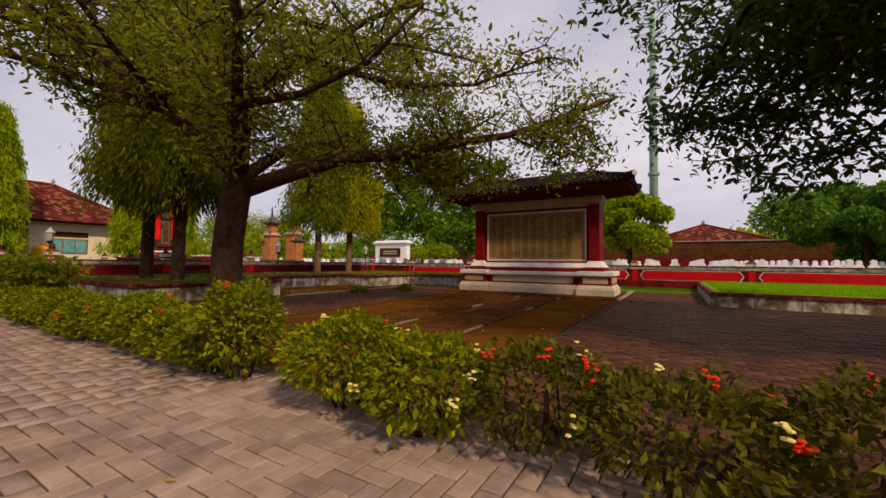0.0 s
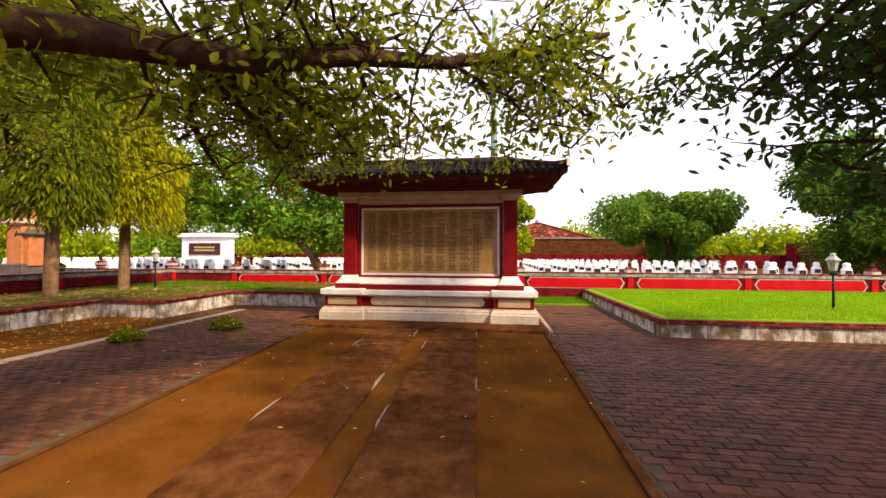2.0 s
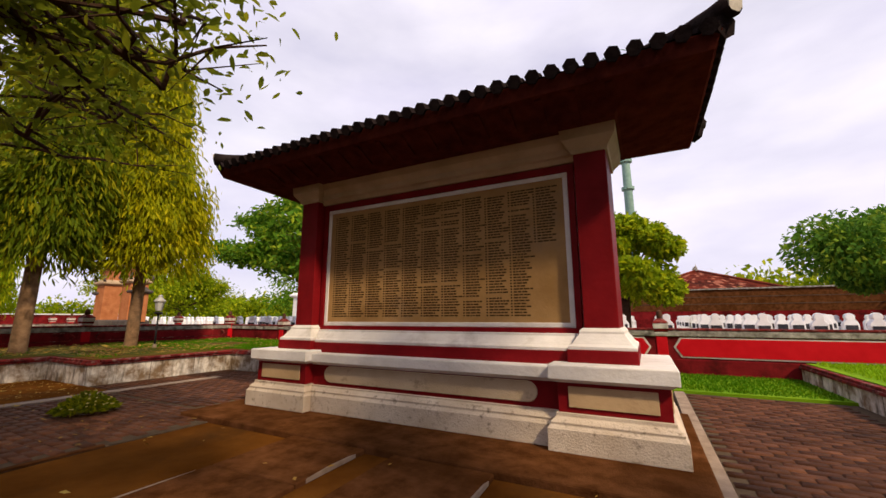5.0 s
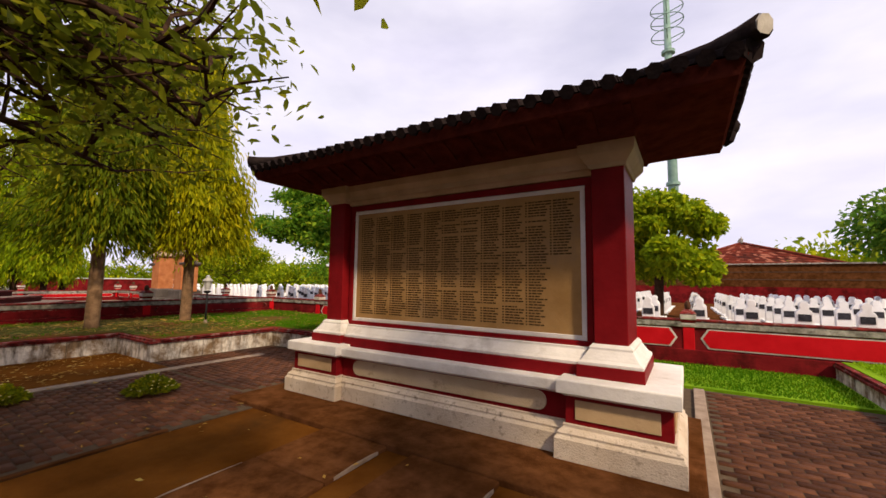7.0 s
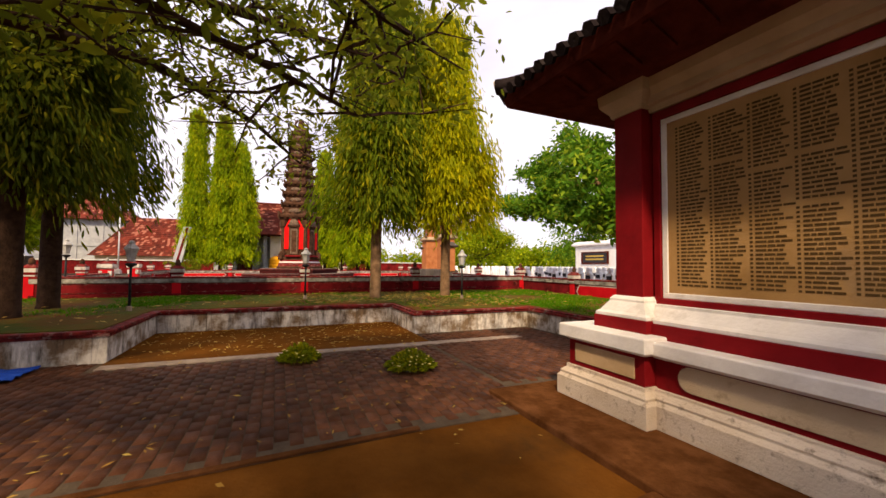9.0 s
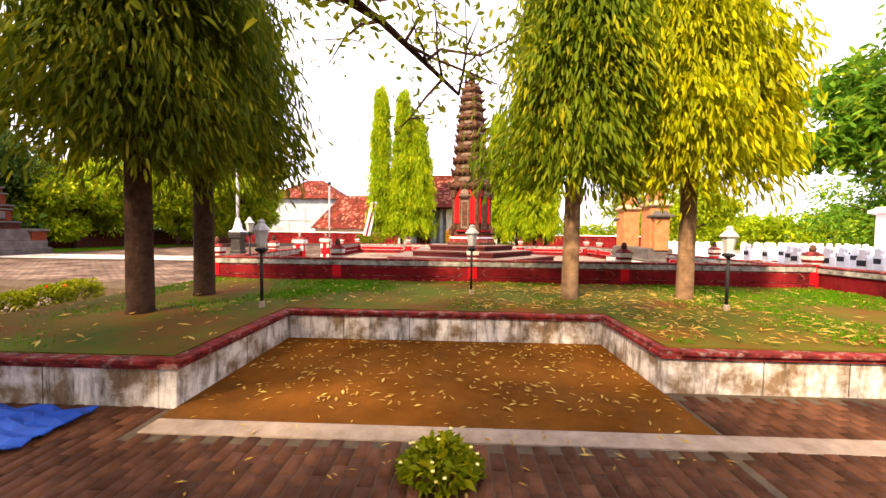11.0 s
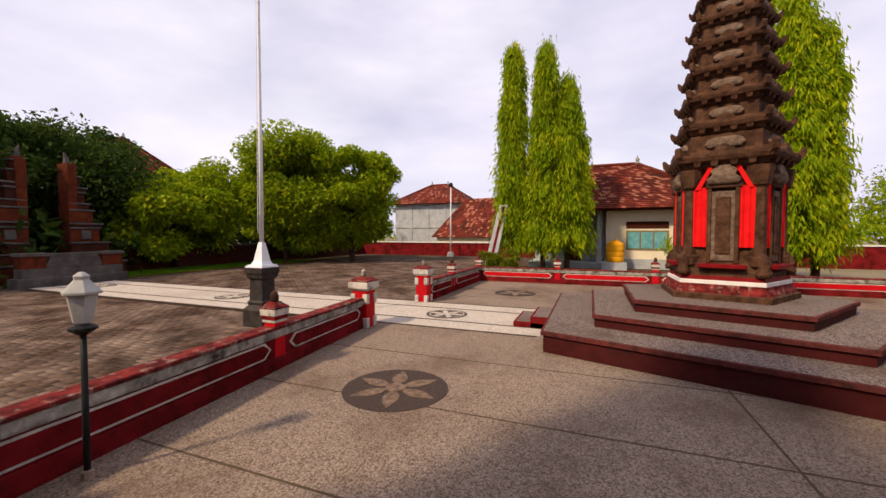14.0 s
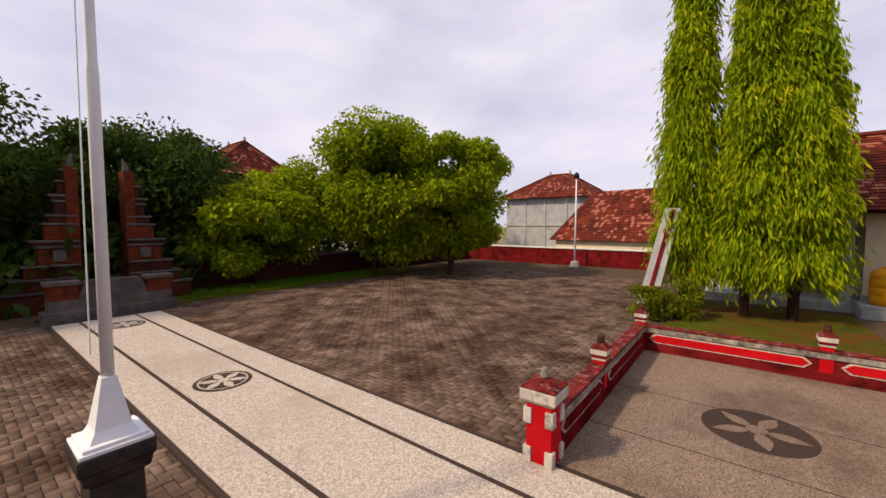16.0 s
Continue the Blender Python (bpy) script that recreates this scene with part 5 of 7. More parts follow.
# ---- split gate of old brick and the screen wall before it ----
gate = thing("split_gate", (-23.6, -14.8, YARD_Z), "weathered split gate of old red brick and dark stone", "gate")
# red brick of the gate, also darkened in colour for tree shade
M_REDBRICK = mat("red_brick", (0.07, 0.015, 0.007), (0.15, 0.032, 0.012), 4, 0.9, 0.4, 20, (0.04, 0.016, 0.01), 1.6, 0.6)
for s in (-1, 1):
    def span(a, b):
        return (a, b) if s > 0 else (-b, -a)
    half = part("gate_half", Geo().box(*span(0.65, 0.98), -0.38, 0.38, -0.1, 5.1), M_REDBRICK, gate, "smooth red brick half", 0.015)
    for k, (w, h0, h1) in enumerate(((2.1, -0.1, 0.75), (1.75, 0.75, 1.2), (1.45, 1.2, 1.65), (1.1, 1.65, 2.3), (1.22, 2.3, 2.5), (0.9, 2.5, 3.1), (0.78, 3.1, 3.4), (0.62, 3.4, 3.9), (0.7, 3.9, 4.1), (0.5, 4.1, 4.6), (0.38, 4.6, 5.0))):
        part("brick_stage", Geo().box(*span(0.66, 0.66 + w), -0.5 + 0.028 * k, 0.5 - 0.028 * k, h0, h1 - 0.09), M_REDBRICK if k in (3, 5) else M_OLDBRICK, half, "", 0.03)
        part("stone_band", Geo().box(*span(0.665, 0.72 + w), -0.55 + 0.028 * k, 0.55 - 0.028 * k, h1 - 0.09, h1), M_SOOT, half, "dark stone band", 0.03)
    part("niche", Geo().box(*span(1.05, 1.4), 0.4, 0.5, 1.75, 2.15), M_SOOT, half, "grey stone panel", 0.03)
    part("gate_finial", Geo().tube([(s * 0.8, 0, 5.0), (s * 0.8, 0, 5.3), (s * 0.72, 0, 5.6)], [0.14, 0.1, 0.03], 6), M_SOOT, half)
screen = thing("screen_wall", (-23.35, -12.3, YARD_Z), "low screen wall with red brick ends and dark stone panel", "wall")
part("base", Geo().rect_stack(0, 0, [(-0.1, 1.75, 0.35), (0.35, 1.75, 0.35), (0.36, 1.6, 0.28), (0.7, 1.6, 0.28)]), M_SOOT, screen, "dark stone base", 0.02)
part("middle_panel", Geo().add([(-0.95, -0.2, 0.7), (0.95, -0.2, 0.7), (0.95, 0.2, 0.7), (-0.95, 0.2, 0.7), (-0.7, -0.2, 1.25), (0.7, -0.2, 1.25), (0.7, 0.2, 1.25), (-0.7, 0.2, 1.25)], [(3, 2, 1, 0), (4, 5, 6, 7), (0, 1, 5, 4), (1, 2, 6, 5), (2, 3, 7, 6), (3, 0, 4, 7)]), M_SOOT, screen, "grey stone panel", 0.02)
for s in (-1, 1):
    part("brick_end", Geo().box(s * 1.25 - 0.36, s * 1.25 + 0.36, -0.24, 0.24, 0.7, 1.15), M_REDBRICK, screen, "red brown brick end", 0.02)
    part("end_cap", Geo().box(s * 1.25 - 0.42, s * 1.25 + 0.42, -0.3, 0.3, 1.15, 1.28), M_SOOT, screen, "dark stone cap", 0.02)


# ---- orange gate pillars of the cemetery ----
def gate_pillar(x, y, flip):
    p = thing("gate_pillar", (x, y, PLAZA_Z), "orange brick gate pillar with carved dark stone crown", "gate pillar", "pillars of the cemetery gate")
    part("foot", Geo().rect_stack(0, 0, [(-0.1, 0.7, 0.58), (0.3, 0.7, 0.58), (0.34, 0.6, 0.5), (0.75, 0.58, 0.48), (0.8, 0.46, 0.42)]), M_SOOT, p, "dark stone foot", 0.02)
    part("shaft", Geo().box(-0.38, 0.38, -0.36, 0.36, 0.7, 2.5), M_BRICK, p, "smooth orange brick shaft", 0.02)
    part("side_shaft", Geo().box(0.42 * flip - 0.22, 0.42 * flip + 0.22, -0.28, 0.28, 0.7, 2.0), M_BRICK, p, "lower orange brick wing", 0.02)
    part("side_roof", Geo().rect_stack(0.44 * flip, 0, [(1.98, 0.26, 0.32), (2.05, 0.33, 0.4), (2.12, 0.33, 0.4), (2.16, 0.22, 0.28), (2.3, 0.14, 0.2)]), M_SOOT, p, "dark stone wing cap", 0.02)
    part("cornice", Geo().rect_stack(0, 0, [(2.45, 0.4, 0.38), (2.52, 0.5, 0.48), (2.6, 0.5, 0.48), (2.62, 0.4, 0.38), (2.72, 0.36, 0.34)]), M_BEAM, p, "pale stone cornice", 0.015)
    for sx in (-1, 1):
        for sy in (-1, 1):
            part("cornice_curl", Geo().tube([(sx * 0.4, sy * 0.38, 2.6), (sx * 0.5, sy * 0.47, 2.72), (sx * 0.46, sy * 0.43, 2.9), (sx * 0.38, sy * 0.36, 2.84)], [0.06, 0.055, 0.045, 0.025], 6), M_SOOT, p, "", smooth=True)
    part("upper_shaft", Geo().box(-0.28, 0.28, -0.26, 0.26, 2.7, 3.35), M_BRICK, p, "upper orange brick block", 0.015)
    part("crown_base", Geo().rect_stack(0, 0, [(3.33, 0.36, 0.32), (3.4, 0.52, 0.46), (3.5, 0.5, 0.44), (3.6, 0.3, 0.28), (3.85, 0.12, 0.12)]), M_SOOT, p, "dark stone crown", 0.02)
    for sx in (-1, 1):
        for sy in (-1, 1):
            part("crown_curl", Geo().tube([(sx * 0.44, sy * 0.38, 3.42), (sx * 0.56, sy * 0.48, 3.55), (sx * 0.5, sy * 0.42, 3.72), (sx * 0.4, sy * 0.34, 3.66)], [0.07, 0.065, 0.05, 0.03], 6), M_SOOT, p, "", smooth=True)
    part("spire", Geo().tube([(0, 0, 3.8), (0, 0, 4.1), (0, 0, 4.6)], [0.11, 0.08, 0.04], 8), M_SOOT, p, "dark stone spire", smooth=True)
    part("white_foot", Geo().box(-0.66, 0.66, -0.74, -0.56, -0.1, 0.22), M_WORN, p, "white painted step", 0.015)
    return p


gate_pillar(-24.8, 17.0, -1), gate_pillar(-22.35, 17.0, 1)
structure("gate_steps", Geo().box(-24.2, -22.7, 15.7, 16.2, 0, PLAZA_Z + 0.12).box(-24.2, -22.7, 16.2, 17.2, 0, PLAZA_Z + 0.24), M_SOOT, "dark stone steps at the cemetery gate", 0.015, "steps")

# ---- cemetery ----
CEM_Z = 0.36
structure("cemetery_ground", Geo().box(-34, 24, 17.13, 41, -0.08, CEM_Z), M_SLAB, "brown bare cemetery ground", category="ground")


def headstone_parts():
    """A slab with rounded shoulders and a knob, its plaque, and the low kerb of the grave behind it."""
    w, kn = 0.165, 0.1
    out = [(-w, 0), (w, 0), (w, 0.6), (w - 0.03, 0.655), (0.105, 0.68), (0.09, 0.705)]
    out += [(kn * math.cos(a), 0.79 + kn * math.sin(a)) for a in [radians(-35 + 25 * k) for k in range(6)]]
    ring = out + [(-x, z) for x, z in out[:1:-1]]
    stone = Geo().stack([[(x, y, z) for x, z in ring] for y in (0.08, -0.08)])
    plaque = Geo().box(-0.125, 0.125, -0.094, -0.078, 0.4, 0.57)
    kerb = Geo().box(-0.3, -0.22, 0.08, 1.12, 0, 0.08).box(0.22, 0.3, 0.08, 1.12, 0, 0.08).box(-0.22, 0.22, 1.04, 1.12, 0, 0.075).box(-0.22, 0.22, 0.08, 1.04, 0, 0.045)
    return stone, plaque, kerb


grave = thing("headstone", (0, 0, CEM_Z), "white painted headstone with knobbed top, dark plaque and low kerb", "headstone", "headstones in the cemetery")
stone_g, plaque_g, kerb_g = headstone_parts()
part("stone", stone_g, M_TOMB, grave, "", 0.01)
part("plaque", plaque_g, M_PLAQUE, grave, "dark plaque")
part("kerb", kerb_g, M_TOMB, grave, "low white grave kerb", 0.012)
COLUMNS = [-3.25 - 1.1 * k for k in range(20)] + [-2.0] + [-0.7 + 1.08 * k for k in range(6)] + [6.3, 7.4, 9.6, 10.7, 12.4]
spots = [(x, 20.6 + 1.55 * j) for x in COLUMNS for j in range(9)]
spots = [(x, y) for x, y in spots if not (-26 < x < -20.4 and (y < 22 or y > 27.0)) and not (-12.3 < x < -8.4 and y < 22.2) and math.hypot(x + 1.9, y - 25) > 0.9 and math.hypot(x - 9.5, y - 30) > 1.0]
grave.location = (*spots[0], CEM_Z)
for x, y in spots[1:]:
    copy_thing(grave, pose(x + rng.normal(0, 0.03), y + rng.normal(0, 0.03), CEM_Z, 0, 0, rng.normal(0, 1.5)))
far_g = Geo()
for x in [-27.5 - 1.1 * k for k in range(6)] + COLUMNS[:20]:
    for y in ([20.6 + 1.55 * j for j in range(9)] if x < -26 else [34.6, 36.2, 37.8]):
        for g in headstone_parts()[::2]:
            far_g.add([(px + x, py + y, pz + CEM_Z) for px, py, pz in g.v], g.f)
tagged(part("headstones_far", far_g, M_TOMB), "distant rows of white headstones in the cemetery", "headstones", kind="stuff")
sign = thing("sign_wall", (-23.1, 28.9, CEM_Z), "white sign wall with a dark gilt framed board", "sign")
sign.scale = (1.3, 1.1, 1.14)
part("body", Geo().box(-1.45, 1.45, -0.3, 0.3, 0, 2.1), M_TOMB, sign, "", 0.02)
part("cap", Geo().rect_stack(0, 0, [(2.05, 1.5, 0.35), (2.12, 1.62, 0.46), (2.24, 1.62, 0.46), (2.27, 1.5, 0.36), (2.36, 1.45, 0.3)]), M_TOMB, sign, "white moulded cap", 0.015)
part("foot", Geo().box(-1.6, 1.6, -0.42, 0.42, 0, 0.4), M_TOMB, sign, "white foot", 0.02)
board = part("board", Geo().box(-0.85, 0.85, -0.35, -0.29, 1.05, 1.65), M_PLAQUE, sign, "dark board", 0.01)
for u0, u1, z0, z1 in ((-0.95, 0.95, 0.98, 1.05), (-0.95, 0.95, 1.65, 1.72), (-0.95, -0.85, 1.05, 1.65), (0.85, 0.95, 1.05, 1.65)):
    part("board_frame", Geo().box(u0, u1, -0.37, -0.29, z0, z1), M_WOOD, board, "brown frame", 0.008)
for z in (1.45, 1.26):
    part("gilt_line", Geo().box(-0.62, 0.62, -0.358, -0.349, z - 0.045, z + 0.045), M_GOLD, board, "gilt bar")
wb = structure("wall_cemetery_back", Geo().box(-36, 26, 41.0, 41.3, -0.1, 1.6), M_WALLRED, "dark red rear cemetery wall", category="wall")
part("upper_wall", Geo().box(-12, 14, 41.05, 41.25, 1.6, 3.1), M_SLAB, wb, "grey weathered block wall above", 0.02)
for z in (2.1, 2.6):
    part("block_joint", Geo().box(-12, 14, 41.03, 41.06, z - 0.02, z + 0.02), M_JOINT, wb)
part("cap", Geo().box(-12.1, 14.1, 40.95, 41.35, 3.1, 3.2), M_GREYCAP, wb, "pale cap", 0.01)
structure("wall_cemetery_side", Geo().box(24, 24.3, 14, 41, -0.1, 2.6), M_WALLRED, "dull red side wall of the cemetery", category="wall")
small_house(-2, 8, 46, 52, 3.2, 5.2, M_SOOT, "dark roofed house behind the cemetery wall")

# ---- mast far behind ----
mast = thing("radio_mast", (-1.95, 58, 0), "pale green steel radio mast with ring antennas", "mast")
part("pole", Geo().tube([(0, 0, 0), (0, 0, 18), (0, 0, 36)], [0.6, 0.5, 0.32], 12), M_TOWER, mast, "pale green segmented pole", smooth=True)
for z in (13.0, 16.5, 20.0, 23.2, 26.0, 28.8):
    part("flange", Geo().poly_stack(0, 0, 12, 0, [(z, 0.72), (z + 0.35, 0.72)]), M_TOWER, mast)
for z in (31.0, 32.8, 34.4):
    ringpts = [(1.7 * math.cos(2 * math.pi * i / 18), 1.7 * math.sin(2 * math.pi * i / 18), z) for i in range(19)]
    part("ring", Geo().tube(ringpts, [0.055] * 19, 5), M_TOWER, mast, "ring platform rail")
    for a in range(4):
        part("strut", Geo().tube([(0, 0, z - 0.5), (1.7 * math.cos(a * 1.57), 1.7 * math.sin(a * 1.57), z)], [0.06, 0.06], 5), M_TOWER, mast)
cables = thing("power_lines", (0, 0, 0), "thin overhead power lines across the sky", "power line")
for k in range(3):
    part("cable", Geo().tube([(-2, -34, 9.6 + 0.5 * k), (-20, -33, 8.2 + 0.5 * k), (-40, -31, 7.6 + 0.5 * k), (-60, -29, 9.0 + 0.5 * k)], [0.02] * 4, 4), M_IRON, cables)
for px, py in ((-2, -34), (-60, -29)):
    part("utility_pole", Geo().tube([(px, py, -0.2), (px, py, 11.2)], [0.14, 0.1], 8), M_SOOT, cables, "grey utility pole", smooth=True)
    part("cross_arm", Geo().box(px - 0.06, px + 0.06, py - 0.7, py + 0.7, 10.3, 10.42), M_SOOT, cables)
tarp = thing("tarpaulin", (-8.75, 5.3, 0.0), "crumpled blue plastic sheet lying on the pavers", "tarpaulin")
tg, tn = Geo(), 10
tv = [(-0.33 + 0.66 * i / (tn - 1) + 0.03 * math.sin(j * 2.0), -0.7 + 1.2 * j / (tn - 1), 0.012 + 0.035 * abs(math.sin(i * 1.7 + j * 2.3))) for j in range(tn) for i in range(tn)]
tg.add(tv, [(j * tn + i, j * tn + i + 1, (j + 1) * tn + i + 1, (j + 1) * tn + i) for j in range(tn - 1) for i in range(tn - 1)])
tg.add([(x, y, z - 0.01) for x, y, z in tv], [(j * tn + i, (j + 1) * tn + i, (j + 1) * tn + i + 1, j * tn + i + 1) for j in range(tn - 1) for i in range(tn - 1)])
part("sheet", tg, M_BLUE, tarp)


# ---- trees ----
def jag(r, p0, p1, n, wob):
    """A crooked line between two places."""
    p0, p1 = np.asarray(p0, float), np.asarray(p1, float)
    t = np.linspace(0, 1, n)[:, None]
    pts = p0 + (p1 - p0) * t
    pts[1:-1] += r.normal(0, wob, (n - 2, 3))
    return [tuple(p) for p in pts]


def resample(pts, step):
    out = []
    for a, b in zip(pts, pts[1:]):
        a, b = np.asarray(a, float), np.asarray(b, float)
        n = max(1, int(np.linalg.norm(b - a) / step))
        out += [a + (b - a) * k / n for k in range(n)]
    return out + [np.asarray(pts[-1], float)]


def spreading_tree(name, label, seed, trunk, trunk_r, limbs, leaf, bark, size, per, spread, twig_step, twig_len, lift=0.25):
    """A tree from a trunk line and limb lines; twigs leave the limbs, and leaves sit along the twigs."""
    r = np.random.default_rng(seed)
    t = thing(name, (0, 0, 0), label, "tree")
    part("trunk", Geo().tube(trunk, trunk_r, 12), bark, t, "", smooth=True)
    centres, twigs = [], Geo()
    for pts, r0, r1 in limbs:
        rad = np.linspace(r0, r1, len(pts))
        part("limb", Geo().tube(pts, rad, 8), bark, t, "", smooth=True)
        line = resample(pts, twig_step)
        skip = max(1, int(0.18 * len(line)))
        for i, p in enumerate(line):
            if i < skip:
                continue
            for _ in range(2):
                d = r.normal(0, 1, 3)
                d[2] = 0.45 * d[2] + lift
                d /= np.linalg.norm(d)
                ln = twig_len * r.uniform(0.5, 1.3) * (0.4 if r0 < 0.025 else 1.0)
                end = p + d * ln
                end[2] = max(end[2], 1.9)
                tw = jag(r, p, end, 4, 0.06)
                twigs.tube(tw, [0.022, 0.017, 0.012, 0.006], 4)
                for q in tw[1:]:
                    centres.append(q)
                for _ in range(2):
                    s = r.normal(0, 1, 3)
                    s[2] = 0.3 * s[2] - 0.05
                    e2 = np.asarray(tw[2]) + s / np.linalg.norm(s) * ln * 0.55
                    e2[2] = max(e2[2], 1.9)
                    twigs.tube([tw[2], e2], [0.01, 0.004], 3)
                    centres.append(e2)
                    centres.append((np.asarray(tw[2]) + e2) / 2)
    part("branchwork", twigs, bark, t, "", kind="stuff")
    v, f = leaf_cloud(r, centres, spread, per, size, 0.35)
    part("crown", card_mesh("crown", v, f, leaf), leaf, t, "", kind="stuff")
    return t


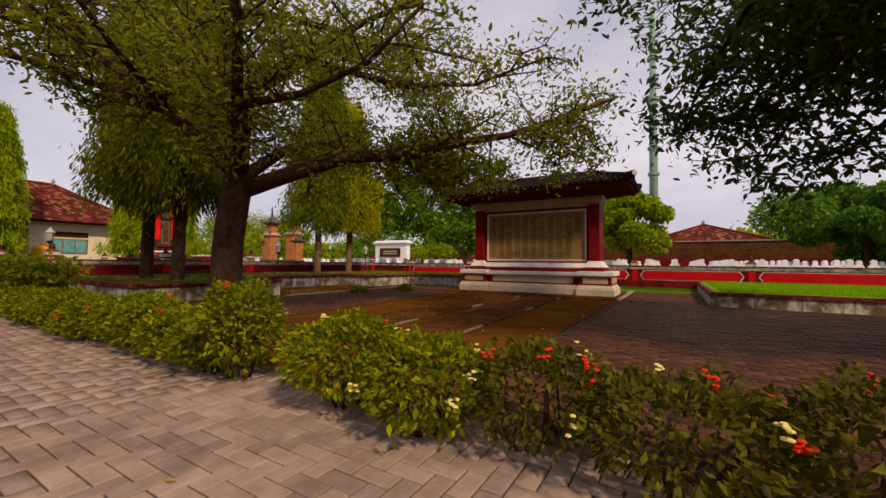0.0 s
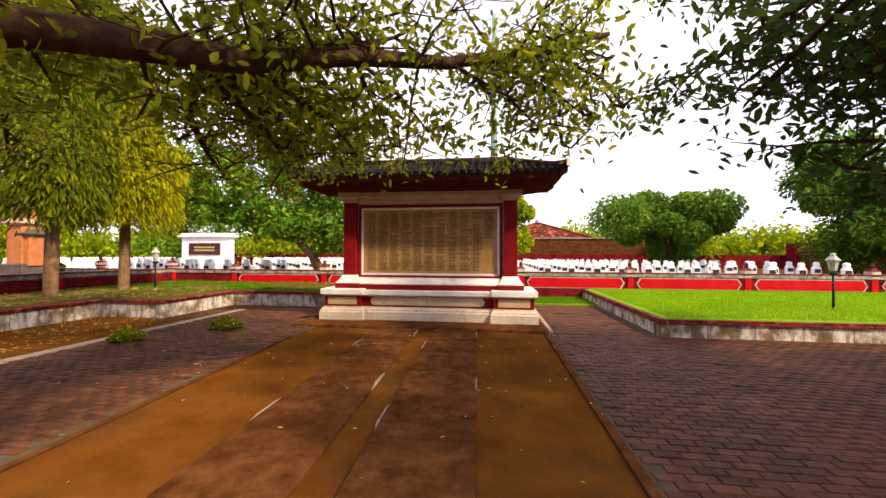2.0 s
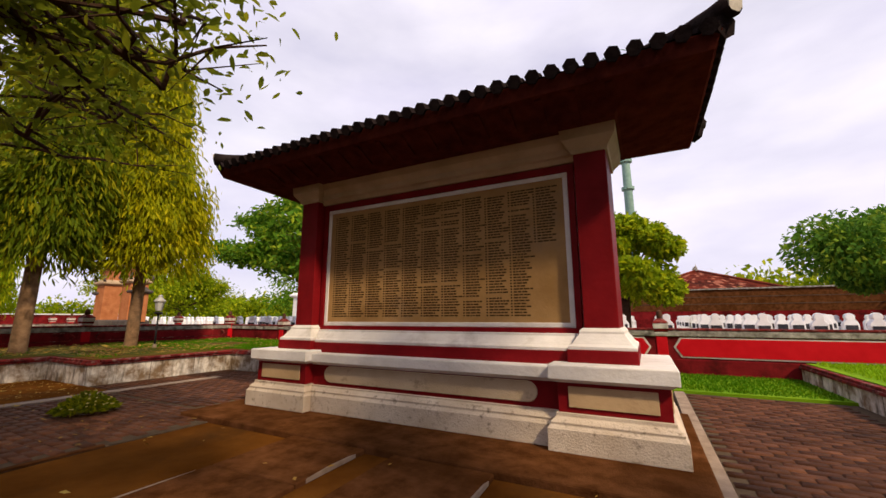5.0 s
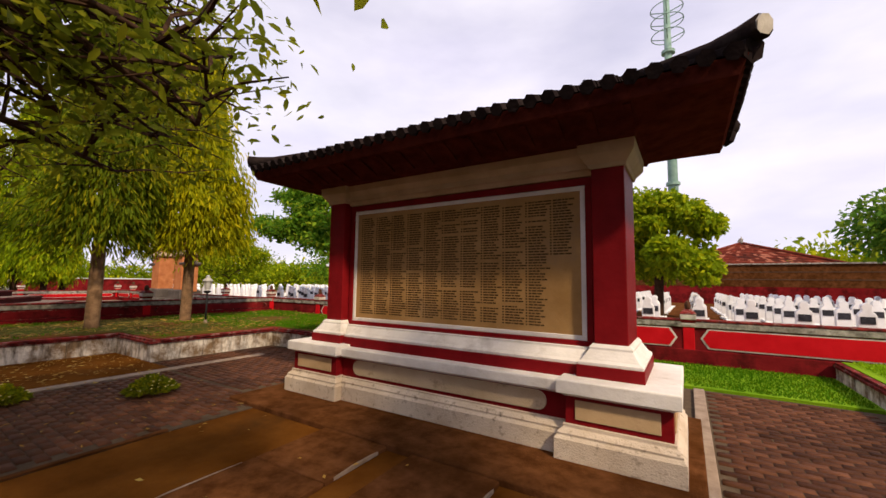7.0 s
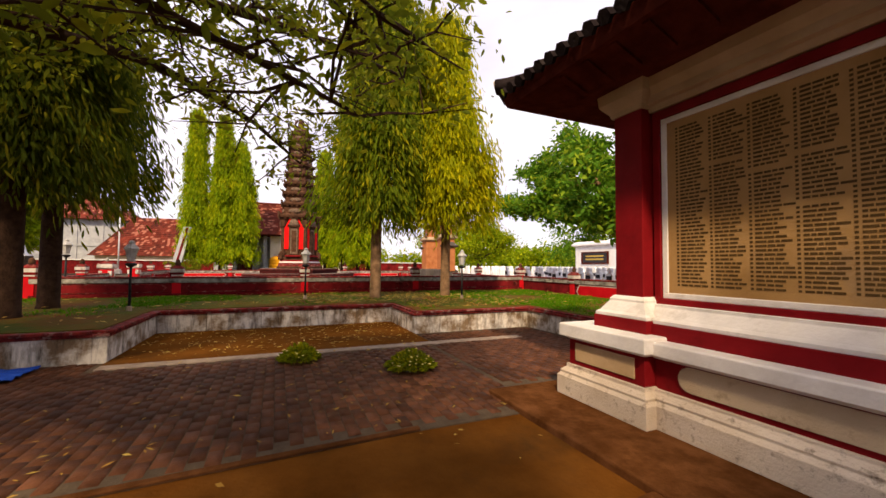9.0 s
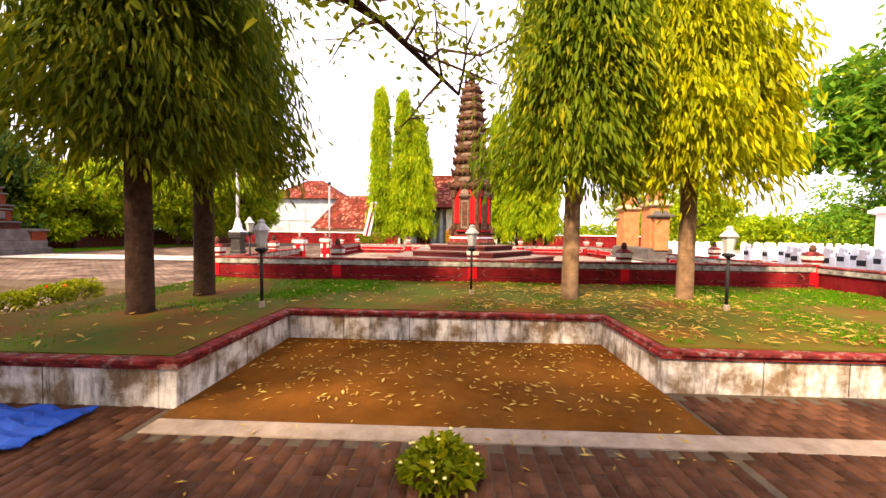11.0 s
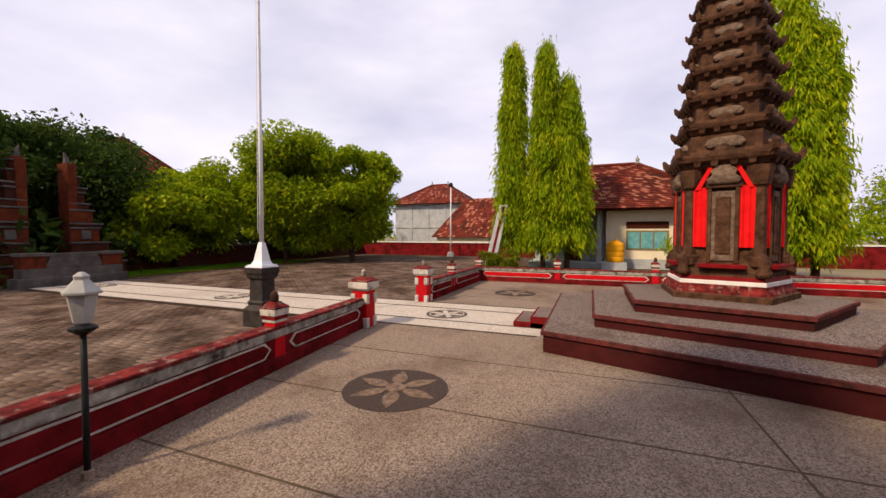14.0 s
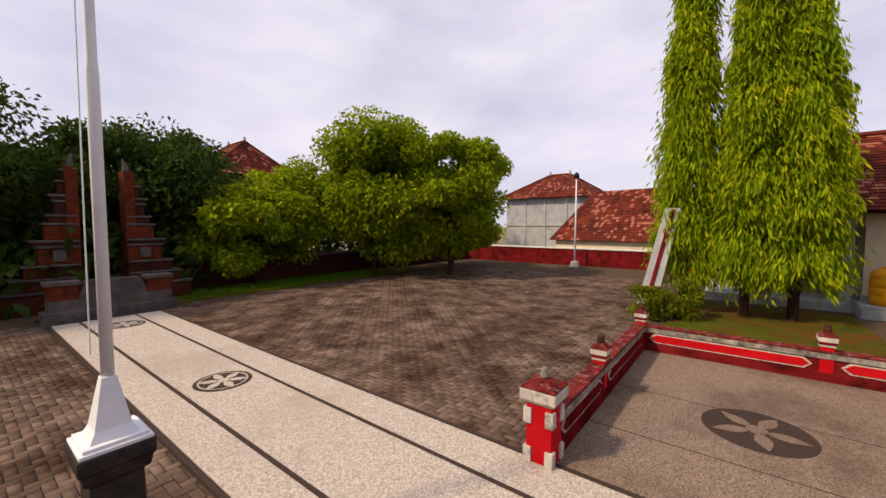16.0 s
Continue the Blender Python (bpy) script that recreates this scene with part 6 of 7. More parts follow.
spreading_tree("rain_tree", "old spreading tree with dark crooked trunk over the court", 11,
    [(-6.41, 3.25, -0.1), (-6.41, 3.25, 0.25), (-6.379, 3.252, 1.2), (-6.306, 3.306, 2), (-6.254, 3.36, 2.5)], [0.36, 0.27, 0.25, 0.25, 0.24],
    [([(-6.306, 3.306, 2.15), (-5.622, 4.059, 2.6), (-4.992, 4.706, 2.95), (-4.051, 5.521, 3.08), (-3.32, 6.068, 3.35), (-2.5, 6.7, 3.55), (-1.5, 7.3, 3.95), (-0.6, 7.7, 4.3)], 0.16, 0.03),
     ([(-4.051, 5.521, 3.08), (-3.518, 6.372, 3.6), (-3.2, 7.1, 4.1)], 0.08, 0.02),
     ([(-4.992, 4.706, 2.95), (-4.755, 5.913, 3.3), (-4.92, 7.169, 3.5), (-5, 8.5, 3.7)], 0.08, 0.02),
     ([(-6.254, 3.36, 2.4), (-6.521, 4.412, 3.2), (-6.876, 5.681, 3.8), (-7.026, 7.16, 4.3)], 0.13, 0.03),
     ([(-6.254, 3.36, 2.4), (-7.325, 3.504, 3.3), (-8.482, 3.873, 3.9), (-9.441, 4.535, 4.3)], 0.13, 0.03),
     ([(-6.254, 3.36, 2.4), (-6.046, 3.072, 3.6), (-5.521, 2.611, 4.8), (-4.691, 2.357, 5.8)], 0.15, 0.03),
     ([(-6.046, 3.072, 3.6), (-4.908, 3.431, 4.3), (-3.664, 3.9, 4.8), (-2.316, 4.375, 5.2)], 0.1, 0.02),
     ([(-6.254, 3.36, 2.4), (-6.726, 2.404, 3.4), (-7.284, 1.468, 4.2), (-7.64, 0.338, 4.9)], 0.12, 0.03),
     ([(-5.521, 2.611, 4.8), (-5.93, 3.996, 5.6), (-5.675, 5.683, 6), (-5.021, 7.167, 6.2)], 0.08, 0.02),
     ([(-6.254, 3.36, 2.4), (-5.317, 2.717, 3.3), (-4.274, 2.085, 3.9), (-3.228, 1.356, 4.4)], 0.12, 0.03),
     ([(-6.521, 4.412, 3.2), (-7.475, 5.483, 3.6), (-8.809, 6.886, 3.9), (-10, 8, 3.7), (-11.1, 8.8, 3.35)], 0.1, 0.02),
     ([(-6.876, 5.681, 3.8), (-7.613, 7.379, 4.2), (-8.2, 8.8, 4.4), (-8.6, 10.2, 4.3)], 0.08, 0.02),
     ([(-7.325, 3.504, 3.3), (-8.661, 4.905, 4.4), (-9.8, 6.4, 5), (-11, 7.4, 5.2)], 0.09, 0.02),
     ([(-6.254, 3.36, 2.4), (-6.449, 3.567, 4), (-7.015, 4.421, 5.6), (-7.861, 5.704, 6.6)], 0.14, 0.03),
     ([(-6.449, 3.567, 4), (-5.505, 4.636, 5.2), (-4.449, 5.923, 5.6), (-3.4, 7.4, 5.6)], 0.1, 0.02),
     ([(-7.015, 4.421, 5.6), (-6.457, 6.311, 6.2), (-6.2, 8.2, 6), (-6.4, 9.6, 5.4)], 0.08, 0.02),
     ([(-7.284, 1.468, 4.2), (-8.657, 1.711, 4.8), (-10.214, 2.378, 4.9)], 0.08, 0.02),
     ([(-6.726, 2.404, 3.4), (-7.888, 2.062, 3.7), (-9.041, 1.536, 4.1)], 0.07, 0.02),
     ([(-4.92, 7.169, 3.5), (-5, 8.2, 3.25), (-5.3, 9, 3)], 0.05, 0.012),
     ([(-4.755, 5.913, 3.3), (-4.917, 7.274, 3.1), (-5.2, 8.3, 2.9)], 0.05, 0.012),
     ([(-3.32, 6.068, 3.35), (-3.257, 6.59, 3.05), (-3.15, 6.9, 2.75)], 0.024, 0.008),
     ([(-3.32, 6.068, 3.35), (-2.954, 6.394, 3.1), (-2.7, 6.6, 2.8)], 0.024, 0.008),
     ([(-4.051, 5.521, 3.08), (-3.723, 6.365, 2.9), (-3.604, 6.994, 2.7)], 0.024, 0.008),
     ([(-1.5, 7.3, 3.95), (-1.7, 7.7, 3.4), (-1.85, 7.95, 2.95)], 0.024, 0.008),
     ([(-1.5, 7.3, 3.95), (-1.3, 7.6, 3.4), (-1.15, 7.8, 2.95)], 0.024, 0.008),
     ([(-2.5, 6.7, 3.55), (-1.9, 6.75, 3.2), (-1.55, 6.8, 2.85)], 0.024, 0.008),
     ([(-2, 7, 3.7), (-1.4, 6.75, 3.2), (-1.15, 6.6, 2.9)], 0.024, 0.008),
     ([(-1.5, 7.3, 3.95), (-0.9, 6.9, 3.4), (-0.75, 6.7, 3)], 0.024, 0.008),
     ([(-4.908, 3.431, 4.3), (-3.961, 4.905, 4.2), (-2.911, 5.982, 4.4), (-1.7, 6.6, 4.9)], 0.07, 0.02),
     ([(-4.755, 5.913, 3.3), (-5.734, 6.947, 3.2), (-6.5, 8.2, 3.1), (-6.9, 9.2, 2.9)], 0.06, 0.02),
     ([(-5.317, 2.717, 3.3), (-4.286, 3.065, 3.4), (-3.251, 3.32, 3.7), (-2.216, 3.176, 4.1)], 0.07, 0.02),
     ([(-6.726, 2.404, 3.4), (-6.092, 1.456, 3.8), (-5.25, 0.521, 4.2)], 0.07, 0.02),
     ([(-4.92, 7.169, 3.5), (-5.8, 8.4, 3.6), (-6.4, 9.4, 3.3)], 0.05, 0.012),
     ([(-4.449, 5.923, 5.6), (-4.805, 7.592, 5.2), (-5, 8.8, 4.7)], 0.05, 0.012),
     ([(-4.7, 6.0, 3.3), (-4.4, 7.2, 3.4), (-4.1, 8.2, 3.3), (-3.9, 8.8, 3.1)], 0.05, 0.012),
     ([(-4.9, 7.2, 3.5), (-4.6, 8.2, 3.3), (-4.5, 9.0, 2.9)], 0.05, 0.012),
     ([(-6.7, 2.4, 3.4), (-7.6, 1.0, 3.8), (-8.4, -0.2, 4.0)], 0.07, 0.02),
     ([(-7.25, 1.5, 4.2), (-8.8, 0.8, 4.8), (-10.2, 0.2, 5.0)], 0.07, 0.02),
     ([(-7.25, 1.5, 4.2), (-7.6, 0.6, 5.6), (-8.2, 0.0, 6.4)], 0.07, 0.02),
     ([(-6.4, 3.6, 4.0), (-7.8, 2.8, 5.4), (-9.2, 2.2, 6.2)], 0.08, 0.02)],
    M_LEAF_A, M_BARK, 0.11, 8, 0.3, 0.3, 1.0)
spreading_tree("fig_tree", "dark broad-leaved tree hanging low over the pavers", 12,
    [(5.4, 3.6, -0.1), (5.4, 3.6, 0.3), (5.3, 3.65, 1.6), (5.1, 3.8, 2.9)], [0.42, 0.32, 0.28, 0.26],
    [([(5.1, 3.8, 2.9), (3.8, 4.6, 3.8), (2.4, 5.5, 4.3), (1.2, 6.2, 4.4)], 0.17, 0.025),
     ([(3.8, 4.6, 3.8), (2.8, 6.0, 4.4), (1.7, 7.4, 4.5), (0.9, 8.4, 4.2)], 0.1, 0.02),
     ([(5.1, 3.8, 2.9), (4.4, 5.4, 3.8), (3.6, 7.2, 4.2), (2.9, 8.6, 4.0)], 0.15, 0.025),
     ([(5.1, 3.8, 2.9), (5.2, 5.8, 3.6), (5.0, 7.8, 4.0), (4.6, 9.4, 3.9)], 0.15, 0.025),
     ([(5.1, 3.8, 2.9), (3.6, 3.4, 3.9), (2.0, 3.2, 4.6), (0.6, 3.4, 4.8)], 0.14, 0.025),
     ([(5.1, 3.8, 2.9), (6.4, 5.2, 3.8), (7.4, 7.0, 4.2)], 0.13, 0.03),
     ([(2.4, 5.5, 4.3), (1.7, 6.3, 3.8), (1.2, 6.9, 3.3)], 0.05, 0.012),
     ([(3.6, 3.4, 3.9), (2.6, 4.6, 3.5), (1.8, 5.6, 3.3), (1.2, 6.4, 3.1)], 0.06, 0.015),
     ([(5.1, 3.8, 2.9), (6.0, 5.0, 3.2), (6.6, 6.6, 3.2), (6.4, 8.2, 3.0)], 0.08, 0.02),
     ([(5.1, 3.8, 2.9), (4.6, 4.2, 4.6), (3.6, 4.8, 5.2), (2.6, 5.6, 5.2)], 0.14, 0.03),
     ([(4.6, 4.2, 4.6), (5.2, 6.0, 5.2), (5.0, 8.0, 5.4)], 0.1, 0.02),
     ([(3.8, 4.6, 3.8), (3.2, 5.6, 4.8), (3.6, 7.0, 5.2)], 0.08, 0.02),
     ([(5.2, 5.8, 3.6), (4.2, 6.6, 4.6), (4.0, 7.8, 5.0)], 0.08, 0.02),
     ([(3.6, 3.4, 3.9), (2.6, 4.2, 4.6), (1.8, 5.0, 5.0)], 0.07, 0.02),
     ([(6.4, 5.2, 3.8), (6.4, 7.4, 4.6)], 0.07, 0.02),
     ([(2.0, 3.2, 4.6), (0.9, 4.2, 4.7), (0.0, 5.2, 4.7)], 0.05, 0.012),
     ([(4.4, 5.4, 3.8), (3.4, 6.4, 3.7), (2.6, 7.2, 3.6)], 0.06, 0.015),
     # two high limbs added across the sun's path, to dapple the memorial panel
     ([(2.4, 5.5, 4.3), (2.2, 7.0, 5.2), (1.4, 8.6, 5.6)], 0.06, 0.015),
     ([(3.8, 4.6, 3.8), (2.6, 6.6, 5.6), (1.4, 8.0, 6.2), (0.3, 8.8, 5.8)], 0.08, 0.015),
     ([(2.4, 5.5, 4.3), (2.0, 6.0, 3.4), (1.7, 6.5, 2.8), (1.5, 7.0, 2.4)], 0.05, 0.012),
     ([(3.6, 3.4, 3.9), (3.0, 5.0, 3.1), (2.6, 6.2, 2.7), (2.3, 7.2, 2.4)], 0.06, 0.015),
     ([(2.0, 3.2, 4.6), (1.2, 4.8, 4.0), (0.7, 6.0, 3.5), (0.5, 6.8, 3.1)], 0.05, 0.012),
     ([(5.1, 3.8, 2.9), (4.6, 3.2, 4.4), (3.4, 2.4, 5.4), (2.2, 1.8, 5.8)], 0.13, 0.03)],
    M_LEAF_D, M_BARK, 0.14, 9, 0.28, 0.32, 0.95, 0.0)
spreading_tree("frangipani_tree", "leafy frangipani tree leaning behind the cemetery wall", 13,
    [(-9.3, 18.6, -0.1), (-9.5, 18.7, 0.7), (-10.0, 18.9, 1.5), (-10.6, 19.1, 2.0)], [0.26, 0.22, 0.2, 0.18],
    [([(-10.6, 19.1, 2.0), (-12.0, 19.2, 2.7), (-13.6, 19.4, 3.1), (-14.8, 19.2, 3.3)], 0.14, 0.05),
     ([(-10.6, 19.1, 2.0), (-11.2, 19.6, 3.2), (-11.9, 20.2, 4.4), (-12.4, 20.6, 5.4)], 0.14, 0.05),
     ([(-10.0, 18.9, 1.5), (-9.6, 19.0, 2.8), (-9.4, 19.4, 4.0), (-9.6, 19.6, 5.0)], 0.12, 0.05),
     ([(-12.0, 19.2, 2.7), (-12.6, 18.6, 3.8), (-13.2, 18.4, 4.9)], 0.1, 0.04),
     ([(-10.0, 18.9, 1.5), (-8.9, 18.6, 2.4), (-8.0, 18.5, 3.2), (-7.4, 18.8, 3.9)], 0.11, 0.04),
     ([(-11.2, 19.6, 3.2), (-10.4, 20.4, 4.2), (-10.6, 21.0, 5.2)], 0.1, 0.04),
     ([(-12.0, 19.2, 2.7), (-13.6, 19.8, 4.2), (-14.6, 20.0, 5.6), (-15.2, 20.2, 6.6)], 0.1, 0.04),
     ([(-11.9, 20.2, 4.4), (-11.6, 20.4, 6.0), (-11.2, 20.4, 7.2)], 0.09, 0.03),
     ([(-13.6, 19.4, 3.1), (-15.6, 19.6, 4.0), (-17.0, 19.8, 5.0)], 0.09, 0.03),
     ([(-14.8, 19.2, 3.3), (-16.6, 19.4, 3.6), (-18.4, 19.6, 4.3)], 0.07, 0.03),
     ([(-15.6, 19.6, 4.0), (-17.0, 20.2, 5.4), (-17.8, 20.4, 6.4)], 0.07, 0.03),
     ([(-9.4, 19.4, 4.0), (-8.6, 19.6, 5.4), (-8.4, 19.6, 6.4)], 0.08, 0.03),
     ([(-11.9, 20.2, 4.4), (-13.0, 20.6, 5.8), (-13.4, 20.6, 7.2)], 0.09, 0.03),
     ([(-15.6, 19.6, 4.0), (-18.0, 20.0, 5.4), (-19.4, 20.4, 6.3)], 0.07, 0.03),
     ([(-16.6, 19.4, 3.6), (-19.0, 19.6, 4.2), (-20.6, 19.8, 4.6)], 0.07, 0.03),
     ([(-13.6, 19.8, 4.2), (-15.5, 20.4, 6.2), (-16.6, 20.6, 7.2)], 0.07, 0.03)],
    M_LEAF_F, M_PALEBARK, 0.27, 14, 0.36, 0.4, 0.8, 0.35)


def columnar_tree(x, y, z, label, seed, h, z_low, r_low, r_top, leaf, bark, n, size, trunk_r=0.13, group="", top_lean=0.0):
    """A straight trunk with long leaves that hang down in tiers."""
    r = np.random.default_rng(seed)
    t = thing("mast_tree", (x, y, z), label, "tree", group)
    lean = r.normal(0, 0.12, 2) + top_lean
    stem = [(0, 0, -0.15), (0, 0, 0.1), (0.02, 0.01, z_low), (lean[0] * 0.5, lean[1] * 0.5, h * 0.6), (lean[0], lean[1], h * 0.97)]
    part("trunk", Geo().tube(stem, [trunk_r * 1.5, trunk_r * 1.1, trunk_r, trunk_r * 0.7, 0.025], 10), bark, t, "", smooth=True)
    per = 54
    m = n // per
    u = r.random(m) ** 0.85
    lump = np.array([noise.noise(Vector((seed * 3.1, k * 0.45, 0))) for k in range(40)])
    ang = r.uniform(0, 2 * np.pi, m)
    width = r_top + (r_low - r_top) * (1 - u) ** 0.75
    width *= 1 + 0.8 * lump[(u * 20 + (ang * 3)).astype(int) % 40]
    rad = width * np.sqrt(r.uniform(0.25, 1.0, m))
    cz = z_low + u * (h - z_low)
    cx, cy = rad * np.cos(ang) + lean[0] * u, rad * np.sin(ang) + lean[1] * u
    twigs = Geo()
    for k in range(0, m, 3):
        twigs.tube([(lean[0] * u[k], lean[1] * u[k], cz[k] + 0.15), (cx[k], cy[k], cz[k])], [0.012, 0.005], 3)
    part("branchwork", twigs, bark, t, "", kind="stuff")
    c = np.repeat(np.stack([cx, cy, cz], 1), per, 0)
    off = r.normal(0, 1, c.shape) * np.array([0.15, 0.15, 0.27])
    c = c + off
    out = unit(np.stack([np.cos(np.repeat(ang, per)), np.sin(np.repeat(ang, per)), np.zeros(len(c))], 1))
    d = unit(out * r.uniform(0.1, 0.8, (len(c), 1)) + r.normal(0, 0.25, c.shape) + np.array([0, 0, -1.0]))
    s = unit(np.cross(d, r.normal(0, 1, c.shape)))
    ln = size * r.uniform(0.6, 1.3, len(c))
    v, f = (blades6 if size < 0.2 else cards)(c, d, s, ln, ln * 0.2, 0.05)
    part("crown", card_mesh("crown", v, f, leaf), leaf, t, "", kind="stuff")
    return t


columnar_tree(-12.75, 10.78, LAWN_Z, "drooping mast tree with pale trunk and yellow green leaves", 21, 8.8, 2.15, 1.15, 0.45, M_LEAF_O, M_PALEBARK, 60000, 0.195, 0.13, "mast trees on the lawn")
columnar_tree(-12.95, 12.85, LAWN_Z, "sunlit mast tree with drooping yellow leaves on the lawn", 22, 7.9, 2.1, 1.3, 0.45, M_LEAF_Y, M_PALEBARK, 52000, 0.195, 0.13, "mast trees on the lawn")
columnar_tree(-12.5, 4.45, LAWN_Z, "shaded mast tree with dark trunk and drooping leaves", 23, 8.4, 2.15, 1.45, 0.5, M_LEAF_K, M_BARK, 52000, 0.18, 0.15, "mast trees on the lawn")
columnar_tree(-11.0, 4.57, LAWN_Z, "dense shaded mast tree with low drooping dark leaves", 24, 8.0, 2.1, 1.2, 0.45, M_LEAF_K, M_BARK, 52000, 0.18, 0.15, "mast trees on the lawn")
for k, (x, y, h, rl) in enumerate(((-36.4, 2.75, 12.3, 1.05), (-36.2, 4.5, 11.9, 1.1), (-36.5, 5.75, 10.2, 1.2), (-34.4, 11.9, 9.6, 1.05), (-33.6, 13.1, 11.4, 1.15), (-33.0, 14.2, 11.0, 1.1), (-33.4, 15.1, 9.6, 0.8))):
    columnar_tree(x, y, 0.2, "tall narrow mast tree with bright drooping foliage", 31 + k, h, 1.2, rl * 1.05, 0.22, M_LEAF_M, M_BARK, 30000, 0.3, 0.14, "tall mast trees beyond the plaza")


def round_tree(name, x, y, z, label, seed, centre_z, rx, rz, leaf, n, size, lumps=26, trunk_r=0.16, low=-0.7):
    """A short trunk, forking limbs, and a crown of leafy lumps with gaps between."""
    r = np.random.default_rng(seed)
    t = thing(name, (x, y, z), label, "tree" if trunk_r > 0.1 else "bush")
    part("trunk", Geo().tube([(0, 0, -0.2), (0, 0, 0.2), (0.05, 0.02, centre_z - 0.6 * rz), (0.1, 0.1, centre_z)], [trunk_r * 1.5, trunk_r * 1.1, trunk_r, trunk_r * 0.5], 9), M_BARK, t, "", smooth=True)
    d = unit(r.normal(0, 1, (lumps, 3)))
    d[:, 2] = np.maximum(d[:, 2], low)
    reach = r.uniform(0.5, 1.0, lumps)
    c = d * reach[:, None] * np.array([rx, rx, rz]) + np.array([0, 0, centre_z])
    for k in range(0, lumps, 3):
        part("limb", Geo().tube(jag(r, (0.03, 0.02, centre_z - 0.55 * rz), tuple(c[k]), 5, 0.08), [trunk_r * 0.55, trunk_r * 0.4, trunk_r * 0.3, trunk_r * 0.2, 0.015], 5), M_BARK, t, "", smooth=True)
    per = n // lumps
    lr = rx * r.uniform(0.13, 0.34, lumps) * (1.0 if lumps > 36 else 1.45)
    q = unit(r.normal(0, 1, (lumps * per, 3)))
    pos = np.repeat(c, per, 0) + q * (np.repeat(lr, per) * r.uniform(0.3, 1.3, lumps * per))[:, None] * np.array([1, 1, 0.75])
    dd = unit(q * 0.8 + r.normal(0, 0.6, q.shape) + np.array([0, 0, -0.25]))
    s = unit(np.cross(dd, r.normal(0, 1, q.shape)))
    ln = size * r.uniform(0.6, 1.3, len(q))
    v, f = cards(pos, dd, s, ln, ln * 0.5, 0.1)
    part("crown", card_mesh("crown", v, f, leaf), leaf, t, "", kind="stuff")
    return t


for k, (x, y, cz, rx, rz, mat_l, n, lum, lab) in enumerate((
    (-36.0, -13.4, 5.0, 3.3, 4.3, M_LEAF_R, 50000, 22, "broad rounded green tree at the yard's edge"),
    (-39.0, -9.8, 4.9, 3.1, 4.3, M_LEAF_R, 46000, 22, "rounded leafy tree beside the yard wall"),
    (-29.8, -15.6, 3.0, 2.7, 2.0, M_LEAF_R, 36000, 18, "bushy low yellow green tree under taller trees"),
    (-33.0, -17.5, 4.2, 3.6, 3.2, M_LEAF_R, 24000, 30, "shaded green tree behind the brick wall"),
    (-26.5, -20.5, 5.2, 5.2, 3.0, M_LEAF_D, 34000, 44, "dark umbrella-shaped tree behind the split gate"),
    (-23.0, -20.0, 3.4, 3.0, 2.8, M_LEAF_D, 16000, 26, "dark tree filling the gap behind the gate"),
    (-19.0, -18.6, 4.4, 4.6, 4.2, M_LEAF_D, 34000, 44, "dark tall tree beyond the brick wall"),
    (-13.0, -18.0, 4.6, 4.0, 3.4, M_LEAF_D, 16000, 26, "dark shady tree beyond the brick wall"),
    (-42.5, -22.0, 5.0, 4.0, 3.6, M_LEAF_R, 15000, 26, "green tree beyond the yard wall"),
    (-43.5, -13.0, 3.0, 3.0, 2.8, M_LEAF_R, 16000, 26, "small green tree at the yard corner"),
    (-2.0, 25.0, 3.3, 2.1, 1.6, M_LEAF_R, 30000, 17, "bright yellow green tree among the graves"),
    (9.6, 30.0, 3.5, 3.6, 2.5, M_LEAF_G, 44000, 9, "broad dark green mango tree among the graves"),
    (17.8, 24.0, 4.2, 4.2, 3.5, M_LEAF_G, 40000, 13, "large green tree beside the cemetery"),
    (16.0, 44.0, 3.8, 4.5, 2.8, M_LEAF_R, 10000, 24, "distant green tree behind the cemetery"),
    (-7.5, 47.0, 4.0, 4.2, 3.0, M_LEAF_R, 9000, 22, "distant rounded tree behind the cemetery"),
    (-16.0, 45.0, 3.6, 4.6, 3.0, M_LEAF_F, 10000, 24, "distant bright tree behind the cemetery"),
    (-25.0, 44.0, 3.6, 4.8, 3.2, M_LEAF_R, 10000, 24, "distant green tree behind the cemetery"),
    (-34.0, 40.0, 3.8, 4.8, 3.2, M_LEAF_F, 10000, 24, "distant green tree beyond the gate"),
    (-42.0, 30.0, 3.4, 3.8, 2.8, M_LEAF_R, 9000, 22, "distant tree behind the cemetery wall"),
    (-54.0, 32.0, 4.2, 4.6, 3.4, M_LEAF_R, 16000, 24, "large green tree beyond the western wall"),
    (-55.0, -22.0, 4.0, 4.4, 3.2, M_LEAF_D, 8000, 22, "distant dark tree behind the yard"))):
    round_tree("tree", x, y, 0, lab, 60 + k, cz, rx, rz, mat_l, int(n * 1.15), 0.27 if n > 14000 else 0.32, int(lum * 1.5))
for k, (x, y, rx) in enumerate(((-34.6, 2.9, 0.75), (-33.8, 1.9, 0.6), (-34.2, 12.4, 0.7), (-9.8, 1.4, 0.8))):
    round_tree("bush", x, y, 0.0 if k == 3 else 0.2, "small clipped dark green bush", 90 + k, 0.6, rx, 0.6, M_LEAF_A, 2600, 0.12, 14, 0.04)


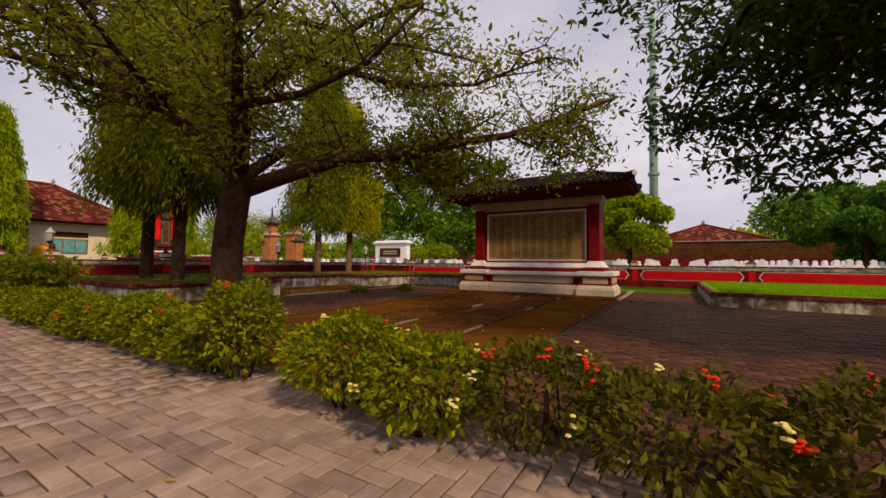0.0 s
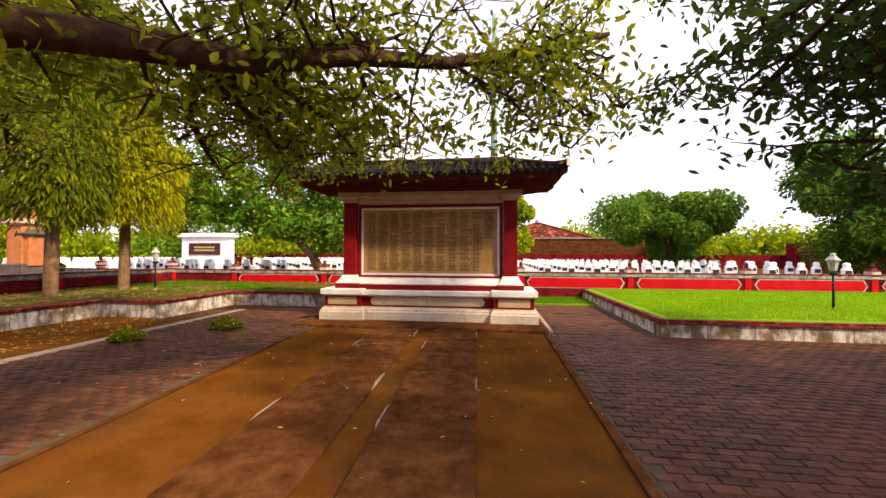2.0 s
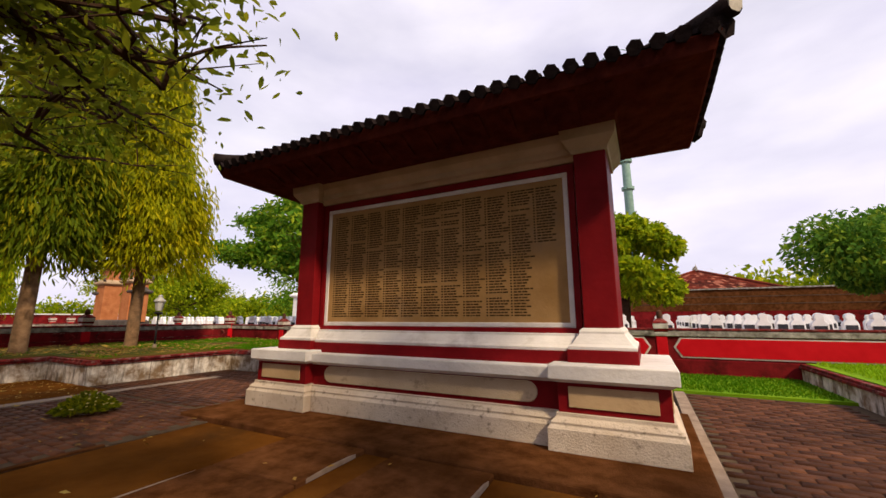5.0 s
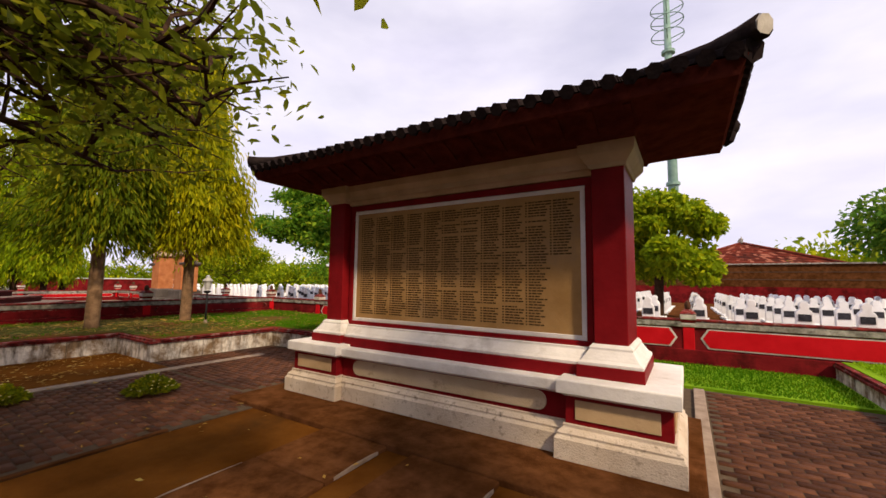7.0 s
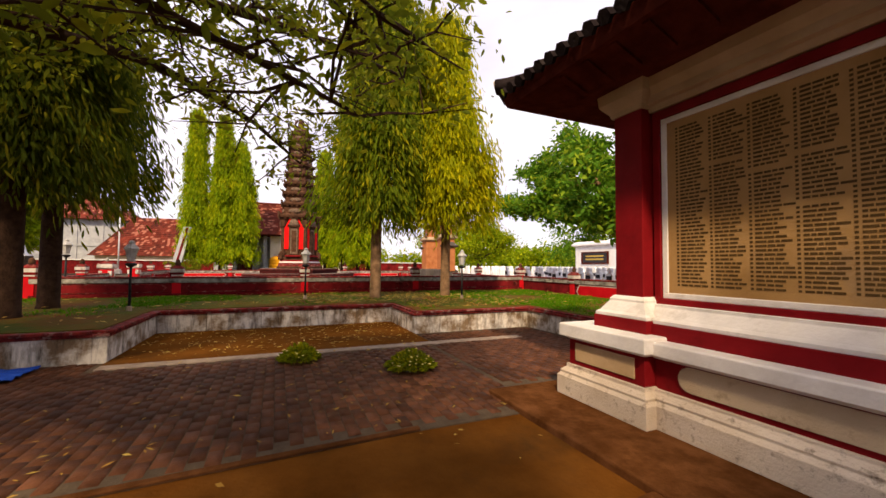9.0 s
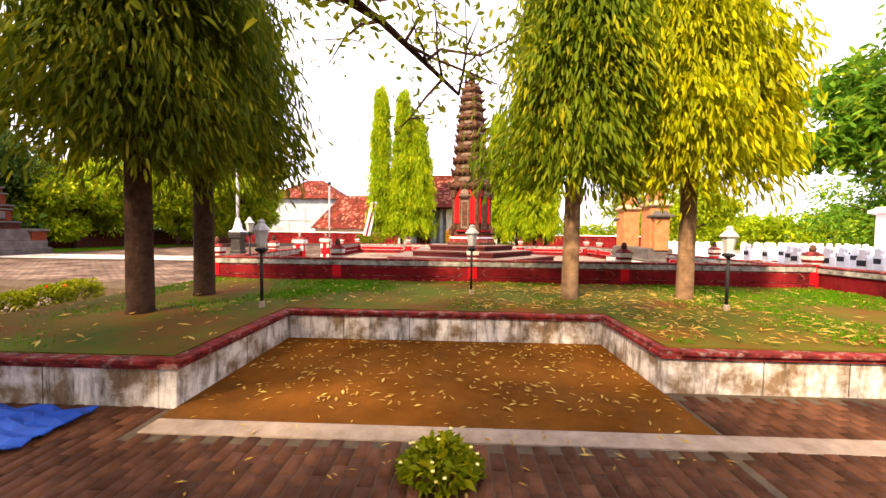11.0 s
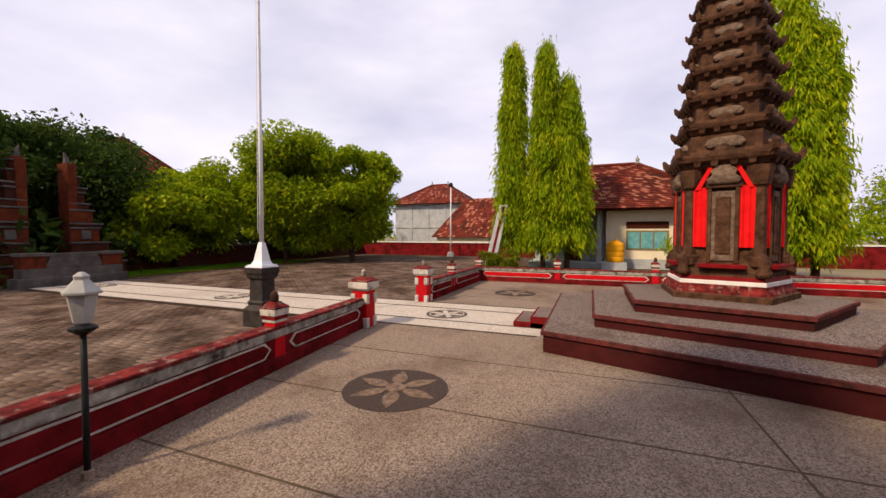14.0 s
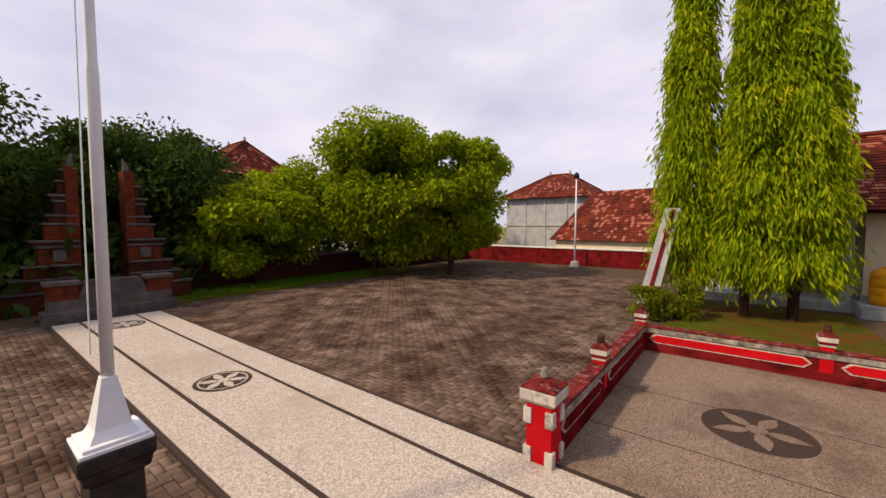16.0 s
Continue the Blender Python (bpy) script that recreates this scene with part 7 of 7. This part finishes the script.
def woods(name, x0, y0, x1, y1, h, n, leaf, seed, label):
    """A far belt of trees as one uneven mass of leaf clumps."""
    r = np.random.default_rng(seed)
    m = n // 60
    u = r.random(m)
    top = h * (0.65 + 0.5 * np.array([noise.noise(Vector((a * 7.0, seed, 0))) for a in u]))
    c = np.stack([x0 + (x1 - x0) * u + r.normal(0, 1.5, m), y0 + (y1 - y0) * u + r.normal(0, 1.5, m), np.maximum(0.3, top * np.sqrt(r.random(m)))], 1)
    pos = np.repeat(c, 60, 0) + r.normal(0, 0.75, (m * 60, 3))
    pos[:, 2] = np.maximum(pos[:, 2], 0.1)
    d = unit(r.normal(0, 1, pos.shape))
    s = unit(np.cross(d, r.normal(0, 1, pos.shape)))
    ln = r.uniform(0.35, 0.8, len(pos))
    return tagged(part(name, card_mesh(name, *cards(pos, d, s, ln, ln * 0.55, 0.1), leaf), leaf), label, "trees", kind="stuff")


woods("far_woods", -75, 50, 36, 50, 5.2, 42000, M_LEAF_R, 701, "distant belt of green trees behind the cemetery")
woods("far_woods", -60, -31, 30, -29, 6.0, 26000, M_LEAF_D, 702, "dark belt of trees beyond the southern wall")
woods("far_woods", -28, -18.5, -6, -18.5, 2.8, 24000, M_LEAF_D, 705, "dark undergrowth behind the old brick wall")
woods("far_woods", 34, -8, 34, 48, 6.0, 16000, M_LEAF_R, 703, "green belt of trees east of the park")
woods("far_woods", -84, -30, -82, 48, 5.0, 18000, M_LEAF_R, 704, "distant green trees west of the houses")
structure("planting_bed", Geo().box(-38.4, -30.5, 2.6, 7.4, 0.0, YARD_Z + 0.04), M_LAWN, "grassy planting bed under the mast trees", category="grass")


# ---- hedge ----
def hedge_bush(x, y, rx, ry, h, seed, flowers, label, dense=1.0, leaf=M_HEDGE):
    r = np.random.default_rng(seed)
    t = thing("hedge_bush", (x, y, -0.01), label, "bush", "flowering hedge along the walkway")
    stems = Geo()
    for k in range(7):
        a = r.uniform(0, 6.28)
        stems.tube(jag(r, (0.06 * math.cos(a), 0.06 * math.sin(a), -0.03), (rx * 0.6 * math.cos(a), ry * 0.6 * math.sin(a), h * 0.75), 4, 0.03), [0.014, 0.011, 0.008, 0.004], 4)
    part("branchwork", stems, M_BARK, t, "", kind="stuff")
    n = int(4200 * dense * rx * ry / 0.2)
    q = unit(r.normal(0, 1, (n, 3)))
    q[:, 2] = np.abs(q[:, 2]) * np.where(r.random(n) < 0.25, -0.8, 1)
    wob = np.array([1 + 0.3 * noise.noise(Vector(p * 2.2) + Vector((seed, 0, 0))) for p in q])
    pos = q * (wob * r.uniform(0.72, 1.04, n))[:, None] * np.array([rx, ry, h * 0.52]) + np.array([0, 0, h * 0.5])
    d = unit(q + r.normal(0, 0.55, q.shape))
    s = unit(np.cross(d, r.normal(0, 1, q.shape)))
    ln = 0.048 * r.uniform(0.6, 1.4, n)
    v, f = cards(pos, d, s, ln, ln * 0.5, 0.1)
    part("foliage", card_mesh("foliage", v, f, leaf), leaf, t, "", kind="stuff")
    for k in range(flowers):
        a = unit(r.normal(0, 1, (1, 3)))[0]
        a[2] = abs(a[2])
        p = a * np.array([rx, ry, h * 0.53]) * 1.02 + np.array([0, 0, h * 0.5])
        g = Geo()
        for b in range(6):
            o = r.normal(0, 0.016, 3)
            g.poly_stack(p[0] + o[0], p[1] + o[1], 5, b, [(p[2] + o[2] - 0.006, 0.004), (p[2] + o[2], 0.014), (p[2] + o[2] + 0.006, 0.012)])
        part("flower", g, M_PETAL if r.random() < 0.3 else M_FLOWER, t, "red flower cluster")
    return t


hx, k = -13.8, 0
hr = np.random.default_rng(5)
while hx < 6.2:
    rx = hr.uniform(0.34, 0.48)
    if -3.1 < hx < -1.9:       # one tall round bush stands alone between two gaps
        hedge_bush(-2.62, 1.22, 0.34, 0.34, 0.8, 190, 3, "tall rounded green bush standing alone in the hedge line", 1.1)
        hx = -1.85
    near = -4 < hx < 5
    # right of x = -0.9: thinner foliage, leaf colour darkened as shade
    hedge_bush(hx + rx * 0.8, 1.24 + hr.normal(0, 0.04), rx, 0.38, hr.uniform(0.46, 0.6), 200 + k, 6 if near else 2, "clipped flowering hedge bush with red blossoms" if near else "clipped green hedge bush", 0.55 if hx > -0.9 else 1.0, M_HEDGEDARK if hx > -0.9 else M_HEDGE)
    hx += rx * 1.55
    k += 1


# ---- weeds, grass and fallen leaves ----
def weed(x, y, rr, seed):
    r = np.random.default_rng(seed)
    t = thing("weed", (x, y, -0.01), "wild weed clump with small white flowers between the pavers", "weed", "weeds in the court")
    n = 900
    a, u = r.uniform(0, 6.28, n), np.sqrt(r.random(n))
    pos = np.stack([rr * u * np.cos(a), rr * u * np.sin(a), 0.05 + (0.2 * (1 - u * u)) * r.random(n)], 1)
    d = unit(np.stack([np.cos(a) * u, np.sin(a) * u, 0.7 - 0.4 * u], 1) + r.normal(0, 0.35, (n, 3)))
    s = unit(np.cross(d, r.normal(0, 1, d.shape)))
    ln = 0.08 * r.uniform(0.5, 1.4, n)
    part("foliage", card_mesh("foliage", *cards(pos, d, s, ln, ln * 0.4, 0.1), M_HEDGE), M_HEDGE, t, "", kind="stuff")
    fl_g = Geo()
    for k in range(26):
        q = pos[r.integers(n)]
        fl_g.poly_stack(q[0], q[1], 6, 0, [(q[2] + 0.035, 0.004), (q[2] + 0.04, 0.013), (q[2] + 0.046, 0.012)])
    part("blossoms", fl_g, M_PETAL, t, "tiny white blossoms", kind="stuff")


weed(-7.5, 10.0, 0.32, 401), weed(-8.42, 8.72, 0.27, 402)


def inside(outline, x, y):
    n, hit = len(outline), np.zeros(len(x), bool)
    for i in range(n):
        (x0, y0), (x1, y1) = outline[i], outline[(i + 1) % n]
        if y0 != y1:
            hit ^= ((y0 > y) != (y1 > y)) & (x < (x1 - x0) * (y - y0) / (y1 - y0) + x0)
    return hit


BARE = [(-10.3, 4.8, 2.2), (-12.2, 6.9, 1.0), (-12.4, 11.3, 1.9), (-11.3, 12.3, 1.2), (-13.4, 8.5, 0.5), (-13.0, 8.5, 0.7), (-12.5, 9.8, 1.1), (-12.0, 7.6, 0.5), (-12.0, 4.3, 1.2), (-8.2, 14.3, 0.6)]


def blades(name, outline, z, n, h, material, seed, label, patch=0.0):
    r = np.random.default_rng(seed)
    xs, ys = [p[0] for p in outline], [p[1] for p in outline]
    x, y = r.uniform(min(xs), max(xs), n), r.uniform(min(ys), max(ys), n)
    keep = inside(outline, x, y)
    if patch:
        bare = np.array([noise.noise(Vector((a * 0.55, b * 0.55, seed))) for a, b in zip(x, y)])
        keep &= bare + r.uniform(-0.3, 0.3, n) > -0.6 + patch
    for bx, by, br_ in BARE:
        keep &= np.hypot(x - bx, y - by) * (1 + 0.5 * np.sin(3.1 * x) * np.cos(2.7 * y)) > br_ * r.uniform(0.25, 1.35, n)
    x, y = x[keep], y[keep]
    m = len(x)
    d = unit(np.stack([r.normal(0, 0.45, m), r.normal(0, 0.45, m), np.ones(m)], 1))
    s = unit(np.cross(d, r.normal(0, 1, (m, 3))))
    ln = h * r.uniform(0.5, 1.4, m)
    v, f = cards(np.stack([x, y, z + ln * 0.4], 1), d, s, ln, 0.012 + ln * 0.08, 0.0)
    ob = part(name, card_mesh(name, v, f, material), material)
    return tagged(ob, label, "grass", kind="stuff")


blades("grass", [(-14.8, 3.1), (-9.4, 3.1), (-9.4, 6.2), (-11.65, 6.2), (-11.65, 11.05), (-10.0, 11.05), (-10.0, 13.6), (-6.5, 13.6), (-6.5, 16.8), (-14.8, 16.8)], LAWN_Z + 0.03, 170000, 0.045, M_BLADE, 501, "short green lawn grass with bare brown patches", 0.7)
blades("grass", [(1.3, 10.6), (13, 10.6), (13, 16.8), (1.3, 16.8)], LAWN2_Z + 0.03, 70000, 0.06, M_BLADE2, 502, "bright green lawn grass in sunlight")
blades("grass", [(-2, 14.85), (1.05, 14.85), (1.05, 16.85), (-2, 16.85)], 0.03, 9000, 0.04, M_BLADE, 503, "green grass strip by the cemetery wall")
blades("grass", [(-38, -15.8), (-25.7, -15.8), (-25.7, -13), (-38, -13)], YARD_Z + 0.02, 14000, 0.08, M_BLADE, 504, "shaded verge grass")


def litter(name, outline, z, n, size, seed, label, aspect=0.24):
    r = np.random.default_rng(seed)
    xs, ys = [p[0] for p in outline], [p[1] for p in outline]
    x, y = r.uniform(min(xs), max(xs), n), r.uniform(min(ys), max(ys), n)
    keep = inside(outline, x, y)
    x, y = x[keep], y[keep]
    m, a = len(x), r.uniform(0, 6.28, len(x))
    d = unit(np.stack([np.cos(a), np.sin(a), r.normal(0, 0.12, m)], 1))
    s = unit(np.cross(np.tile([0, 0, 1.0], (m, 1)) + r.normal(0, 0.2, (m, 3)), d))
    ln = size * r.uniform(0.5, 1.3, m)
    v, f = cards(np.stack([x, y, np.full(m, z)], 1), d, s, ln, ln * aspect, -0.03)
    return tagged(part(name, card_mesh(name, v, f, M_LITTER), M_LITTER), label, "leaf litter", kind="stuff")


litter("fallen_leaves", LAWN, LAWN_Z + 0.07, 1200, 0.13, 511, "long dry yellow leaves fallen on the lawn")
litter("fallen_leaves", [(-14.8, 9), (-11.6, 9), (-11.6, 11), (-10, 11), (-10, 14), (-14.8, 14)], LAWN_Z + 0.06, 1500, 0.14, 512, "dense dry yellow leaves under the mast trees", 0.17)
litter("fallen_leaves", [(-11.4, 6.5), (-5.9, 6.5), (-5.9, 10.7), (-11.4, 10.7)], 0.012, 330, 0.07, 513, "dry leaves scattered on the pavers")
litter("fallen_leaves", [(-11.4, 6.5), (-9.3, 6.5), (-9.3, 10.8), (-11.4, 10.8)], 0.02, 420, 0.085, 516, "dry yellow leaves gathered on the earth below the wall", 0.3)
litter("fallen_leaves", [(-5.8, 2), (-1.0, 2), (-1.0, 10.4), (-5.8, 10.4)], 0.022, 110, 0.05, 514, "few small dry leaves on the earth and slabs", 0.5)
litter("fallen_leaves", [(-12, -3), (3, -3), (3, 1.2), (-12, 1.2)], 0.01, 90, 0.06, 515, "few dry leaves on the walkway", 0.5)


# ---- pavers, last ----
def paver_mesh(name, lx, ly, h, material):
    b = 0.006
    return Geo().rect_stack(0, 0, [(-h, lx / 2, ly / 2), (-b, lx / 2, ly / 2), (0, lx / 2 - b, ly / 2 - b)]).mesh(name, material)


def joined_pavers(name, places, material, parent, label):
    """places: rows of x, y, z, half x, half y."""
    p = np.asarray(places, float)
    b = 0.006
    x, y, z, hx_, hy_ = p.T
    corner = [(-1, -1), (1, -1), (1, 1), (-1, 1)]
    low = np.stack([np.stack([x + sx * hx_, y + sy * hy_, z - 0.012], 1) for sx, sy in corner], 1)
    top = np.stack([np.stack([x + sx * (hx_ - b), y + sy * (hy_ - b), z], 1) for sx, sy in corner], 1)
    v = np.concatenate([low, top], 1).reshape(-1, 3)
    f = np.array([(4, 5, 6, 7), (0, 1, 5, 4), (1, 2, 6, 5), (2, 3, 7, 6), (3, 0, 4, 7)])
    f = (np.arange(len(p))[:, None, None] * 8 + f[None]).reshape(-1, 4)
    ob = part(name, card_mesh(name, v, f, material), material, parent, label, kind="stuff")
    return ob


def herringbone(x0, x1, y0, y1, w, z, r):
    out = []
    for i in range(int((x1 - x0) / w)):
        for j in range(int((y1 - y0) / w)):
            k = (i - j) % 4
            jz = z + r.normal(0, 0.0012)
            if k == 0:
                out.append((x0 + (i + 1) * w, y0 + (j + 0.5) * w, jz, w - 0.004, w / 2 - 0.004))
            elif k == 3:
                out.append((x0 + (i + 0.5) * w, y0 + (j + 1) * w, jz, w / 2 - 0.004, w - 0.004))
    return out


def lay(name, places, material, joined, parent, near, label):
    """Single pavers inside the stretch called near, the rest joined."""
    a, b, c, d = near
    single = [p for p in places if a < p[0] < b and c < p[1] < d][:300]
    taken = set(single)
    shapes = {}
    for p in single:
        key = (round(p[3], 3), round(p[4], 3))
        if key not in shapes:
            shapes[key] = paver_mesh("paver", 2 * p[3], 2 * p[4], 0.012, material)
        ob = new("paver", shapes[key])
        ob.location, ob.parent = p[:3], parent
    joined_pavers("pavers", [p for p in places if p not in taken], joined, parent, label)


pr = np.random.default_rng(9)
lay("path", herringbone(-14.4, 8.0, -7.0, 1.45, 0.105, -0.002, pr), M_PATH, M_PATH_S, path, (-2.6, -0.2, -0.1, 1.25), "brown herringbone pavers")
court = []
for cx0, cx1, cy0, cy1 in ((-11.4, -5.3, 1.7, 10.8), (-9.75, -6.35, 10.8, 13.4), (-0.93, 9.0, 1.7, 10.35), (-0.84, 1.05, 10.4, 14.75)):
    for j in range(int((cy1 - cy0) / 0.105)):
        off = 0.105 * (j % 2) + pr.normal(0, 0.004)
        for i in range(int((cx1 - cx0 - 0.1) / 0.21)):
            if cx0 < -11 and cx0 + 0.21 + off + i * 0.21 > strip_edge(cy0 + 0.105 * j) - 0.07:
                continue
            px, py = cx0 + 0.105 + off + i * 0.21, cy0 + 0.0525 + j * 0.105
            if px < -8.68 and 6.35 < py < 10.9:
                continue
            court.append((cx0 + 0.105 + off + i * 0.21, cy0 + 0.0525 + j * 0.105, pr.normal(-0.001, 0.0025), 0.101, 0.049))
lay("court", court, M_COURT, M_COURT_S, court_bed, (-0.95, 0.8, 5.2, 9.4), "dark damp brick pavers")
yard = [p for p in herringbone(-44.0, -15.3, -12.5, 2.2, 0.125, YARD_Z - 0.002, pr) if not (-24.55 < p[0] < -21.65)]
lay("yard", yard, M_YARD, M_YARD_S, bpy.data.objects["pavement_yard"], (-21.6, -19.2, -1.2, 2.3), "grey brown herringbone pavers")
